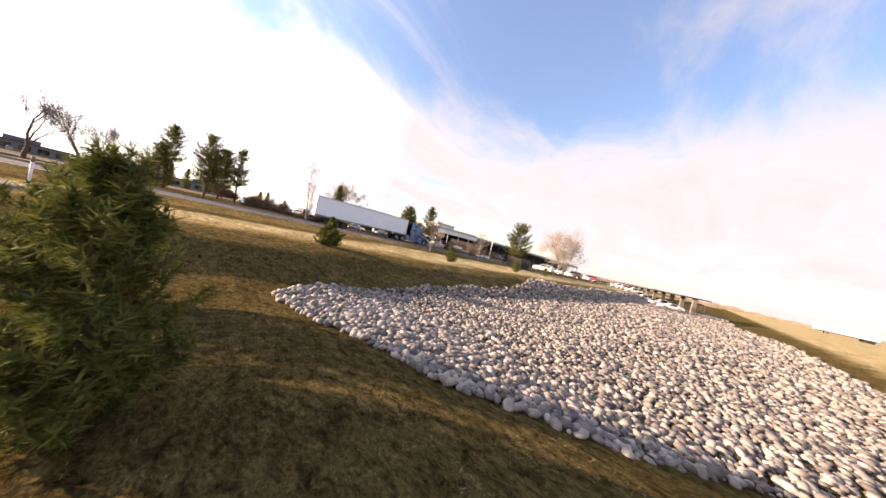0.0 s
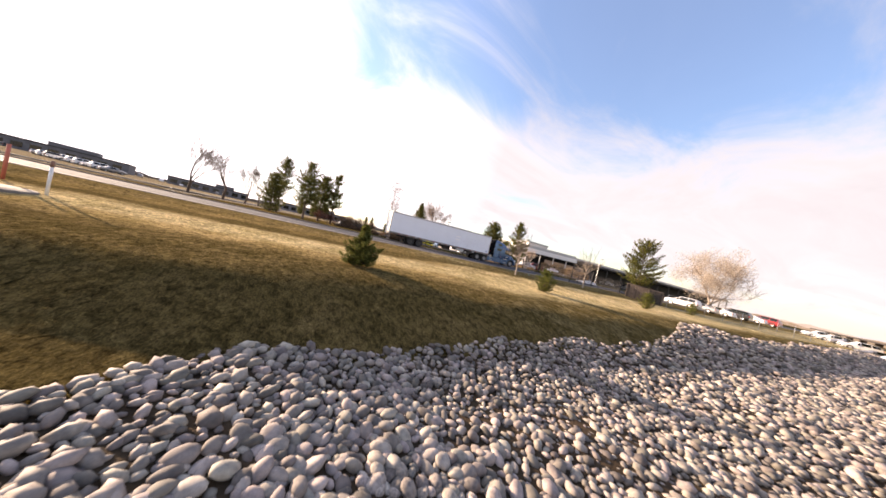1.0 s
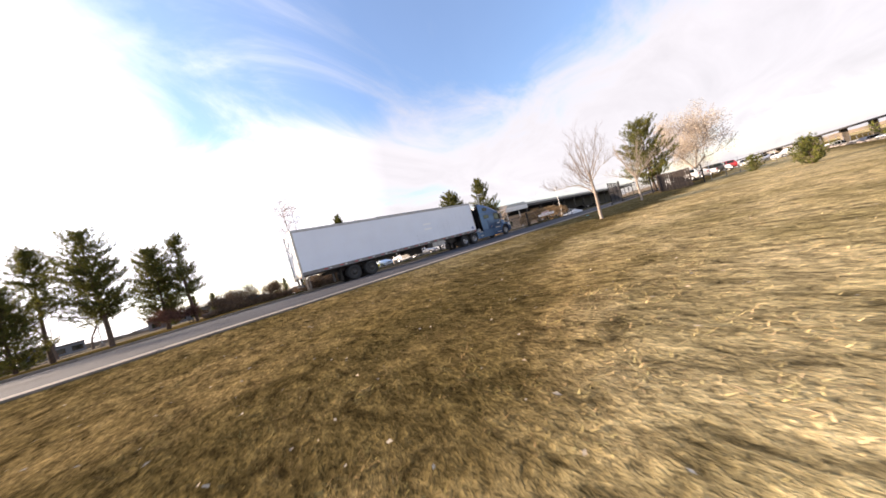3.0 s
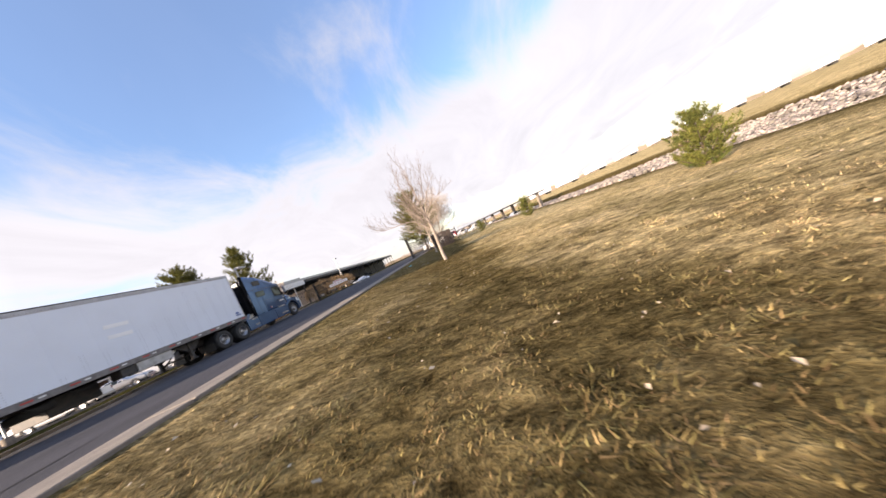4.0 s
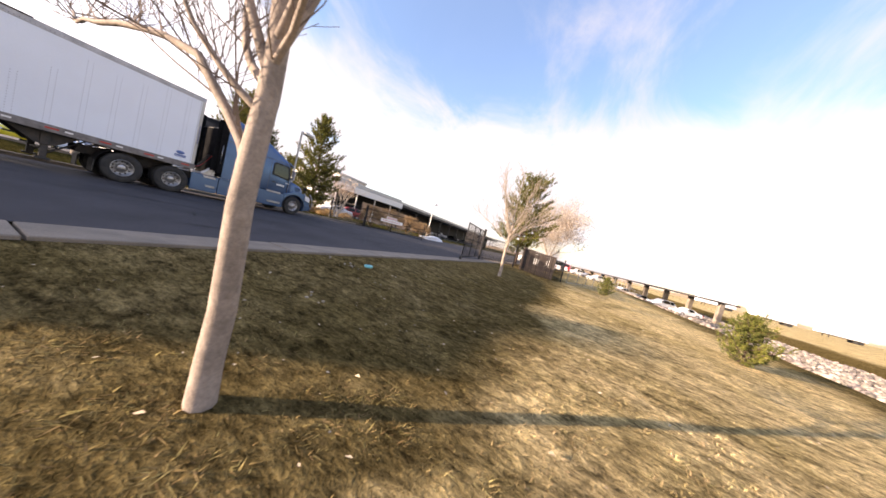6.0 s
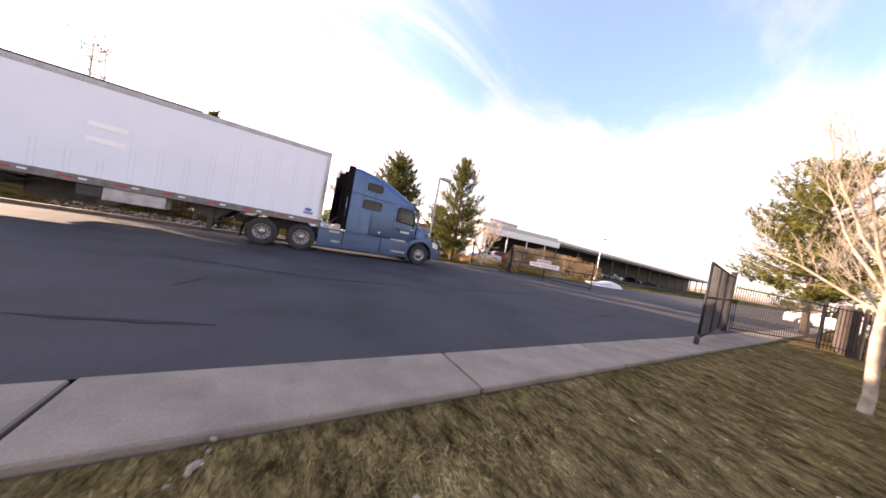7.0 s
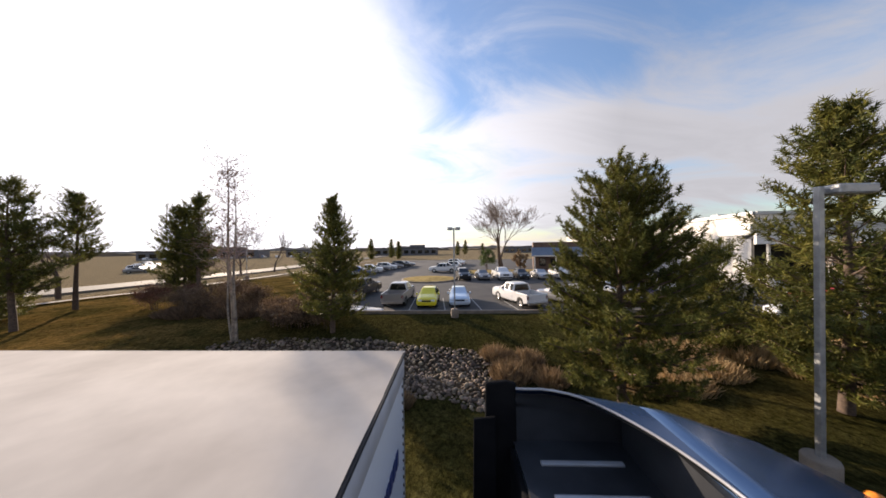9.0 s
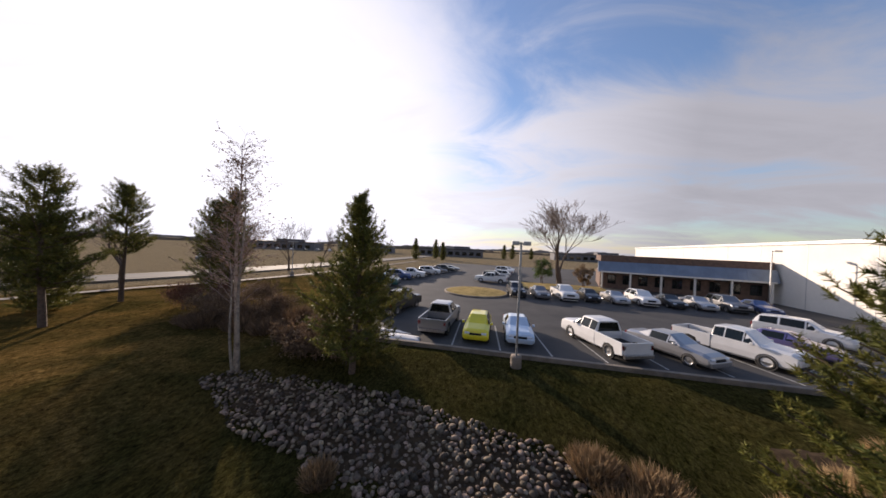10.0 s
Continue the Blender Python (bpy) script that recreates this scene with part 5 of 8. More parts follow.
def conifer(name, label, at, height, spread, seed, young=False, bare_low=0.12, shape=1.0, lean=(0, 0), group="pines", open_crown=0.0,
            gap=0.32, tail=0.42, needle=0.2, count=22, wide=0.1, whorl_step=0.36, fans=4, lift=0.0, reach_span=(0.6, 1.1)):
    """A pine: tapered trunk, whorls of limbs, and foxtails of needles massed towards the limb ends."""
    rnd = random.Random(seed)
    z0 = land(at[0], at[1])
    tree = thing(name, label, "tree", (at[0], at[1], z0 - 0.03), rnd.uniform(0, 6.28), group)
    v, f, nv, nf = [], [], [], []
    trunk_r = 0.017 * height + 0.02
    axis = []
    for k in range(9):
        a = k / 8
        axis.append(Vector((lean[0] * a * height + 0.03 * height * 0.3 * math.sin(a * 5 + seed), lean[1] * a * height + 0.01 * height * math.cos(a * 4 + seed), a * height)))
    tube(v, f, axis, [trunk_r * (1 - 0.93 * k / 8) for k in range(9)], 8)

    def trunk_at(a):
        i = min(7, int(a * 8))
        return axis[i].lerp(axis[i + 1], a * 8 - i)

    z = bare_low
    whorl = whorl_step / height
    while z < 0.985:
        rel = (z - bare_low) / (1 - bare_low)
        reach = spread * ((1 - rel) ** (0.75 * shape)) * (0.6 + 0.4 * min(1, rel * 5)) + 0.06 * height ** 0.5
        limbs = rnd.randint(5, 8)
        start = rnd.uniform(0, 6.28)
        for c in range(limbs):
            if rnd.random() < open_crown:
                continue
            a = start + c * math.tau / limbs + rnd.uniform(-0.35, 0.35)
            length = reach * rnd.uniform(*reach_span)
            root = trunk_at(min(0.99, z + rnd.uniform(-0.3, 0.3) * whorl))
            rise = 0.5 * rel + lift + rnd.uniform(-0.12, 0.28)
            pts = [root + Vector((math.cos(a) * length * s, math.sin(a) * length * s, length * (rise * s + 0.3 * s * s - 0.12 * s))) for s in (0, 0.35, 0.7, 1.0)]
            tube(v, f, pts, [max(0.006, 0.018 * length + 0.006) * (1 - 0.7 * s) for s in (0, 0.35, 0.7, 1.0)], 4)
            along = (pts[3] - pts[0]).normalized()
            cross = Vector((-math.sin(a), math.cos(a), 0))
            steps = max(2, round(length * 0.75 / gap))
            for s in range(steps + 1):
                w = 0.28 + 0.72 * s / steps
                p = pts[0].lerp(pts[1], w / 0.35) if w < 0.35 else pts[1].lerp(pts[2], (w - 0.35) / 0.35) if w < 0.7 else pts[2].lerp(pts[3], (w - 0.7) / 0.3)
                for k in range(fans if s < steps else 2):
                    sway = rnd.uniform(-1, 1) * min(0.3 * length, 1.3 * tail) * (1.15 - 0.6 * w)
                    out_ = cross * sway + Vector((0, 0, rnd.uniform(-0.5, 0.6) * tail))
                    way = (along * 0.7 + cross * math.copysign(0.45, sway) + Vector((0, 0, rnd.uniform(0.15, 0.95)))).normalized()
                    shoot(nv, nf, p + out_, way, tail * rnd.uniform(0.8, 1.2), needle, rnd, count, wide)
        z += whorl * rnd.uniform(0.8, 1.2)
    for k in range(4):
        shoot(nv, nf, axis[-1] - Vector((0, 0, 0.3 * tail * k)), Vector((rnd.gauss(0, 0.2), rnd.gauss(0, 0.2), 1)).normalized(), tail, needle, rnd, count, wide)
    from_arrays("trunk", v, f, BARK, tree, smooth=True)
    from_arrays("crown", nv, nf, NEEDLE_YOUNG if young else NEEDLE, tree)
    return tree


def bare_tree(name, label, at, height, seed, spread=0.55, trunk=None, depth=5, bark=None, twig=None, leaves=0, leaf_mat=None, stems=1, fork=0.3, group="bare trees", min_r=0.006, upright=0.25, kids=(2, 4), leaf_size=0.045, crown=None, bole=0.7, leaf_drift=0.12):
    """A leafless tree: forking limbs down to twigs, with a few dry leaves where asked."""
    rnd = random.Random(seed)
    z0 = land(at[0], at[1])
    tree = thing(name, label, "tree", (at[0], at[1], z0 - 0.03), 0.0, group)
    v, f, tv, tf, lv, lf = [], [], [], [], [], []
    r0 = trunk or height * 0.016

    def grow(p, d, length, r, level):
        pts, radii = [p], [r]
        steps = 4 if level < 3 else 3
        for k in range(steps):
            d = (d + Vector((rnd.gauss(0, 0.11), rnd.gauss(0, 0.11), rnd.gauss(0, 0.06) + 0.05 * upright))).normalized()
            p = p + d * length / steps
            pts.append(p)
            radii.append(max(min_r * 0.6, r * (1 - 0.42 * (k + 1) / steps)))
        if level < 2:
            tube(v, f, pts, radii, 8 if r0 > 0.05 else 5)
        elif level < 3:
            tube(v, f, pts, radii, 5)
        else:
            tube(tv, tf, pts, radii, 3)
        if leaves and level >= depth - 1:
            for _ in range(leaves):
                c = pts[rnd.randint(1, len(pts) - 1)] + Vector((rnd.gauss(0, 1), rnd.gauss(0, 1), rnd.gauss(0, 1))) * leaf_drift
                a = Vector((rnd.gauss(0, 1), rnd.gauss(0, 1), rnd.gauss(0, 1))).normalized() * leaf_size
                b = a.cross(Vector((rnd.gauss(0, 1), rnd.gauss(0, 1), rnd.gauss(0, 1)))).normalized() * leaf_size * 0.75
                n = len(lv)
                lv.extend((tuple(c - a), tuple(c + b), tuple(c + a * 0.8 - b)))
                lf.append((n, n + 1, n + 2))
        if level >= depth:
            return
        n = rnd.randint(*kids)
        for k in range(n):
            w = 1.0 if k == 0 else rnd.uniform(0.35 if level else 0.55, 0.95)
            i = min(len(pts) - 2, int(w * (len(pts) - 1)))
            q = pts[i].lerp(pts[i + 1], w * (len(pts) - 1) - i)
            side = Vector((rnd.gauss(0, 1), rnd.gauss(0, 1), rnd.gauss(0, 0.5) + upright)).normalized()
            way = (d * (1.0 if k else 1.5) + side * spread * (1.5 if level else 1.9)).normalized()
            grow(q, way, length * (rnd.uniform(0.62, 0.82) if level else rnd.uniform(0.8, 1.0) / bole), radii[-1] * (0.85 if k == 0 else rnd.uniform(0.5, 0.75)), level + 1)

    for s in range(stems):
        a = s * math.tau / stems
        d = Vector((math.cos(a), math.sin(a), 0)) * (0.12 if stems > 1 else 0.02) + Vector((0, 0, 1))
        grow(Vector((math.cos(a) * 0.15 * (stems > 1), math.sin(a) * 0.15 * (stems > 1), 0)), d.normalized(), height * fork * bole, r0, 0)
    # bring the grown tree to its true height and width
    high = max(p[2] for p in tv + v)
    wide = sorted(math.hypot(p[0], p[1]) for p in tv + v)[int(0.97 * len(tv + v))]
    kz = height / high
    kx = kz if crown is None else crown / 2 / wide
    for pts in (v, tv, lv):
        for k, p in enumerate(pts):
            low = min(1.0, p[2] / (0.15 * high))
            q = kz + (kx - kz) * low
            pts[k] = (p[0] * q, p[1] * q, p[2] * kz)
    from_arrays("trunk", v, f, bark or BARK, tree, smooth=True)
    from_arrays("branchwork", tv, tf, twig or TWIG, tree)["kind"] = "stuff"
    if lv:
        from_arrays("foliage", lv, lf, leaf_mat or DRY_LEAF, tree)["kind"] = "stuff"
    return tree


def dry_clump(name, label, at, radius, height, seed, blades=900, mat=None, group="dry shrubs", curl=0.5):
    """A clump of dry stalks."""
    rnd = random.Random(seed)
    ob_v, ob_f = [], []
    for _ in range(blades):
        a, q = rnd.uniform(0, math.tau), math.sqrt(rnd.random()) * radius
        p = Vector((q * math.cos(a), q * math.sin(a), 0))
        d = Vector((math.cos(a) * q / radius * curl + rnd.gauss(0, 0.25), math.sin(a) * q / radius * curl + rnd.gauss(0, 0.25), 1)).normalized()
        h = height * rnd.uniform(0.5, 1.0) * (1 - 0.45 * (q / radius) ** 2)
        s = d.cross(Vector((rnd.gauss(0, 1), rnd.gauss(0, 1), 0.1))).normalized() * 0.012
        tip = p + d * h + Vector((rnd.gauss(0, 0.1), rnd.gauss(0, 0.1), 0)) * h
        n = len(ob_v)
        ob_v.extend((tuple(p - s), tuple(p + s), tuple(p + d * h * 0.6 + s), tuple(tip), tuple(p + d * h * 0.6 - s)))
        ob_f.append((n, n + 1, n + 2, n + 3, n + 4))
    ob = from_arrays(name, ob_v, ob_f, mat or TAWNY)
    ob.location = (at[0], at[1], land(at[0], at[1]) - 0.02)
    return tagged(ob, label, "shrub", group)


# young pines on the lawn
YP = "young yellow-green pine on the dry lawn"
SMALL = dict(young=True, bare_low=0.06, shape=1.2, group="young pines", gap=0.15, tail=0.2, needle=0.1, count=34, wide=0.085, whorl_step=0.2, lift=0.22, fans=3, reach_span=(0.7, 1.05))
conifer("young_pine", "bushy young pine with a leader beside the stone basin", (-13.6, -37.7), 2.2, 0.8, 3, **dict(SMALL, gap=0.17, tail=0.24, needle=0.12, whorl_step=0.25, count=44, shape=1.0, fans=4, lift=0.12))
# Out-of-view pine, added for the shadow it throws down the slope.
conifer("young_pine", "broad young pine at the edge of the slope", (-15.9, -34.2), 2.6, 1.3, 6, **dict(SMALL, gap=0.17, tail=0.24, needle=0.12, whorl_step=0.24, count=36, shape=0.9, fans=4, lift=0.08))
conifer("young_pine", "bushy young pine on the slope above the basin", (-14.4, -32.9), 2.45, 1.3, 4, **dict(SMALL, gap=0.17, tail=0.24, needle=0.12, whorl_step=0.22, count=40, shape=0.9, fans=4, lift=0.08))
conifer("young_pine", YP, (-6.4, -23.4), 1.75, 1.25, 5, **dict(SMALL, lift=-0.04, shape=2.1, fans=4, wide=0.11, needle=0.115, bare_low=0.09))
conifer("young_pine", YP, (7.65, -21.1), 1.55, 0.95, 8, **SMALL)
conifer("young_pine", YP, (22.3, -20.4), 1.5, 0.95, 12, **dict(SMALL, count=16, wide=0.12))
conifer("young_pine", YP, (36.8, -18.2), 1.45, 0.95, 15, **dict(SMALL, count=12, wide=0.14))
# large pines
conifer("pine_tree", "tall open pine beside the lamp post", (28.1, 8.3), 9.0, 2.9, 21, shape=0.95, bare_low=0.1, open_crown=0.2)
conifer("pine_tree", "dense broad pine beside the swale", (22.2, 9.1), 8.3, 2.9, 22, shape=0.62, bare_low=0.15, count=40, wide=0.09, gap=0.25, needle=0.14, tail=0.3, lift=-0.08, fans=5, reach_span=(0.8, 1.0))
conifer("pine_tree", "dense conical pine at the edge of the car park", (8.8, 17.1), 8.7, 3.3, 23, shape=1.5, bare_low=0.15)
conifer("pine_tree", "dark pine with a bare lower trunk", (-12.2, 16.3), 9.8, 3.0, 24, shape=0.8, bare_low=0.24, open_crown=0.22)
conifer("pine_tree", "tall dark pine with a bare lower trunk", (-17.0, 22.6), 10.2, 2.2, 25, shape=0.75, bare_low=0.4, open_crown=0.4)
conifer("pine_tree", "tall open pine beside the brownish pine", (-7.6, 24.6), 10.6, 2.0, 26, shape=0.8, bare_low=0.3, open_crown=0.4)
conifer("pine_tree", "low dense dark pine in the group", (-17.5, 18.5), 6.6, 2.4, 28, shape=0.7, bare_low=0.05)
conifer("pine_tree", "broad pine beside the slatted enclosure", (38.7, -10.1), 8.9, 3.3, 27, shape=0.55, bare_low=0.16, open_crown=0.28)
conifer("pine_tree", "low dark pine behind the dry grasses", (28.8, 13.0), 5.0, 2.3, 29, shape=0.6, bare_low=0.05, open_crown=0.1)
# bare young trees along the road
def verge_tree(label, at, limbs, seed, fork=2.05, flip=1, twig=None, bark=None, fine=1.0):
    """A young leafless tree: a straight trunk, main limbs as (height, heading, rises, length), and finer and finer side twigs."""
    rnd = random.Random(seed)
    tree = thing("young_tree", label, "tree", (at[0], at[1], land(*at) - 0.03), 0.0, "verge trees")
    v, f, tv, tf = [], [], [], []
    axis = [Vector((0.02 * math.sin(k * 1.3 + seed), 0.02 * math.cos(k * 0.9 + seed), k / 8 * (fork + 0.5))) for k in range(9)]
    axis[0] = Vector((0, 0, 0))
    tube(v, f, [Vector((0, 0, -0.02))] + axis, [0.092, 0.084] + [0.078 - 0.003 * k for k in range(1, 9)], 10)

    def twigs(pts, r, level):
        for k in range(len(pts) - 1):
            p, q = pts[k], pts[k + 1]
            along = (q - p).normalized()
            for _ in range(2 if level == 0 else 1):
                if k == 0 and level == 0 and rnd.random() < 0.7:
                    continue
                root = p.lerp(q, rnd.random())
                side = along.cross(Vector((rnd.gauss(0, 1), rnd.gauss(0, 1), rnd.gauss(0, 1)))).normalized()
                way = (along + side * rnd.uniform(0.45, 0.95) + Vector((0, 0, 0.35))).normalized()
                length = (0.95 if level == 0 else 0.45 if level == 1 else 0.25) * rnd.uniform(0.5, 1.15) * (1.15 - 0.5 * k / len(pts))
                line = [root]
                for s_ in range(3):
                    way = (way + Vector((rnd.gauss(0, 0.12), rnd.gauss(0, 0.12), 0.10))).normalized()
                    line.append(line[-1] + way * length / 3)
                tube(tv, tf, line, [max(0.0032, r * 0.5 * (1 - 0.28 * m_)) * fine for m_ in range(4)], 4)
                if level < 2:
                    twigs(line, r * 0.45, level + 1)

    for high, heading, rises, length in limbs:
        p = Vector((0, 0, high))
        pts = [p]
        a = radians(heading)
        for rise in rises:
            e_ = radians(rise)
            a += rnd.uniform(-0.12, 0.12)
            for _ in range(2):
                p = p + Vector((math.cos(a) * math.cos(e_), flip * math.sin(a) * math.cos(e_), math.sin(e_))) * length / len(rises) / 2 + Vector((rnd.gauss(0, 0.02), rnd.gauss(0, 0.02), rnd.gauss(0, 0.02)))
                pts.append(p)
        n = len(pts)
        r0 = 0.014 + 0.0085 * length
        tube(v, f, pts, [max(0.006, r0 * (1 - 0.82 * k / (n - 1))) for k in range(n)], 6)
        twigs(pts, r0 * 0.6, 0)
    from_arrays("trunk", v, f, bark or BARK_PALE, tree, smooth=True)
    tagged(from_arrays("branchwork", tv, tf, twig or TWIG_PALE, tree), kind="stuff")
    return tree


verge_tree("bare young tree with a pale trunk on the verge", (11.4, -13.1), [
    (1.45, 96, (50, 44, 8, 2, 10, 28), 2.5), (1.95, 84, (40, 62, 66, 50), 1.7), (2.0, 105, (62, 72, 76), 2.1), (2.1, 10, (72, 80, 84), 2.3), (2.2, -82, (66, 60, 44), 1.7),
    (2.05, -104, (44, 38, 20), 1.3), (2.35, 178, (70, 78, 76), 1.9), (2.25, 45, (55, 66, 70), 1.7), (2.4, -40, (64, 74, 80), 1.9), (1.8, 120, (35, 50, 55), 1.1)], 37, twig=TWIG, fine=0.65, bark=shade("grey_bark", (0.30, 0.245, 0.205), 0.9, other=(0.19, 0.155, 0.13), scale=6, fine=0.2, fine_scale=40, bump=0.3, bump_scale=50))
verge_tree("bare young tree with a cream trunk by the gate", (23.6, -12.05), [
    (1.5, 200, (35, 28, 20), 2.2), (1.7, 100, (40, 30, 30), 2.3), (1.9, -80, (45, 40, 36), 2.3), (2.0, 60, (60, 66, 70), 2.6), (2.1, 160, (55, 60, 60), 2.5), (2.2, -30, (66, 74, 80), 2.8),
    (2.0, -140, (50, 52, 50), 2.4), (2.3, 20, (74, 80, 84), 2.9), (1.6, 20, (40, 34, 30), 2.0), (2.2, 120, (68, 70, 74), 2.6), (1.8, -50, (48, 44, 40), 2.2)], 34, bark=BARK_PALE, twig=shade("tan_twig", (0.33, 0.275, 0.215), 0.9, other=(0.22, 0.18, 0.14), scale=3), fine=0.85)
for k, (x, y) in enumerate(((-28.9, 19.4), (-26.8, 27.7), (-26.9, 42.7), (-26.0, 52.0), (-24.6, 60.0))):
    bare_tree("bare_tree", "bare upright tree across the road", (x, y), (10.8, 10.0, 10.6, 10.8, 10.2)[k], 41 + k, trunk=0.17, fork=0.22, depth=5, min_r=0.016, spread=0.38, kids=(3, 4), upright=0.5, crown=7.6, bole=0.8)


def leafy_crown(tree, centre, radii, leaves, size, seed, mat, lumps=26):
    """Dry leaves held in many overlapping clumps that fill a round crown unevenly."""
    rnd = random.Random(seed)
    lv, lf = [], []
    seats = []
    for _ in range(lumps):
        d = Vector((rnd.gauss(0, 1), rnd.gauss(0, 1), rnd.gauss(0, 1))).normalized()
        q = rnd.uniform(0.35, 0.92)
        seats.append((Vector((d.x * radii[0] * q, d.y * radii[1] * q, d.z * radii[2] * q)), rnd.uniform(0.18, 0.34) * radii[0]))
    for _ in range(leaves):
        c, r = rnd.choice(seats)
        d = Vector((rnd.gauss(0, 1), rnd.gauss(0, 1), rnd.gauss(0, 1))).normalized() * r * rnd.random() ** 0.45
        p = Vector(centre) + c + d
        a = Vector((rnd.gauss(0, 1), rnd.gauss(0, 1), rnd.gauss(0, 1))).normalized() * size * rnd.uniform(0.7, 1.3)
        b = a.cross(Vector((rnd.gauss(0, 1), rnd.gauss(0, 1), rnd.gauss(0, 1)))).normalized() * size * 0.7
        n = len(lv)
        lv.extend((tuple(p - a), tuple(p + b), tuple(p + a), tuple(p - b)))
        lf.append((n, n + 1, n + 2, n + 3))
    tagged(from_arrays("foliage", lv, lf, mat, tree), kind="stuff")


dry = bare_tree("dry_leaf_tree", "round tree full of pinkish dry leaves beside the pine", (58.0, -11.6), 13.0, 46, trunk=0.26, bark=BARK_PALE, twig=TWIG_PALE, fork=0.2, depth=5, spread=0.6, kids=(3, 4), upright=0.3, min_r=0.02, crown=11.0, bole=0.45)
leafy_crown(dry, (0, 0, 7.4), (6.0, 6.0, 5.6), 28000, 0.07, 461, DRY_LEAF, 70)


def birch(at, height, seed):
    """Slender pale stems side by side, with short twigs and hanging dry leaves."""
    rnd = random.Random(seed)
    tree = thing("birch", "slender pale birch stems with a few dry leaves", "tree", (at[0], at[1], land(at[0], at[1]) - 0.05), 0.0, "birch")
    lv, lf, tv, tf = [], [], [], []
    for s, (ang, lean, top) in enumerate(((2.6, 0.055, 1.0), (5.9, 0.02, 0.9), (4.2, 0.05, 0.62))):
        h = height * top
        pts = [Vector((math.cos(ang) * (0.12 + lean * h * a) + 0.05 * math.sin(a * 9 + s), math.sin(ang) * (0.12 + lean * h * a) + 0.05 * math.cos(a * 7 + s), h * a)) for a in [k / 12 for k in range(13)]]
        v, f = [], []
        tube(v, f, pts, [(0.125, 0.1, 0.07)[s] * (1 - 0.9 * k / 12) for k in range(13)], 8)
        from_arrays("stem", v, f, BARK_PALE, tree, smooth=True)
        for k in range((105, 75, 40)[s]):
            a = 0.42 + 0.57 * rnd.random() ** 0.8
            i = min(11, int(a * 12))
            p = pts[i].lerp(pts[i + 1], a * 12 - i)
            t_ = rnd.uniform(0, math.tau)
            d = Vector((math.cos(t_), math.sin(t_), rnd.uniform(0.4, 1.1))).normalized()
            length = rnd.uniform(0.7, 2.3) * (1.25 - 0.7 * a)
            q = [p, p + d * length * 0.5, p + d * length + Vector((0, 0, -0.05))]
            tube(tv, tf, q, [0.011, 0.007, 0.004], 3)
            for _ in range(4):
                w = rnd.uniform(0.3, 1.0)
                r0 = p + d * length * w
                e = (d + Vector((rnd.gauss(0, 0.6), rnd.gauss(0, 0.6), rnd.gauss(-0.1, 0.5)))).normalized() * length * 0.45
                tube(tv, tf, [r0, r0 + e], [0.005, 0.003], 3)
                for _ in range(2):
                    c = r0 + e * rnd.uniform(0.2, 1.0) + Vector((rnd.gauss(0, 0.05), rnd.gauss(0, 0.05), rnd.gauss(-0.04, 0.05)))
                    u = Vector((rnd.gauss(0, 1), rnd.gauss(0, 1), rnd.gauss(0, 1))).normalized() * 0.055
                    w2 = u.cross(Vector((rnd.gauss(0, 1), rnd.gauss(0, 1), rnd.gauss(0, 1)))).normalized() * 0.035
                    n = len(lv)
                    lv.extend((tuple(c - u), tuple(c + w2), tuple(c + u), tuple(c - w2)))
                    lf.append((n, n + 1, n + 2, n + 3))
    tagged(from_arrays("branchwork", tv, tf, shade("birch_twig", (0.42, 0.30, 0.28), 0.9, other=(0.3, 0.215, 0.2), scale=3), tree), kind="stuff")
    tagged(from_arrays("foliage", lv, lf, SHRUB, tree), kind="stuff")


birch((3.1, 15.9), 11.4, 47)
bare_tree("bare_tree", "large bare tree at the edge of the car park", (27.0, 58.0), 17.0, 48, trunk=0.28, fork=0.17, depth=6, spread=0.44, kids=(3, 4), upright=0.45, min_r=0.018, crown=19.0, twig=TWIG_PALE)
GREEN_LEAF = shade("green_leaf", (0.10, 0.15, 0.03), 0.6, other=(0.05, 0.085, 0.02), scale=2, random_value=0.35, island=True, through_light=0.3)
for k, (x, y, h, mat, label) in enumerate(((24.0, 58.4, 5.2, GREEN_LEAF, "round green shrub beside the bare tree"), (31.0, 57.5, 4.2, HEDGE, "rusty brown shrub beside the bare tree"))):
    bush = bare_tree("tall_shrub", label, (x, y), h, 250 + k, trunk=0.06, stems=3, depth=4, fork=0.25, min_r=0.02, crown=h * 0.9, group="shrubs by the car park")
    leafy_crown(bush, (0, 0, h * 0.55), (h * 0.42, h * 0.42, h * 0.45), 2600, 0.11, 260 + k, mat, 22)
bare_tree("bare_tree", "white-barked bare tree beside the picket gate", (33.2, 10.2), 5.4, 49, trunk=0.13, bark=BARK_WHITE, twig=TWIG_CREAM, fork=0.26, depth=5, kids=(3, 3), stems=2, crown=5.4, min_r=0.012)
conifer("pine_tree", "broad oval brownish pine behind the birch", (-10.0, 25.4), 9.2, 2.7, 51, shape=0.6, bare_low=0.12)
for k, (x, y, h) in enumerate(((-22, 125, 9), (-17, 145, 9.5), (-10, 130, 8), (20, 190, 9), (26, 200, 10), (40, 210, 8))):
    conifer("far_pine", "small dark pine beyond the car park", (x, y), h, h * 0.28, 60 + k, bare_low=0.06, group="far pines", gap=0.7, tail=0.8, needle=0.4, count=16, wide=0.12, whorl_step=0.9)
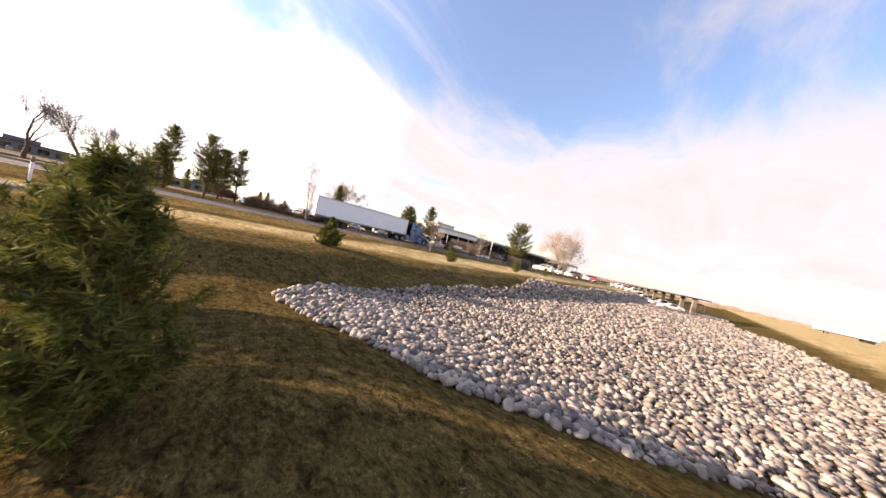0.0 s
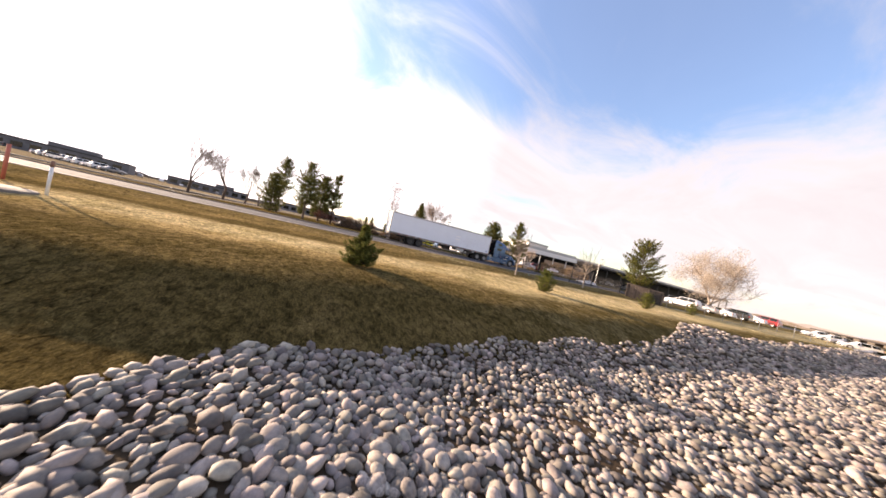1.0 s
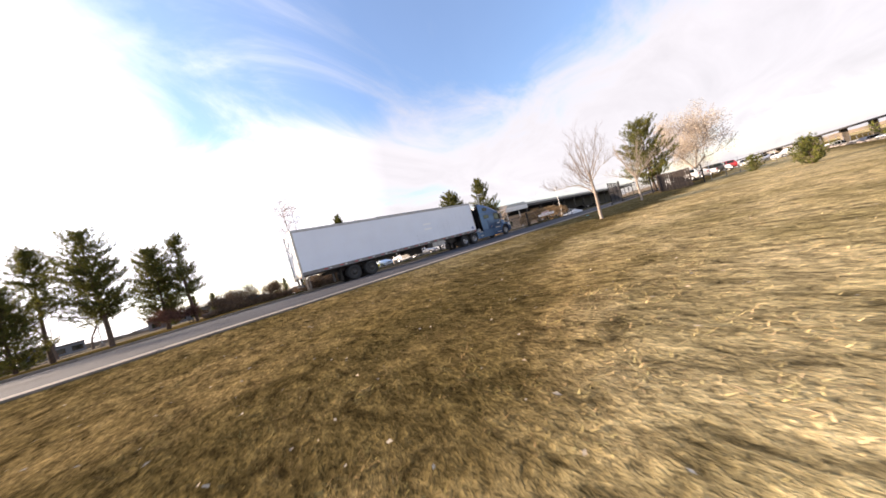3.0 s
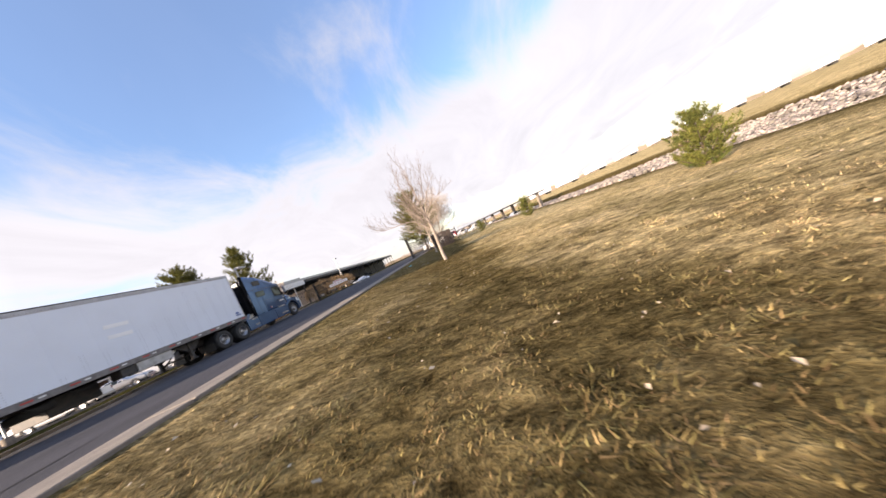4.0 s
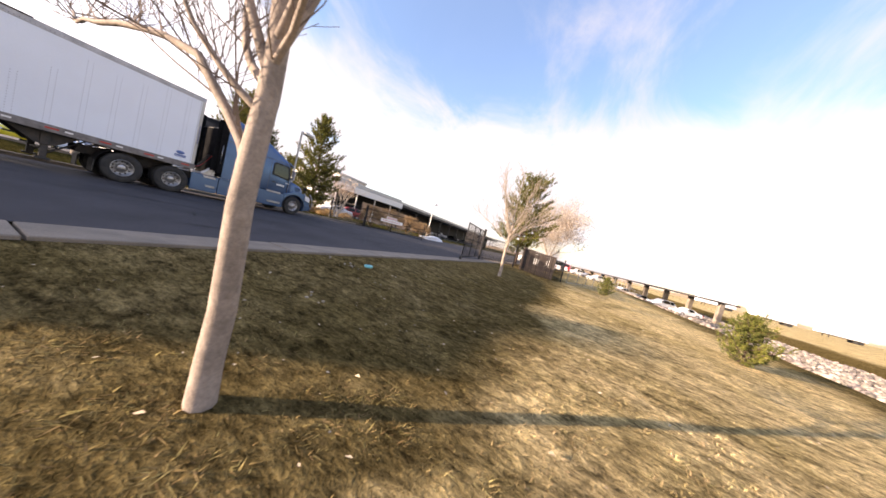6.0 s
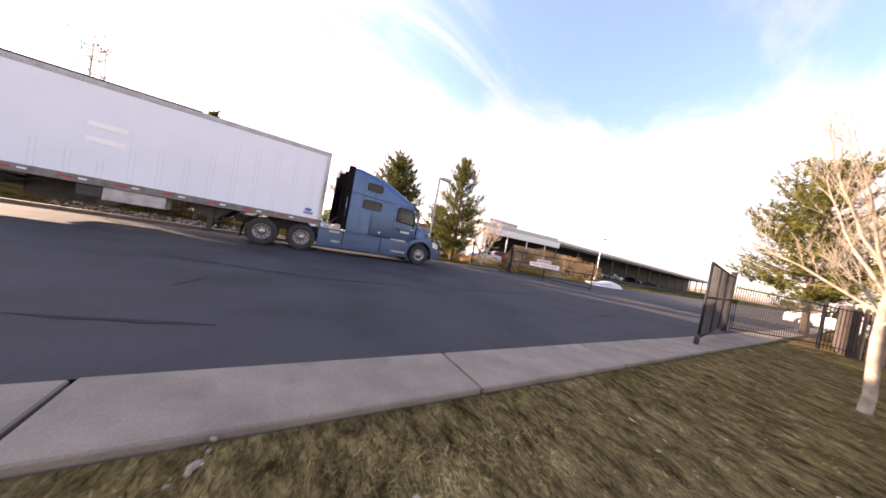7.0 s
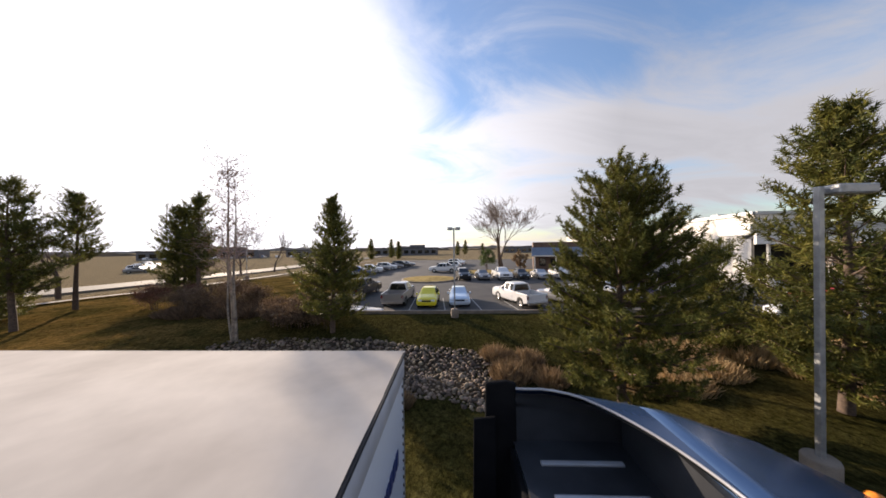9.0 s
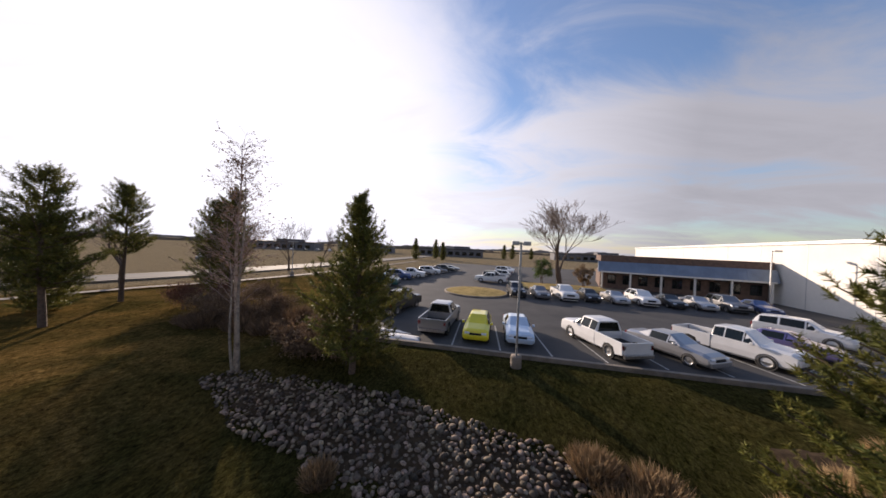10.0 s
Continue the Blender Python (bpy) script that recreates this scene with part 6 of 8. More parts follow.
# brown brush between the birch and the conical pine
for k in range(16):
    rr = random.Random(80 + k)
    dry_clump("brush_clump", "clump of dark brown dead brush behind the birch", (rr.uniform(-6.5, 7.0), rr.uniform(19.2, 24.5)), rr.uniform(0.7, 1.3), rr.uniform(0.9, 1.7), 90 + k, blades=650, mat=SHRUB, group="brush", curl=0.8)
for k in range(9):
    rr = random.Random(180 + k)
    bare_tree("thicket_bush", "low brown leafless bush beside the pine", (4.4 + (k % 5) * 0.95 + rr.uniform(-0.4, 0.4), 18.0 + (k // 5) * 1.6 + rr.uniform(-0.4, 0.4)), rr.uniform(1.3, 2.0), 190 + k, trunk=0.02, stems=5, fork=0.3, depth=3, spread=0.65, twig=BARK, group="thicket", kids=(3, 4), leaves=5, leaf_mat=SHRUB, leaf_size=0.055, min_r=0.01, crown=rr.uniform(1.8, 2.4))
# rusty and brown bushes west of the birch
RUST = shade("rusty_twig", (0.22, 0.105, 0.075), 0.9, other=(0.12, 0.065, 0.045), scale=2, random_value=0.4, island=True, through_light=0.25)
for k, (x, y, h, w, mat) in enumerate(((-9.6, 22.4, 2.5, 2.6, RUST), (-8.0, 24.3, 2.2, 2.4, RUST), (-5.2, 21.0, 2.6, 2.8, SHRUB), (-2.4, 20.2, 2.9, 3.0, SHRUB), (0.2, 21.6, 2.4, 2.6, SHRUB), (-4.0, 24.0, 3.0, 3.0, SHRUB))):
    bare_tree("thicket_bush", "rusty brown bush with a few dead leaves" if mat is RUST else "brown leafless bush with fine dense twigs", (x, y), h, 230 + k, trunk=0.025, stems=6, fork=0.28, depth=4, spread=0.6, twig=mat, group="thicket", kids=(3, 4), leaves=2, leaf_mat=mat, leaf_size=0.05, min_r=0.009, crown=w)
# dry ornamental grass and shrubs
for k, (x, y, r, h) in enumerate(((19.3, 12.6, 0.9, 1.1), (20.3, 13.8, 0.8, 1.0), (18.8, 14.3, 0.7, 0.9), (20.9, 12.1, 0.7, 0.9), (24.5, 12.5, 0.9, 1.0), (26.0, 12.0, 0.9, 1.0), (27.6, 12.6, 0.9, 0.9), (29.2, 12.0, 0.9, 1.0), (25.4, 14.2, 0.8, 0.9), (27.0, 14.4, 0.9, 1.0), (29.0, 13.8, 0.8, 0.9), (30.8, 13.0, 0.9, 1.0), (23.6, 13.4, 0.7, 0.8), (31.2, 14.8, 0.8, 0.9), (28.0, 15.6, 0.8, 0.9), (14.6, 10.2, 0.35, 0.7), (10.6, 12.1, 0.4, 0.8), (25.2, 10.4, 0.9, 0.9), (26.9, 10.9, 0.9, 0.8), (30.2, 10.6, 0.9, 0.9), (31.6, 11.6, 0.9, 1.0), (30.6, 8.9, 0.8, 0.7), (24.0, 10.9, 0.8, 0.8), (35.6, 11.2, 0.9, 0.9), (34.6, 12.6, 0.9, 1.0))):
    dry_clump("dry_grass_clump", "clump of tawny dry ornamental grass", (x, y), r, h, 130 + k, mat=HEDGE if x < 21.5 else TAWNY)


def dry_ball(name, label, at, radius, height, seed, twigs=5200, group="dry shrubs"):
    """A rounded shrub of fine dry twigs, densest towards its skin."""
    rnd = random.Random(seed)
    v, f = [], []
    for _ in range(twigs):
        d = Vector((rnd.gauss(0, 1), rnd.gauss(0, 1), abs(rnd.gauss(0, 1)) - 0.25)).normalized()
        lump = 1 + 0.22 * noise.noise(d * 2.4 + Vector((seed, 0, 0)))
        q = rnd.uniform(0.55, 1.0) ** 0.6 * lump
        p = Vector((d.x * radius * q, d.y * radius * q, max(0.02, height * 0.42 + d.z * height * 0.58 * q)))
        w = (d + Vector((rnd.gauss(0, 0.5), rnd.gauss(0, 0.5), rnd.gauss(0.2, 0.5)))).normalized() * rnd.uniform(0.1, 0.24)
        s = w.cross(Vector((rnd.gauss(0, 1), rnd.gauss(0, 1), rnd.gauss(0, 1)))).normalized() * 0.016
        n = len(v)
        v.extend((tuple(p - s), tuple(p + s), tuple(p + w)))
        f.append((n, n + 1, n + 2))
    for k in range(14):
        a = rnd.uniform(0, math.tau)
        tube(v, f, [Vector((0.1 * math.cos(a), 0.1 * math.sin(a), 0)), Vector((0.5 * radius * math.cos(a), 0.5 * radius * math.sin(a), height * rnd.uniform(0.4, 0.7)))], [0.03, 0.01], 4)
    ob = from_arrays(name, v, f, HEDGE)
    ob.location = (at[0], at[1], land(at[0], at[1]) - 0.02)
    return tagged(ob, label, "shrub", group)


for k, (x, y, r, h) in enumerate(((33.4, 5.0, 1.3, 2.2), (37.6, 5.7, 1.8, 2.6), (42.0, 5.8, 1.7, 2.5), (46.4, 6.2, 1.5, 2.2))):
    dry_ball("dry_hedge_bush", "rounded tawny dry shrub behind the gate", (x, y), r, h, 150 + k)


# ---- parked cars ----
def car_paint(name, base, metal=0.2):
    return shade(name, base, 0.3, metal, other=[c * 0.93 for c in base], scale=1.5, coat=0.7)


PAINT = {
    "white": car_paint("car_white", (0.72, 0.72, 0.72), 0.0), "silver": car_paint("car_silver", (0.42, 0.42, 0.43), 0.6), "grey": car_paint("car_grey", (0.2, 0.2, 0.21), 0.5),
    "black": car_paint("car_black", (0.02, 0.02, 0.022)), "yellow": car_paint("car_yellow", (0.80, 0.68, 0.02), 0.0), "ice": car_paint("car_ice", (0.55, 0.66, 0.78), 0.2),
    "blue": car_paint("car_blue", (0.04, 0.08, 0.22)), "red": car_paint("car_red", (0.30, 0.025, 0.03)), "teal": car_paint("car_teal", (0.02, 0.12, 0.12)), "violet": car_paint("car_violet", (0.14, 0.12, 0.28), 0.4),
}
# per kind: half width, wheel radius, axle places, and stations of x, roof or bonnet height, half width at the top, belt height
CAR_KINDS = {
    "saloon": (0.89, 0.33, (-1.4, 1.4), [(-2.36, 0.72, 0.74, 0.66), (-2.28, 0.98, 0.72, 0.86), (-1.55, 1.05, 0.72, 0.93), (-0.85, 1.40, 0.60, 0.94), (0.25, 1.44, 0.60, 0.93), (1.0, 1.03, 0.70, 0.93), (1.95, 0.90, 0.72, 0.80), (2.26, 0.80, 0.70, 0.70), (2.36, 0.58, 0.66, 0.5)], (2, 3, 4, 5)),
    "hatch": (0.85, 0.31, (-1.25, 1.3), [(-2.0, 0.85, 0.70, 0.75), (-1.92, 1.05, 0.68, 0.95), (-1.45, 1.42, 0.58, 0.97), (-0.7, 1.50, 0.58, 0.97), (0.25, 1.50, 0.58, 0.96), (1.0, 1.06, 0.68, 0.96), (1.75, 0.90, 0.66, 0.8), (1.95, 0.80, 0.64, 0.7), (2.02, 0.58, 0.6, 0.5)], (1, 2, 4, 5)),
    "suv": (0.96, 0.38, (-1.45, 1.45), [(-2.4, 0.95, 0.8, 0.85), (-2.34, 1.2, 0.78, 1.1), (-2.05, 1.68, 0.66, 1.12), (-1.0, 1.78, 0.68, 1.12), (0.3, 1.76, 0.68, 1.1), (1.05, 1.2, 0.78, 1.1), (2.15, 1.10, 0.78, 1.0), (2.38, 1.0, 0.76, 0.9), (2.46, 0.72, 0.7, 0.62)], (1, 2, 4, 5)),
    "pickup": (0.99, 0.39, (-1.85, 1.75), [(-0.72, 1.2, 0.86, 1.16), (-0.66, 1.80, 0.70, 1.18), (-0.1, 1.86, 0.70, 1.18), (0.75, 1.82, 0.70, 1.16), (1.45, 1.24, 0.84, 1.16), (2.6, 1.16, 0.86, 1.06), (2.84, 1.07, 0.84, 0.97), (2.92, 0.76, 0.8, 0.66)], (0, 1, 3, 4)),
}


def car_ring(x, top, half_top, belt, hw, low=0.26):
    pts = [(hw * 0.86, low), (hw * 0.98, low + 0.12), (hw, (low + belt) / 2), (hw * 0.96, belt), (half_top, top - 0.05), (half_top - 0.12, top)]
    return [(x, y, z) for y, z in pts] + [(x, -y, z) for y, z in pts[::-1]]


def build_car(kind, colour, label, at, heading, group="parked cars"):
    hw, r, axles, st, (rear_w, roof0, roof1, front_w) = CAR_KINDS[kind]
    car = thing({"pickup": "pickup_truck", "suv": "sport_utility_car", "hatch": "hatchback_car", "saloon": "saloon_car"}[kind], label, "car", (at[0], at[1], at[2]), heading, group)
    bm = bmesh.new()
    rings = [car_ring(x, t, ht, b, hw * (0.93 if k in (0, len(st) - 1) else 1)) for k, (x, t, ht, b) in enumerate(st)]
    loft(bm, rings, smooth=False)
    # rounded pressings
    bmesh.ops.bevel(bm, geom=bm.edges[:], offset=0.045, segments=2, profile=0.5, affect="EDGES", clamp_overlap=True)
    for face in bm.faces:
        face.smooth = face.calc_area() < 0.05
    part("body", bm, PAINT[colour], car)

    def pane(name, corners, off):
        bm_ = bmesh.new()
        c = sum((Vector(p) for p in corners), Vector()) / 4
        n = (Vector(corners[1]) - Vector(corners[0])).cross(Vector(corners[2]) - Vector(corners[0])).normalized()
        if n.dot(off) < 0:
            n = -n
        a = [bm_.verts.new(c + (Vector(p) - c) * 0.9 + n * 0.006) for p in corners]
        b = [bm_.verts.new(c + (Vector(p) - c) * 0.9 - n * 0.006) for p in corners]
        bm_.faces.new(a)
        for k in range(4):
            bm_.faces.new((a[k], a[(k + 1) % 4], b[(k + 1) % 4], b[k]))
        part(name, bm_, GLASS, car)

    def at_ring(k, i):
        return rings[k][i]

    for i, j, name, off in ((roof1, front_w, "windscreen", Vector((1, 0, 1))), (roof0, rear_w, "rear_window", Vector((-1, 0, 1)))):
        pane(name, [at_ring(i, 4), at_ring(i, 7), at_ring(j, 7), at_ring(j, 4)], off)
    mids = (roof0 + roof1) / 2
    for side, (b_, t_) in ((1, (3, 4)), (-1, (8, 7))):
        for i, j in ((roof0, roof0 + 1), (roof0 + 1, roof1)) if roof1 - roof0 > 1 else ((roof0, roof1),):
            pane("side_window", [at_ring(i, b_), at_ring(j, b_), at_ring(j, t_), at_ring(i, t_)], Vector((0, side, 0.2)))
        pane("quarter_window", [at_ring(roof1, b_), Vector(at_ring(front_w, b_)).lerp(Vector(at_ring(roof1, b_)), 0.25), Vector(at_ring(front_w, t_)).lerp(Vector(at_ring(roof1, t_)), 0.8), at_ring(roof1, t_)], Vector((0, side, 0.2)))
    for x in axles:
        for s in (1, -1):
            bm = bmesh.new()
            m = Matrix.Translation((x, s * (hw + 0.004), r)) @ Matrix.Rotation(radians(-90 * s), 4, "X")
            lathe(bm, [(r * 0.62, -0.2), (r, -0.2), (r, -0.03), (r * 0.94, 0.0), (r * 0.66, 0.0), (r * 0.62, -0.04)], 20, m)
            lathe(bm, [(r * 1.16, -0.1), (r * 1.16, 0.003), (r * 1.02, 0.003), (r * 1.02, -0.1)], 20, m)
            w = part("wheel", bm, RUBBER, car)
            bm = bmesh.new()
            lathe(bm, [(r * 0.64, -0.02), (r * 0.5, -0.05), (r * 0.2, -0.03), (0.0, -0.02)], 14, m)
            part("rim", bm, ALLOY, w)
    nose, tail = (st[-1][0], st[-2][1] - 0.03), st[0]
    for s in (1, -1):
        bm = bmesh.new()
        x, t = nose[0], nose[1]
        slab(bm, [(x - 0.3, t + 0.02), (x - 0.05, t - 0.03), (x + 0.005, t - 0.10), (x - 0.02, t - 0.18), (x - 0.3, t - 0.12)], s * hw * 0.62 - 0.16, s * hw * 0.62 + 0.16, bevel=0.01)
        part("headlight", bm, LAMP, car)
    bm = bmesh.new()
    box(bm, nose[0] - 0.06, nose[0] + 0.012, -hw * 0.45, hw * 0.45, nose[1] - 0.3, nose[1] - 0.08, 0.015)
    part("grille", bm, BLACK, car)
    for x, s in ((nose[0], 1), (tail[0] if kind != "pickup" else -2.92, -1)):
        bm = bmesh.new()
        box(bm, x - 0.08, x + 0.06, -hw * 0.93, hw * 0.93, 0.34, 0.56, 0.03)
        part("bumper", bm, PAINT[colour] if kind in ("saloon", "hatch") else BLACK if s > 0 else ALLOY, car)
    back = tail[0]
    if kind == "pickup":
        back = -2.86
        for y0, y1 in ((-hw, -hw + 0.09), (hw - 0.09, hw)):
            bm = bmesh.new()
            slab(bm, [(-2.86, 0.5), (-2.82, 1.18), (-0.72, 1.2), (-0.72, 0.4), (-1.35, 0.4), (-1.5, 0.75), (-1.85, 0.86), (-2.2, 0.75), (-2.35, 0.4)], y0, y1, bevel=0.015)
            part("bed_side", bm, PAINT[colour], car)
        bm = bmesh.new()
        box(bm, -2.88, -2.80, -hw + 0.03, hw - 0.03, 0.55, 1.18, 0.02)
        part("tailgate", bm, PAINT[colour], car)
        bm = bmesh.new()
        box(bm, -2.8, -0.7, -hw + 0.08, hw - 0.08, 0.5, 0.72)
        part("bed_floor", bm, BLACK, car)
    for s in (1, -1):
        bm = bmesh.new()
        z = 0.95 if kind in ("pickup", "suv") else 0.78
        box(bm, back - 0.02, back + 0.06, s * hw * 0.88 - 0.09, s * hw * 0.88 + 0.09, z - 0.16, z + 0.1, 0.01)
        part("tail_light", bm, TAIL, car)
        bm = bmesh.new()
        fx = st[front_w][0] - 0.25
        box(bm, fx - 0.09, fx + 0.09, s * (hw + 0.1) - 0.08, s * (hw + 0.1) + 0.08, st[front_w][3] - 0.0, st[front_w][3] + 0.16, 0.03)
        part("door_mirror", bm, PAINT[colour], car)
    return car


PROTO = {}


def park(kind, colour, words, x, y, towards, z=0.06, group="parked cars"):
    """Parks a car with its nose towards the given degrees (0: along +x)."""
    key = kind, colour
    if key not in PROTO:
        PROTO[key] = build_car(kind, colour, words, (x, y, z), radians(towards), group)
        return PROTO[key]
    c = copy_thing(PROTO[key], pose(x, y, z, 0, 0, towards))
    return tagged(c, words, "", group)


park("pickup", "silver", "silver pickup with its tailgate to the swale", 11.5, 25.3, 88)
park("hatch", "yellow", "bright yellow small car parked nose out", 14.4, 24.0, -91)
park("saloon", "ice", "ice-white saloon parked nose out beside the yellow car", 17.1, 24.6, -89)
park("pickup", "white", "white pickup with its tailgate to the kerb", 22.4, 24.4, 110)
park("saloon", "silver", "silver saloon parked nose out", 26.3, 24.0, -62)
park("pickup", "white", "white pickup with a chrome front beside a silver saloon", 30.4, 25.3, -58)
park("saloon", "violet", "dark violet saloon parked nose out", 34.6, 27.2, -56)
park("suv", "white", "white car at the end of the row", 38.6, 30.6, -50)
park("pickup", "black", "dark pickup partly hidden behind the pine", 6.6, 29.0, 80)
park("pickup", "teal", "dark teal pickup at the head of the row along the thicket", -1.6, 42.4, 8)
row = [("suv", "black", "black"), ("saloon", "grey", "grey"), ("pickup", "white", "white"), ("hatch", "black", "dark"), ("saloon", "silver", "silver"), ("suv", "white", "white"), ("saloon", "black", "dark"), ("saloon", "silver", "pale silver"), ("suv", "grey", "dark grey"), ("saloon", "blue", "dark blue")]
for k, (kind, colour, word) in enumerate(row):
    park(kind, colour, f"{word} car in the row before the brick building", 18.2 + k * 3.05, 42.6 + 0.06 * k, -84 - 1.2 * k, group="cars before the brick building")
row = [("pickup", "white", "white"), ("suv", "black", "black"), ("suv", "white", "white"), ("saloon", "silver", "silver"), ("saloon", "grey", "grey"), ("suv", "white", "white"), ("saloon", "silver", "silver")]
for k, (kind, colour, word) in enumerate(row):
    park(kind, colour, f"{word} car beyond the grass island", 14.6 + 0.6 * k, 55.0 + k * 4.4, -8 if k % 2 else 172, group="cars beyond the island")
row = [("saloon", "silver", "silver"), ("suv", "blue", "dark blue"), ("pickup", "white", "white"), ("saloon", "black", "black"), ("suv", "white", "white"), ("saloon", "grey", "grey"), ("suv", "black", "black"), ("saloon", "silver", "silver")]
for k, (kind, colour, word) in enumerate(row):
    park(kind, colour, f"{word} car in the row along the thicket", -2.7 + 0.9 * k, 46.6 + k * 4.0, 8, group="cars along the thicket")
for k in range(10):
    kind, colour = random.Random(k).choice((("saloon", "silver"), ("suv", "white"), ("suv", "black"), ("saloon", "grey"), ("pickup", "white")))
    park(kind, colour, f"{colour} car far across the side road", -60 - 3.4 * k, 62 + 3.2 * k, 45, group="cars across the side road")
for k, (x, y) in enumerate(((39.6, 17.4), (46.0, 21.4))):
    park(("saloon", "suv", "saloon")[k], ("white", "red", "white")[k], f"{('white', 'red', 'white')[k]} car behind the dry shrubs", x, y, 150, group="cars behind the shrubs")
park("pickup", "white", "white pickup in the shade of the loading canopy", 53.8, 29.9, 160)

# ---- lamp posts ----
def lamp_post(at, height, heads, label):
    post = thing("lamp_post", label, "lamp post", (*at, land(*at)), 0, "lamp posts")
    bm = bmesh.new()
    lathe(bm, [(0.28, 0.0), (0.28, 0.55), (0.26, 0.6), (0.0, 0.6)], 20)
    part("footing", bm, CONCRETE, post, "concrete footing")
    bm = bmesh.new()
    box(bm, -0.055, 0.055, -0.055, 0.055, 0.55, height, 0.01)
    part("pole", bm, STEEL, post, "grey square pole")
    for s in heads:
        bm = bmesh.new()
        box(bm, min(0, s * 0.25), max(0, s * 0.25), -0.03, 0.03, height - 0.12, height - 0.05, 0.005)
        box(bm, min(s * 0.18, s * 0.95), max(s * 0.18, s * 0.95), -0.2, 0.2, height - 0.17, height + 0.03, 0.03)
        head = part("lamp_head", bm, STEEL, post, "flat shoebox lamp head")
        bm = bmesh.new()
        box(bm, min(s * 0.26, s * 0.9), max(s * 0.26, s * 0.9), -0.16, 0.16, height - 0.176, height - 0.168)
        part("lens", bm, LAMP, head)
    return post


lamp_post((24.4, 6.0), 6.35, (1,), "grey lamp post with one shoebox head beside the pine")
lamp_post((16.7, 19.4), 6.5, (0.5, -0.5), "grey lamp post at the car park kerb")
lamp_post((50.0, 47.0), 7.5, (1,), "tall lamp post before the building")
lamp_post((60.0, 12.5), 7.0, (1,), "tall lamp post in the yard")
lamp_post((-20.0, 46.0), 6.0, (1, -1), "lamp post by the side road")

# ---- buildings ----
def warehouse():
    b = thing("warehouse", "large pale warehouse with a long white wall", "building", (0, 0, 0))
    bm = bmesh.new()
    t = bmesh.new()
    foot = [(53.0, 33.5), (62.0, 108.0), (118.0, 103.0), (62.0, 34.0)]
    lo = [t.verts.new((x, y, 0)) for x, y in foot]
    hi = [t.verts.new((x, y, 8.7)) for x, y in foot]
    for k in range(4):
        t.faces.new((lo[k], lo[(k + 1) % 4], hi[(k + 1) % 4], hi[k]))
    t.faces.new(hi)
    bmesh.ops.recalc_face_normals(t, faces=t.faces[:])
    add(bm, t)
    part("wall", bm, WALL_PALE, b, "pale precast walls")
    bm = bmesh.new()
    for k, (p, q) in enumerate(zip(foot, foot[1:] + foot[:1])):
        d = (Vector(q) - Vector(p)).to_3d()
        m = Matrix.Translation((*p, 0)) @ Matrix.Rotation(math.atan2(d.y, d.x), 4, "Z")
        box(bm, 0, d.length, -0.12, 0.25, 8.55, 8.95, 0.02, m)
    part("parapet", bm, STEEL, b, "grey metal parapet cap")
    p, q = Vector((53.0, 33.5)), Vector((62.0, 108.0))
    d = (q - p).normalized()
    for k in range(1, 10):
        c = p + d * 7.4 * k
        bm = bmesh.new()
        box(bm, -0.02, 0.02, -0.03, 0.02, 0, 8.55, 0, Matrix.Translation((c.x, c.y, 0)) @ Matrix.Rotation(math.atan2(d.y, d.x) + math.pi / 2, 4, "Z"))
        part("panel_joint", bm, STEEL, b)
    for k in range(3):
        bm = bmesh.new()
        box(bm, -0.8, 0.8, -0.6, 0.6, 0, 1.1, 0.05, Matrix.Translation((60 + k * 12, 45 + k * 14, 8.7)))
        part("roof_unit", bm, STEEL, b, "grey roof unit")
    return b


warehouse()


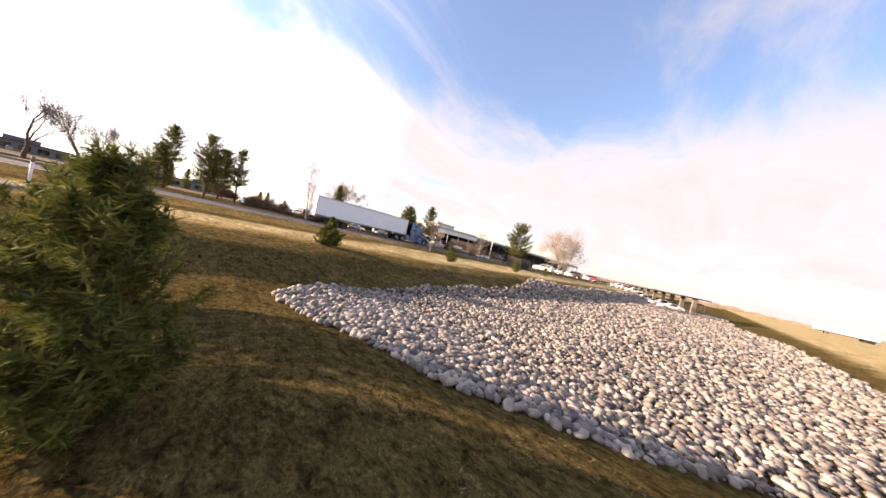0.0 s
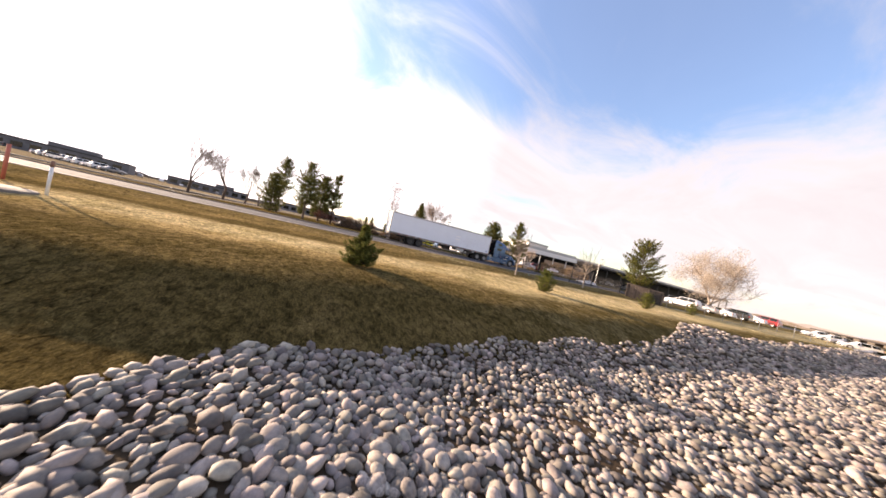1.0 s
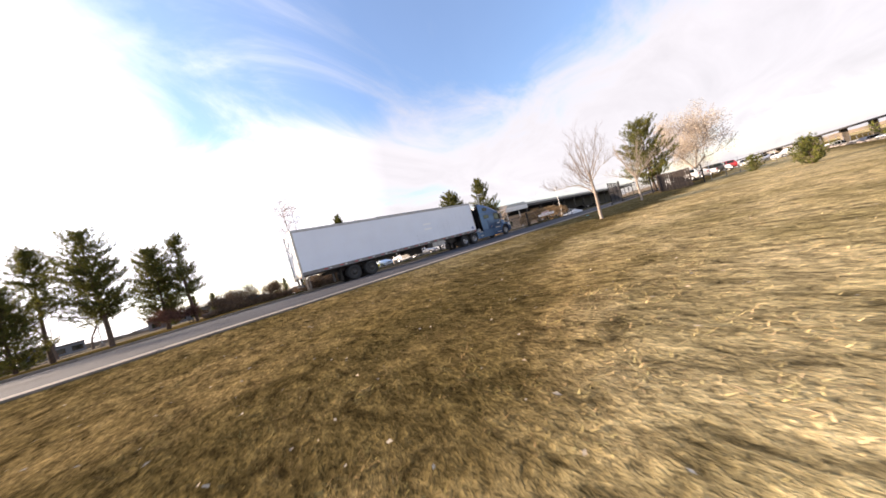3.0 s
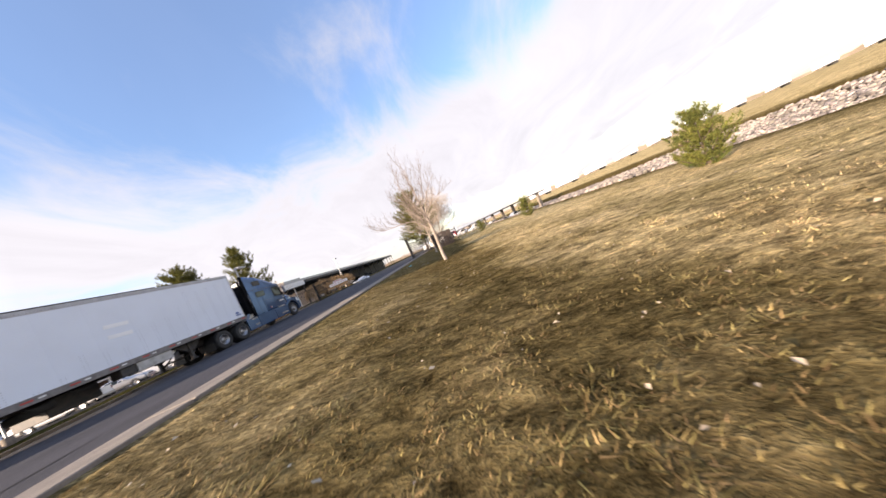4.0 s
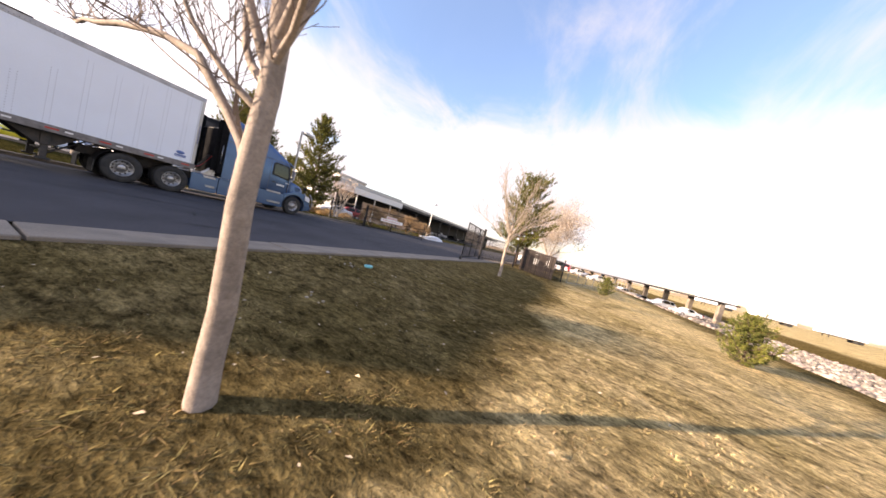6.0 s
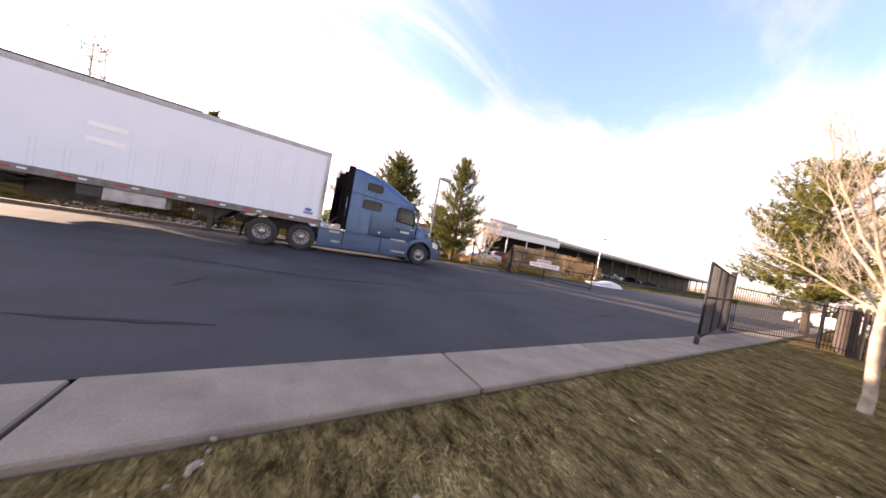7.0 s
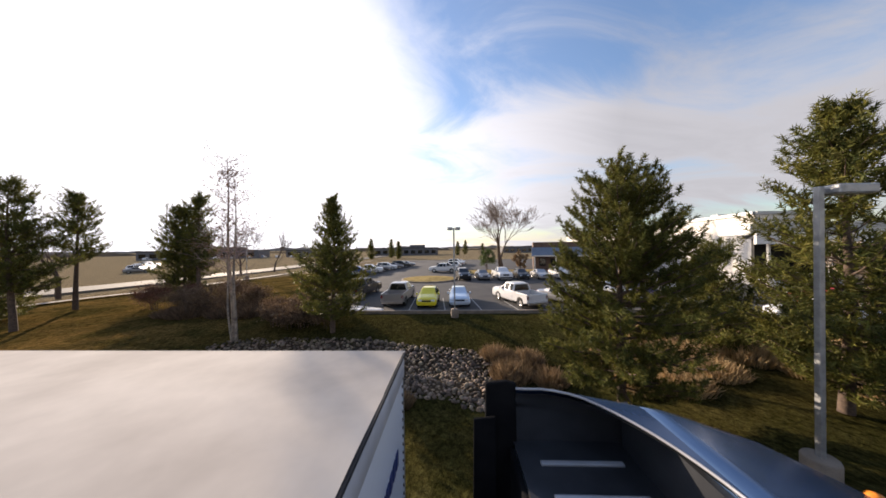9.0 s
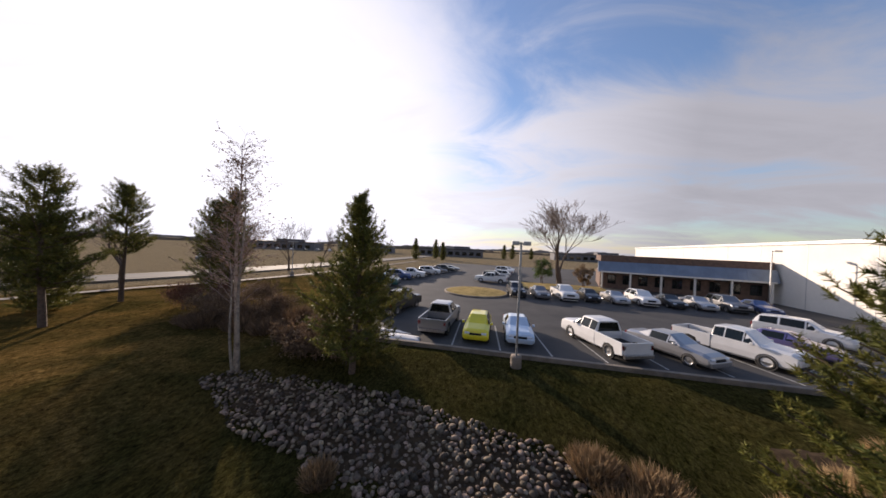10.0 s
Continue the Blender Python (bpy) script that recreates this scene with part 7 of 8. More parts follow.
def office():
    """Low brick wing with a blue metal mansard and a shaded arcade of windows."""
    b = thing("office_wing", "low brick office wing with a blue-grey metal mansard roof", "building", (34.0, 58.2, 0.0), radians(-15.5))
    long = 21.5
    bm = bmesh.new()
    box(bm, 0, long, 0.9, 14, 0, 3.0)
    part("wall", bm, BRICK, b, "brown brick wall")
    bm = bmesh.new()
    box(bm, -0.05, long + 0.05, -0.1, 14.05, 4.9, 6.0, 0.03)
    part("upper_wall", bm, BRICK, b, "brown parapet wall")
    bm = bmesh.new()
    slab(bm, [(-0.9, 3.2), (-0.9, 3.0), (0.9, 3.0), (0.9, 4.9), (-0.1, 4.9)], -0.4, long + 0.4, Matrix(((0, 1, 0, 0), (1, 0, 0, 0), (0, 0, 1, 0), (0, 0, 0, 1))))
    roof = part("mansard_roof", bm, METAL_ROOF, b, "blue-grey standing seam mansard")
    for k in range(44):
        bm = bmesh.new()
        x = -0.3 + k * 0.5
        bmesh.ops.create_cube(bm, size=1)
        bm.transform(Matrix.Translation((x, -0.5, 4.06)) @ Matrix.Rotation(math.atan2(0.8, 1.7), 4, "X").inverted() @ Matrix.Diagonal((0.04, 0.05, 1.86, 1)))
        part("seam", bm, METAL_ROOF, roof)
    bm = bmesh.new()
    box(bm, -0.1, long + 0.1, -0.95, -0.85, 2.95, 3.2, 0.01)
    part("fascia", bm, WALL_PALE, b, "pale fascia board")
    for k in range(9):
        x = 1.2 + k * 2.3
        bm = bmesh.new()
        box(bm, x, x + 1.3, 0.84, 0.95, 0.9, 2.5, 0.02)
        w = part("window", bm, BLACK, b, "dark framed window")
        bm = bmesh.new()
        box(bm, x + 0.06, x + 0.62, 0.83, 0.86, 0.96, 2.44)
        box(bm, x + 0.68, x + 1.24, 0.83, 0.86, 0.96, 2.44)
        part("pane", bm, GLASS, w)
    for k in range(6):
        bm = bmesh.new()
        box(bm, 0.1 + k * 4.2, 0.35 + k * 4.2, -0.8, -0.55, 0, 3.0, 0.02)
        part("post", bm, WALL_PALE, b, "pale arcade post")
    return b


office()


def loading_canopy():
    """Long low roof beside the yard: a white fascia towards the road, open and dark below."""
    b = thing("loading_canopy", "long low loading canopy with a white fascia and dark underside", "building", (0, 0, 0))
    a, k_, e = Vector((46.5, 27.5)), Vector((66.5, 25.0)), Vector((190.0, 30.0))
    for p, q, mat, name in ((a, k_, PALE, "white_fascia"), (k_, e, FRAME, "dark_fascia")):
        d = q - p
        bm = bmesh.new()
        box(bm, 0, d.length, -0.15, 0.15, 5.0 if mat is PALE else 5.5, 6.2 if mat is PALE else 6.1, 0.02, Matrix.Translation((*p, 0)) @ Matrix.Rotation(math.atan2(d.y, d.x), 4, "Z"))
        part(name, bm, mat, b)
    bm = bmesh.new()
    t = bmesh.new()
    foot = [a, k_, e, Vector((190, 38)), Vector((70, 33.2)), Vector((50.5, 33.0))]
    lo = [t.verts.new((p.x, p.y, 5.6)) for p in foot]
    hi = [t.verts.new((p.x, p.y, 5.95)) for p in foot]
    n = len(foot)
    for k in range(n):
        t.faces.new((lo[k], lo[(k + 1) % n], hi[(k + 1) % n], hi[k]))
    t.faces.new(hi)
    t.faces.new(lo[::-1])
    bmesh.ops.recalc_face_normals(t, faces=t.faces[:])
    add(bm, t)
    part("canopy_roof", bm, SLATE, b, "flat dark canopy roof")
    for p, q in ((a, k_), (k_, e)):
        d = q - p
        bm = bmesh.new()
        box(bm, 0.02, d.length - 0.02, 0.5, 4.5, 5.93, 7.1 if p is a else 6.75, 0.03, Matrix.Translation((*p, 0)) @ Matrix.Rotation(math.atan2(d.y, d.x), 4, "Z"))
        part("roof_step", bm, STEEL, b, "grey raised roof behind the fascia")
    # Dark columns: the shade under the roof is put into their colour.
    for k in range(15):
        p = k_.lerp(e, k / 14)
        bm = bmesh.new()
        box(bm, p.x - 0.15, p.x + 0.15, p.y + 0.4, p.y + 0.7, 0, 5.6, 0.02)
        part("column", bm, FRAME, b)
    for k in range(4):
        p = a.lerp(k_, (k + 0.3) / 4)
        bm = bmesh.new()
        box(bm, p.x - 0.1, p.x + 0.1, p.y + 0.3, p.y + 0.5, 0, 5.6, 0.02)
        part("column", bm, WALL_PALE, b, "pale column")
    # tan wall under the white fascia, with a dark opening
    d = k_ - a
    m = Matrix.Translation((*a, 0)) @ Matrix.Rotation(math.atan2(d.y, d.x), 4, "Z")
    bm = bmesh.new()
    for x0, x1, z0, z1 in ((9.5, 12.0, 0, 3.9), (12.0, 14.0, 0, 1.0), (12.0, 14.0, 2.4, 3.9), (14.0, 25.0, 0, 3.9)):
        box(bm, x0, x1, 1.6, 1.9, z0, z1, 0, m)
    part("front_wall", bm, TAN_WALL, b, "tan block wall under the canopy")
    bm = bmesh.new()
    box(bm, 12.0, 14.0, 1.72, 1.78, 1.0, 2.4, 0, m)
    part("wall_window", bm, GLASS, b, "dark window in the tan wall")
    # Black wall added behind, standing in for the darkness under the roof.
    bm = bmesh.new()
    d = Vector((190.0, 37.4)) - Vector((51.5, 32.3))
    box(bm, 0, d.length, -0.3, 0, 0, 5.6, 0, Matrix.Translation((51.5, 32.5, 0)) @ Matrix.Rotation(math.atan2(d.y, d.x), 4, "Z"))
    part("back_wall", bm, BLACK, b, "black wall added for the shade under the canopy")
    return b


loading_canopy()

# grass island, snow, bay lines
bm = bmesh.new()
lathe(bm, [(4.4, 0.0), (4.4, 0.16), (4.2, 0.17), (4.15, 0.16)], 40)
isl = tagged(new("island"), "round kerbed island of dry grass in the car park", "island", kind="structure")
isl.location = (12.8, 42.5, 0.06)
part("island_kerb", bm, CONCRETE, isl)
bm = bmesh.new()
lathe(bm, [(4.16, 0.15), (2.5, 0.26), (0.0, 0.3)], 40)
STRAW = shade("mown_straw", (0.46, 0.34, 0.15), 0.95, other=(0.28, 0.21, 0.09), scale=1.1, fine=0.3, fine_scale=30, spec=0.0)
part("island_grass", bm, STRAW, isl)
bm = bmesh.new()
strip(bm, [19.5, 24, 30, 34], [50.0, 53.0, 58.5], lambda x, y: 0.14)
tagged(link("verge", bm, STRAW), "strip of dry grass before the brick building", "verge", kind="structure")


def snow_patch(at, rx, ry, h, seed):
    rnd_ = random.Random(seed)
    t = bmesh.new()
    bmesh.ops.create_icosphere(t, subdivisions=3, radius=1)
    for v in t.verts:
        n = 1 + 0.45 * noise.noise(v.co * 1.6 + Vector((seed, 0, 0)))
        v.co = Vector((v.co.x * rx * n, v.co.y * ry * n, max(-0.02, v.co.z * h * n)))
    ob = link("snow_patch", t, SNOW, smooth=True)
    ob.location = at
    return tagged(ob, "patch of old snow melting on the asphalt", "snow", "snow patches")


snow_patch((9.2, 21.6, 0.08), 1.6, 0.5, 0.12, 1)
snow_patch((7.0, 22.7, 0.06), 2.4, 0.35, 0.12, 2)
snow_patch((3.6, 23.3, 0.06), 0.9, 0.5, 0.35, 5)
snow_patch((44.0, 2.6, 0.03), 3.0, 0.9, 0.5, 3)
snow_patch((28.0, 50.5, 0.1), 2.5, 0.5, 0.15, 4)
LINE = shade("faded_line", (0.42, 0.42, 0.4), 0.8, other=(0.2, 0.2, 0.2), scale=3)
lines = tagged(new("bay_lines"), "faded white parking bay lines", "road marking", kind="structure")
for k in range(10):
    bm = bmesh.new()
    box(bm, -0.05, 0.05, -2.6, 2.6, 0.0, 0.006)
    ob = part("line", bm, LINE, lines)
    ob.location = (12.9 + k * 2.85, 24.0, 0.062)
    ob.rotation_euler = (0, 0, radians(2 + 2.0 * k))


# ---- gates and fences ----
def picket_run(parent, a, b, z_of, height, gap=0.11, rails=(0.12, 0.95), thick=0.011, mat=None):
    """Rails and upright pickets from a to b, as parts."""
    a, b = Vector(a), Vector(b)
    d = b - a
    n = max(2, int(d.length / gap))
    bm = bmesh.new()
    box(bm, -thick, thick, -thick, thick, 0.06, height)
    me = bpy.data.meshes.new("picket")
    bm.to_mesh(me)
    bm.free()
    me.materials.append(mat or BLACK)
    for k in range(n + 1):
        p = a + d * k / n
        o = new("picket", me)
        o.parent = parent
        o.location = (p.x, p.y, z_of(p.x, p.y))
    for r in rails:
        bm = bmesh.new()
        rod(bm, (a.x, a.y, z_of(a.x, a.y) + r * height), (b.x, b.y, z_of(b.x, b.y) + r * height), 0.022, sides=6)
        part("rail", bm, mat or BLACK, parent)


def fence_post(parent, p, z, height, r=0.05, mat=None):
    bm = bmesh.new()
    box(bm, p[0] - r, p[0] + r, p[1] - r, p[1] + r, z, z + height, 0.01)
    box(bm, p[0] - r * 1.25, p[0] + r * 1.25, p[1] - r * 1.25, p[1] + r * 1.25, z + height, z + height + 0.03, 0.008)
    part("post", bm, mat or BLACK, parent)


def tube_frame(parent, a, b, z0, z1, uprights, mids, r=0.028):
    """A gate leaf of bent tube with fine mesh wires."""
    a, b = Vector(a), Vector(b)
    for z in [z0, z1] + list(mids):
        bm = bmesh.new()
        rod(bm, (a.x, a.y, z), (b.x, b.y, z), r)
        part("rail", bm, BLACK, parent)
    for k in range(uprights):
        p = a.lerp(b, k / (uprights - 1))
        bm = bmesh.new()
        rod(bm, (p.x, p.y, z0), (p.x, p.y, z1), r)
        part("upright", bm, BLACK, parent)
    # chain wires, one joined mesh
    v, f = [], []
    d = (b - a)
    up = Vector((0, 0, 1))
    n = int(d.length / 0.075)
    h = z1 - z0
    for k in range(-int(h / 0.075), n):
        for s in (1, -1):
            t0, t1 = k * 0.075, k * 0.075 + h
            if s < 0:
                t0, t1 = t1, t0
            c0, c1 = max(0, min(d.length, t0)), max(0, min(d.length, t1))
            if abs(c1 - c0) < 0.01:
                continue
            w0, w1 = abs(c0 - t0) / h, 1 - abs(c1 - t1) / h
            p = (a + d.normalized() * c0).to_3d() + up * (z0 + h * w0)
            q = (a + d.normalized() * c1).to_3d() + up * (z0 + h * w1)
            tube(v, f, [p, q], [0.0035, 0.0035], 3)
    m = from_arrays("mesh_wire", v, f, FRAME, parent)
    m["kind"] = "stuff"


gate = thing("swing_gate", "open dark tube-frame gate leaf on a wheel at the road edge", "gate", (0, 0, 0), 0, "gate leaves")
tube_frame(gate, (23.7, -9.85), (28.9, -9.2), 0.17, 2.0, 4, (1.15,))
bm = bmesh.new()
lathe(bm, [(0.03, -0.03), (0.11, -0.03), (0.12, 0), (0.11, 0.03), (0.03, 0.03)], 14, Matrix.Translation((23.55, -9.87, 0.12)) @ Matrix.Rotation(radians(90), 4, "X"))
part("gate_wheel", bm, RUBBER, gate, "small rubber gate wheel")
fence_post(gate, (28.95, -9.2), -0.05, 2.2, 0.07)

gate2 = thing("swing_gate", "half-open dark gate leaf carrying a white notice board", "gate", (0, 0, 0), 0, "gate leaves")
A2, B2 = Vector((30.4, 3.05)), Vector((32.7, -2.1))
for z in (0.15, 1.0, 1.75):
    bm = bmesh.new()
    rod(bm, (A2.x, A2.y, z), (B2.x, B2.y, z), 0.026)
    part("rail", bm, BLACK, gate2)
for w in (0.0, 0.45, 1.0):
    p = A2.lerp(B2, w)
    bm = bmesh.new()
    rod(bm, (p.x, p.y, 0.04), (p.x, p.y, 1.78), 0.03)
    part("upright", bm, BLACK, gate2)
dd = (B2 - A2)
bm = bmesh.new()
m2 = Matrix.Translation((*A2.lerp(B2, 0.44), 0)) @ Matrix.Rotation(math.atan2(dd.y, dd.x), 4, "Z")
box(bm, -1.05, 1.05, -0.05, -0.03, 0.92, 1.22, 0.004, m2)
part("notice_board", bm, PALE, gate2, "white board with a row of small illegible writing")
bm = bmesh.new()
box(bm, -0.55, 0.45, -0.05, -0.03, 1.24, 1.46, 0.004, m2)
part("small_board", bm, PALE, gate2)
bm = bmesh.new()
for k in range(5):
    box(bm, -0.45 + k * 0.18, -0.33 + k * 0.18, -0.055, -0.05, 1.30, 1.40, 0, m2)
for k in range(9):
    box(bm, -0.9 + k * 0.2, -0.76 + k * 0.2, -0.055, -0.05, 1.05, 1.10, 0, m2)
part("board_writing", bm, RED, gate2, "red bars of illegible writing")
fence_post(gate2, (30.35, 3.15), -0.05, 2.1, 0.08)

fence = tagged(new("picket_fence"), "dark steel picket fence from the gate post", "fence")
fence2 = tagged(new("picket_fence"), "dark steel picket fence beside the enclosure", "fence")
flat_z = lambda x, y: land(x, y)
picket_run(fence, (30.25, 3.3), (28.8, 5.9), flat_z, 1.8)
fence_post(fence, (28.75, 6.0), 0.0, 1.95)
picket_run(fence2, (29.1, -9.3), (33.0, -10.9), flat_z, 1.8)
picket_run(fence2, (33.0, -10.9), (36.3, -14.6), flat_z, 1.8)
fence_post(fence2, (33.0, -10.95), land(33, -11) - 0.02, 1.95)
fence_post(fence2, (36.4, -14.7), land(36.4, -14.7) - 0.02, 1.95)
long_fence = tagged(new("chain_fence"), "long grey wire fence running off across the plain", "fence")
for k in range(26):
    x, y = 37 + k * 3.0, -15.2 - k * 0.95
    bm = bmesh.new()
    rod(bm, (x, y, land(x, y) - 0.05), (x, y, land(x, y) + 1.85), 0.028, sides=6)
    part("post", bm, STEEL, long_fence)
for z in (0.08, 1.8):
    bm = bmesh.new()
    for k in range(25):
        x, y = 37 + k * 3.0, -15.2 - k * 0.95
        rod(bm, (x, y, land(x, y) + z), (x + 3, y - 0.95, land(x + 3, y - 0.95) + z), 0.018, sides=5, caps=False)
    part("rail", bm, STEEL, long_fence)

# slatted enclosure under the pine
SLAT = shade("dark_slat", (0.075, 0.055, 0.045), 0.8, other=(0.045, 0.035, 0.03), scale=3, random_value=0.25)
enc = thing("slatted_enclosure", "dark brown slatted enclosure under the pine", "enclosure", (0, 0, 0))
bm = bmesh.new()
box(bm, -0.06, 0.06, -0.015, 0.015, 0.02, 1.95, 0.004)
me = bpy.data.meshes.new("slat")
bm.to_mesh(me)
bm.free()
me.materials.append(SLAT)
corners = [(33.6, -11.4), (34.6, -14.0), (39.6, -13.4), (39.0, -11.0)]
for p, q in zip(corners, corners[1:] + corners[:1]):
    p, q = Vector(p), Vector(q)
    d = q - p
    n = int(d.length / 0.17)
    for k in range(n):
        c = p + d * (k + 0.5) / n
        o = new("slat", me)
        o.parent = enc
        o.location = (c.x, c.y, land(c.x, c.y))
        o.rotation_euler = (0, 0, math.atan2(d.y, d.x))
    for z in (0.4, 1.6):
        bm = bmesh.new()
        m = Matrix.Translation((p.x, p.y, land(p.x, p.y))) @ Matrix.Rotation(math.atan2(d.y, d.x), 4, "Z")
        box(bm, 0, d.length, 0.02, 0.06, z, z + 0.09, 0, m)
        part("rail", bm, SLAT, enc)

# open-sided car shelter far across the basin
def shelter():
    s = thing("car_shelter", "long flat-roofed open car shelter far across the basin", "shelter", (0, 0, 0))
    a, b = Vector((68.0, -38.0)), Vector((112.0, -15.0))
    d = b - a
    m = Matrix.Translation((*a, land(*a))) @ Matrix.Rotation(math.atan2(d.y, d.x), 4, "Z")
    bm = bmesh.new()
    box(bm, -0.5, d.length + 0.5, -2.6, 2.6, 3.6, 3.85, 0.02, m)
    part("roof", bm, FRAME, s, "dark flat roof")
    for k in range(11):
        x = k * d.length / 10
        bm = bmesh.new()
        box(bm, x - 0.25, x + 0.25, -0.4, 0.4, 0, 3.6, 0.02, m)
        part("pier", bm, CONCRETE, s, "buff pier")
    return s


shelter()
for k in range(9):
    p = Vector((68.0, -38.0)).lerp(Vector((112.0, -15.0)), (k + 0.5) / 10)
    colour = ("white", "white", "silver", "white", "grey", "white", "silver", "white", "white")[k]
    park(("saloon", "suv", "saloon", "pickup", "saloon", "suv", "saloon", "suv", "pickup")[k], colour, f"{colour} car parked under the far shelter", p.x - 1.5, p.y + 2.6, 120, land(p.x, p.y), "cars under the shelter")
for k in range(6):
    colour = ("white", "silver", "white", "black", "white", "red")[k]
    park(("suv", "saloon", "saloon", "suv", "saloon", "pickup")[k % 6] if (("suv", "saloon", "saloon", "suv", "saloon", "pickup")[k % 6], colour) in PROTO else "suv" if ("suv", colour) in PROTO else "saloon", colour, f"{colour} car parked in the yard beyond the enclosure", 52 + 5.0 * k, -10.5 - 0.6 * k, 90, land(52 + 5 * k, -10.5), "cars in the yard")
for k, x in enumerate((62, 70, 84, 95, 110, 125)):
    park(("suv", "saloon", "suv", "pickup", "suv", "saloon")[k], ("black", "silver", "white", "white", "black", "grey")[k], "car parked under the loading canopy", x + 8, 28.2 + 0.03 * x, -90, 0.06, "cars under the canopy")


# white box trailers standing far off
def far_trailer(at, heading):
    tr = thing("box_trailer", "white box trailer standing far off on the plain", "trailer", at, heading, "far trailers")
    bm = bmesh.new()
    box(bm, -7.5, 7.5, -1.3, 1.3, 1.15, 4.0, 0.04)
    part("box", bm, WHITE, tr)
    bm = bmesh.new()
    box(bm, -7.4, 7.4, -0.6, 0.6, 0.85, 1.15)
    part("frame", bm, FRAME, tr)
    for x in (-6.0, -4.7):
        bm = bmesh.new()
        rod(bm, (x, -1.25, 0.5), (x, 1.25, 0.5), 0.5, sides=14)
        part("wheel_set", bm, RUBBER, tr)
    for y in (-0.8, 0.8):
        bm = bmesh.new()
        box(bm, 4.6, 4.8, y - 0.08, y + 0.08, 0.0, 1.0)
        part("landing_leg", bm, FRAME, tr)
    return tr


first = None
for k in range(15):
    x, y = 165 - 5.2 * k, -75 - 14.8 * k
    h = radians(109 + random.Random(k).uniform(-3, 3))
    if first is None:
        first = far_trailer((x, y, land(x, y)), h)
    else:
        copy_thing(first, Matrix.Translation((x, y, land(x, y))) @ Matrix.Rotation(h, 4, "Z"))

# ---- west: markers, low building ----
post = thing("marker_post", "white plastic marker post with a dark cap on the lawn", "post", (-18.4, -20.0, land(-18.4, -20)))
bm = bmesh.new()
rod(bm, (0, 0, 0), (0, 0, 1.15), 0.05, sides=10)
part("shaft", bm, PALE, post)
bm = bmesh.new()
rod(bm, (0, 0, 1.15), (0, 0, 1.4), 0.055, sides=10)
part("cap", bm, shade("cap_brown", (0.2, 0.11, 0.08), 0.7, scale=5), post)
post = thing("marker_post", "faded red marker post on the lawn", "post", (-21.4, -17.4, land(-21.4, -17.4)))
bm = bmesh.new()
rod(bm, (0, 0, 0), (0, 0, 1.6), 0.06, sides=10)
part("shaft", bm, shade("red_post", (0.5, 0.14, 0.09), 0.6, other=(0.4, 0.12, 0.08), scale=5), post)
bm = bmesh.new()
lathe(bm, [(1.3, 0.0), (1.3, 0.1), (1.26, 0.12), (0.0, 0.12)], 28)
pad = link("concrete_pad", bm, CONCRETE)
pad.location = (-19.6, -20.8, land(-19.6, -20.8) - 0.03)
tagged(pad, "round concrete pad let into the lawn", "pad")


def low_building(at, heading, long, deep, high, label):
    b = thing("low_building", label, "building", (*at, 0), heading, "far buildings")
    bm = bmesh.new()
    box(bm, 0, long, 0, deep, 0, high, 0.05)
    part("wall", bm, SLATE, b)
    bm = bmesh.new()
    box(bm, -0.2, long + 0.2, -0.2, deep + 0.2, high, high + 0.6, 0.03)
    part("roof_edge", bm, FRAME, b)
    bm = bmesh.new()
    box(bm, long * 0.55, long * 0.8, deep * 0.3, deep * 0.8, high + 0.6, high + 2.6, 0.05)
    part("roof_house", bm, SLATE, b)
    n = int(long / 5)
    for k in range(n):
        bm = bmesh.new()
        box(bm, 1.2 + k * 5, 4.4 + k * 5, -0.03, 0.05, 1.2, min(high - 1.0, 3.6))
        part("window", bm, GLASS, b)
    return b


low_building((-170, 150), radians(20), 62, 24, 5.0, "long dark low building across the far road")
low_building((-100, 182), radians(16), 40, 20, 4.5, "dark low building beside the far road")
low_building((-40, 190), radians(8), 46, 18, 5.0, "low brown building beyond the car park")
low_building((60, 230), radians(0), 60, 18, 5.0, "low brown building on the horizon")
for k in range(12):
    colour = ("white", "silver", "black", "grey")[k % 4]
    park("suv" if ("suv", colour) in PROTO else "saloon", colour, f"{colour} car parked before the dark low building", -156 + 7.5 * k, 144 + 2.9 * k, 110, 0.05, "cars before the low building")
# side road to the west of the car park
bm = bmesh.new()
mid = [(-52, -2), (-43, 14), (-37, 26), (-33.5, 40), (-31.5, 60), (-30, 120), (-30, 320)]
left, right = [], []
for k, p in enumerate(mid):
    d = (Vector(mid[min(k + 1, len(mid) - 1)]) - Vector(mid[max(k - 1, 0)])).normalized()
    s = Vector((d.y, -d.x)) * 4.0
    left.append(bm.verts.new((p[0] - s.x, p[1] - s.y, 0.10)))
    right.append(bm.verts.new((p[0] + s.x, p[1] + s.y, 0.10)))
for k in range(len(mid) - 1):
    bm.faces.new((left[k], right[k], right[k + 1], left[k + 1]))
tagged(link("side_road", bm, LOT), "grey side road west of the car park", "road", kind="structure")
bm = bmesh.new()
for k in range(len(mid) - 1):
    p, q = Vector(mid[k]), Vector(mid[k + 1])
    d = (q - p)
    box(bm, 0, d.length, -4.5, -4.0, 0, 0.2, 0.02, Matrix.Translation((*p, 0.02)) @ Matrix.Rotation(math.atan2(d.y, d.x), 4, "Z"))
tagged(link("side_kerb", bm, CONCRETE), "pale kerb of the side road", "kerb", kind="structure")

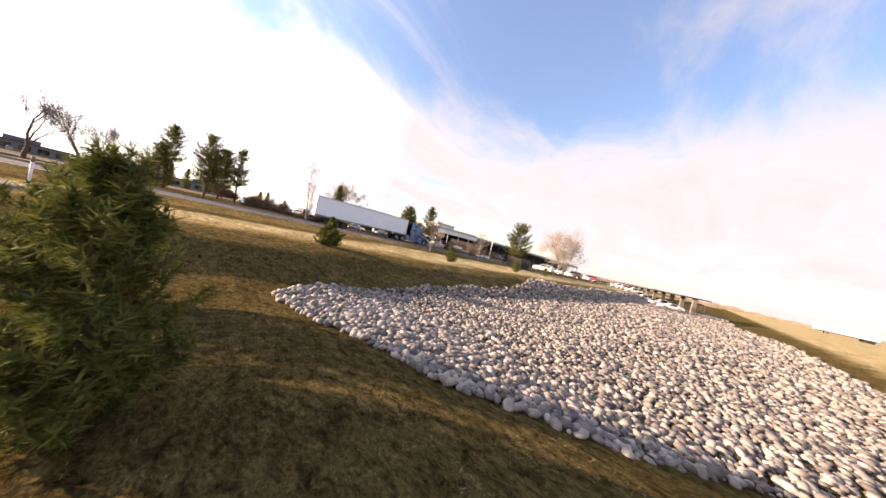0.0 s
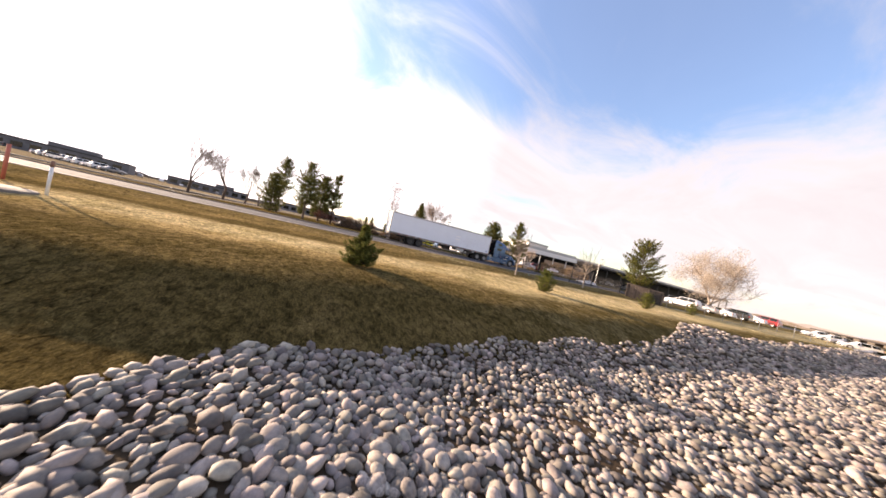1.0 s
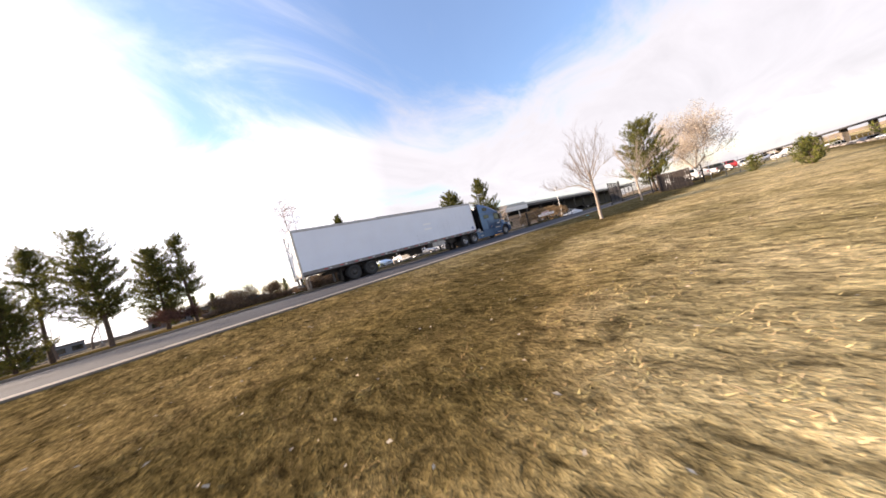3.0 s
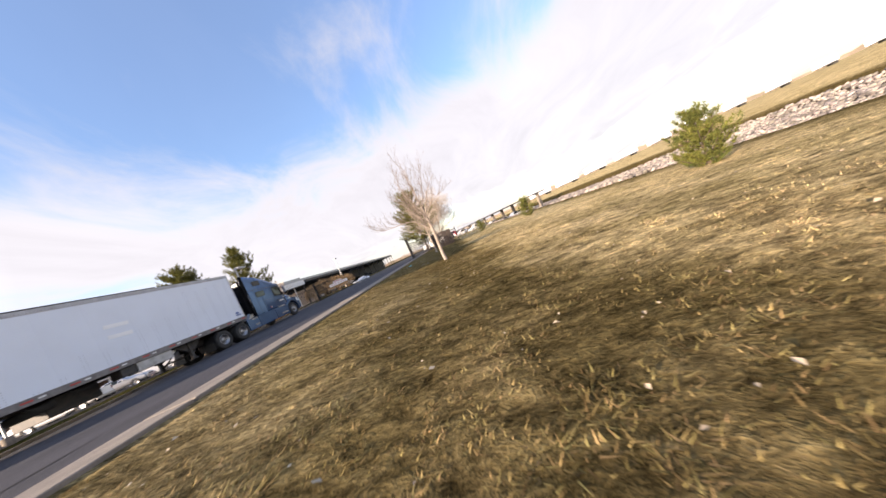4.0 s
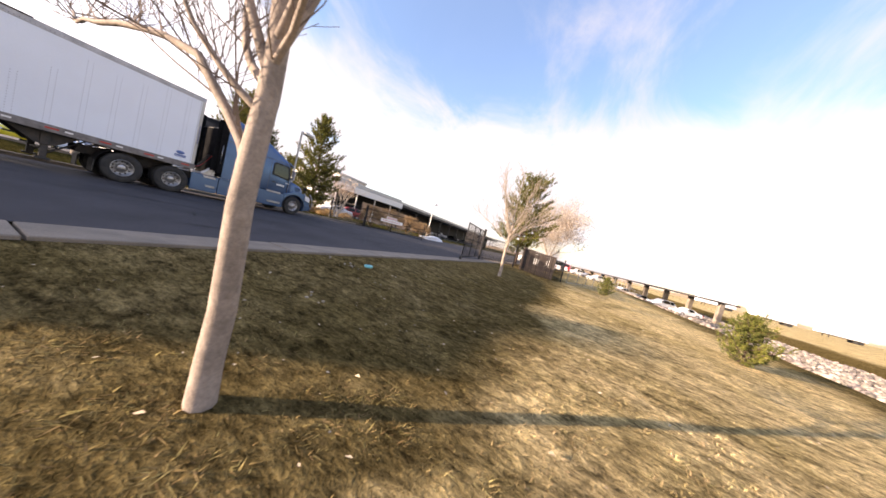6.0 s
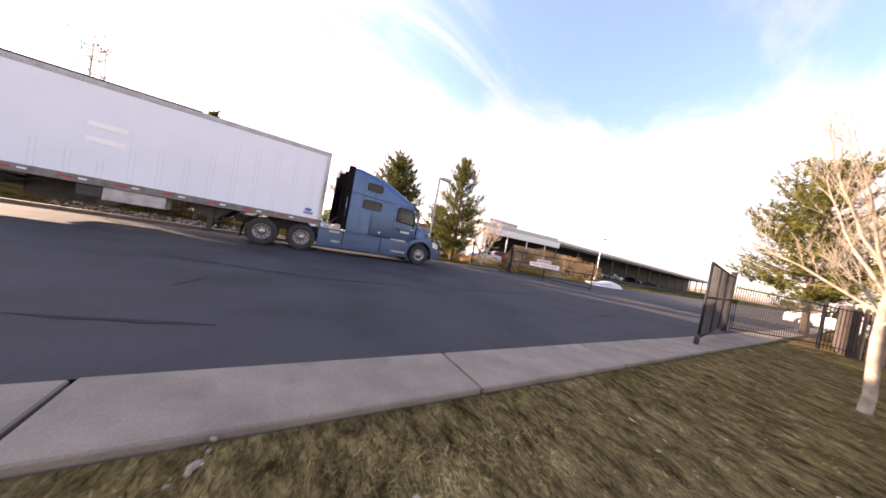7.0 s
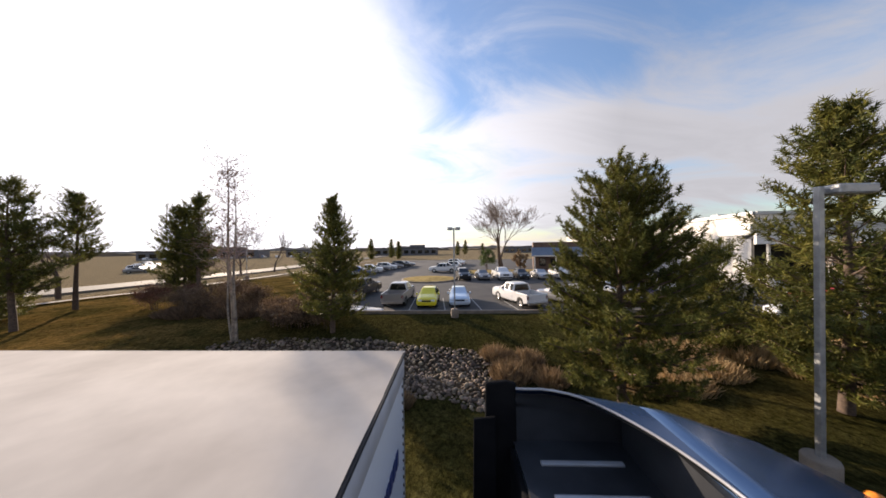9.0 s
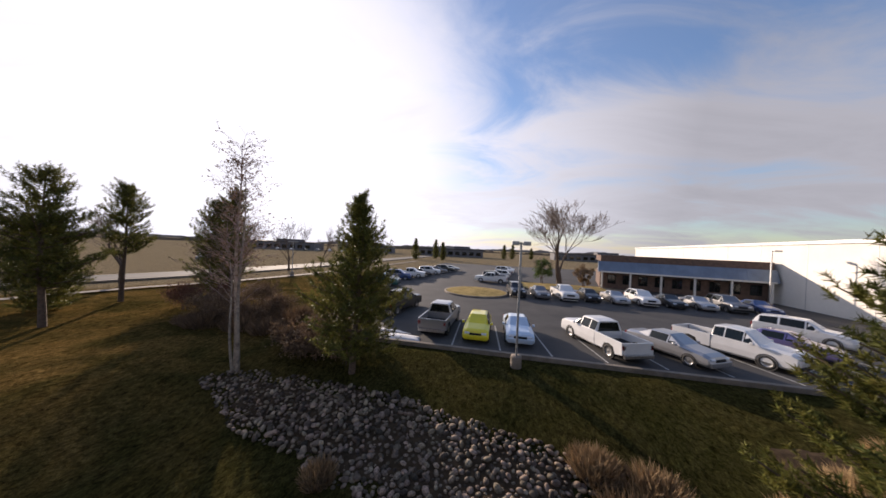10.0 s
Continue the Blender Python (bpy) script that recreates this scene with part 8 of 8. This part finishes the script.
# footpath beside the pines
bm = bmesh.new()
way = [(-27.0, 8), (-25.0, 22), (-23.8, 28), (-21.0, 35), (-18.8, 48), (-17.5, 70), (-16.5, 110)]
rows_ = []
for k, p in enumerate(way):
    d = (Vector(way[min(k + 1, len(way) - 1)]) - Vector(way[max(k - 1, 0)])).normalized()
    s = Vector((d.y, -d.x)) * 0.6
    rows_.append((bm.verts.new((p[0] - s.x, p[1] - s.y, 0.11)), bm.verts.new((p[0] + s.x, p[1] + s.y, 0.11))))
for a_, b_ in zip(rows_, rows_[1:]):
    bm.faces.new((a_[0], a_[1], b_[1], b_[0]))
tagged(link("footpath", bm, CONCRETE), "pale concrete footpath behind the pines", "path", kind="structure")
# dark brown ground sheet under the pines by the gate
bm = bmesh.new()
strip(bm, [float(v) for v in np.linspace(24.0, 33.0, 12)], [float(v) for v in np.linspace(11.2, 16.6, 8)], lambda x, y: bumpy(x, y) + 0.045 - 0.12 * (abs(x - 28.5) > 4.2 or abs(y - 13.9) > 2.5))
tagged(link("mulch_bed", bm, SOIL), "dark brown ground bed under the pines and dry grasses", "bed", kind="structure")

# ---- distance: brown tree line and low hills ----
def backdrop(name, radius, base, tall, seed, mat, label):
    v, f = [], []
    n = 720
    for k in range(n):
        a = k * math.tau / n
        h = base + tall * max(0.0, noise.noise(Vector((math.cos(a) * 9, math.sin(a) * 9, seed))) + 0.25 + 0.35 * noise.noise(Vector((math.cos(a) * 60, math.sin(a) * 60, seed))))
        v += [(radius * math.cos(a), radius * math.sin(a), -3), (radius * math.cos(a), radius * math.sin(a), h)]
    for k in range(n):
        a, b = 2 * k, 2 * ((k + 1) % n)
        f.append((a, b, b + 1, a + 1))
    tagged(from_arrays(name, v, f, mat), label, "distance", kind="structure")


backdrop("backdrop_trees", 520, 1.5, 7.0, 3, shade("far_trees", (0.20, 0.155, 0.12), 0.95, other=(0.13, 0.11, 0.085), scale=0.08), "brown leafless tree line on the horizon")
backdrop("backdrop_hills", 1500, 6.0, 16.0, 8, shade("far_hills", (0.30, 0.28, 0.27), 0.95, other=(0.24, 0.22, 0.215), scale=0.01), "low hazy hills on the horizon")


# ---- lawn blades and litter ----
def lawn(name, spots, per_m2, height, seed, label):
    """Short dry grass as joined blades over boxes (x0, x1, y0, y1); clumps and worn places follow slow noise."""
    rng = np.random.default_rng(seed)
    pts = []
    for x0, x1, y0, y1, k in spots:
        n = int((x1 - x0) * (y1 - y0) * per_m2 * k)
        pts.append(np.stack([rng.uniform(x0, x1, n), rng.uniform(y0, y1, n)], 1))
    v, f = [], []
    for x, y in np.concatenate(pts):
        if in_basin(x, y) > -0.05 or in_swale(x, y) > -0.05:
            continue
        thick = 0.55 * noise.noise(Vector((x * 1.7, y * 1.7, 1))) + 0.9 * noise.noise(Vector((x * 6.5, y * 6.5, 2)))
        if rng.random() > 0.55 + 1.3 * thick:
            continue
        z = bumpy(x, y) - 0.01
        h = height * rng.uniform(0.45, 1.2) * (1 + 1.1 * thick)
        a, lean = rng.uniform(0, 6.283), rng.uniform(0.9, 2.8)
        dx, dy = math.cos(a), math.sin(a)
        w = rng.uniform(0.003, 0.009)
        b = len(v)
        v += [(x - dy * w, y + dx * w, z), (x + dy * w, y - dx * w, z), (x + dx * lean * h, y + dy * lean * h, z + h * max(0.25, 1.1 - 0.4 * lean))]
        f += [(b, b + 1, b + 2)]
    ob = from_arrays(name, v, f, BLADE)
    tagged(ob, label, "grass", kind="stuff")


lawn("lawn_grass", [(-8, 0, -27, -17, 1.0), (-5, 4, -18, -11, 1.6), (0, 10, -16.5, -10.4, 2.2), (8, 16, -17, -10.4, 1.9), (14, 24, -14, -10.4, 1.2), (0, 14, -23, -16.5, 0.6), (-14, -8.5, -43, -33, 1.3), (-16, -3, -33, -26, 0.6)], 1180, 0.036, 7, "short matted dry lawn, tan and green")


def leaf_litter(n, seed):
    """Curled pale leaves and scraps lying on the lawn."""
    rng = random.Random(seed)
    v, f = [], []
    for _ in range(n):
        x, y = rng.uniform(-6, 24), rng.uniform(-22, -10.6)
        z, a, s = bumpy(x, y) + 0.03, rng.uniform(0, 6.28), rng.choice((0.01, 0.012, 0.014, 0.016, 0.02, 0.024, 0.03)) * rng.uniform(0.8, 1.2)
        c, d = math.cos(a) * s, math.sin(a) * s
        b = len(v)
        v += [(x - c, y - d, z), (x + d * 0.6, y - c * 0.6, z + s * rng.uniform(0, 0.7)), (x + c, y + d, z + s * rng.uniform(0, 0.5)), (x - d * 0.6, y + c * 0.6, z + s * rng.uniform(0, 0.7))]
        f += [(b, b + 1, b + 2, b + 3)]
    ob = from_arrays("leaf_litter", v, f, shade("pale_leaf", (0.46, 0.38, 0.27), 0.8, other=(0.3, 0.22, 0.14), scale=2, random_value=0.3, island=True))
    tagged(ob, "scattered pale dry leaves on the lawn", "leaves", kind="stuff")


leaf_litter(1500, 3)


def valve_cover(at):
    """A moulded oval lid with two finger holes, let into the turf."""
    c = thing("valve_cover", "turquoise plastic valve box lid lying in the grass", "valve cover", (*at, bumpy(*at) + 0.006), radians(25))
    bm = bmesh.new()
    lathe(bm, [(0.0, 0.034), (0.10, 0.034), (0.125, 0.028), (0.135, 0.015), (0.135, -0.03)], 28, Matrix.Diagonal((0.9, 0.72, 0.7, 1)))
    part("lid", bm, shade("turquoise_plastic", (0.10, 0.42, 0.44), 0.55, other=(0.16, 0.48, 0.48), scale=9, fine=0.08, fine_scale=60), c)
    for x in (-0.045, 0.05):
        bm = bmesh.new()
        lathe(bm, [(0.0, 0.028), (0.013, 0.028), (0.015, 0.0235)], 10, Matrix.Translation((x, 0.045, 0)))
        part("finger_hole", bm, BLACK, c)
    for x in (-0.06, 0.0):
        bm = bmesh.new()
        box(bm, x - 0.014, x + 0.014, -0.025, 0.02, 0.022, 0.027, 0.002)
        part("moulded_rib", bm, shade("deep_turquoise", (0.06, 0.30, 0.36), 0.55, scale=9), c)


valve_cover((15.34, -10.86))
RUBBLE = shade("rubble", (0.36, 0.31, 0.24), 0.85, other=(0.22, 0.18, 0.13), scale=9, fine=0.15, fine_scale=50, random_value=0.3, bump=0.3, bump_scale=30)
# pale rubble worked up through the turf
rubble = random.Random(9)
for cx, cy, n in ((14.81, -10.8, 12), (14.67, -10.2, 9), (13.06, -12.11, 5)):
    for _ in range(n):
        x, y = cx + rubble.gauss(0, 0.12), cy + rubble.gauss(0, 0.1)
        t = stone(1, rubble.randint(0, 999))
        for face in t.faces:
            face.smooth = True
        ob = link("pebble", t, RUBBLE)
        size = rubble.uniform(0.03, 0.075)
        ob.matrix_basis = Matrix.Translation((x, y, bumpy(x, y) + size * 0.22)) @ Matrix.Rotation(rubble.uniform(0, 6.28), 4, "Z") @ Matrix.Scale(size, 4)
        tagged(ob, "pale pebble lying in the dry grass", "stone", "pebbles on the verge")
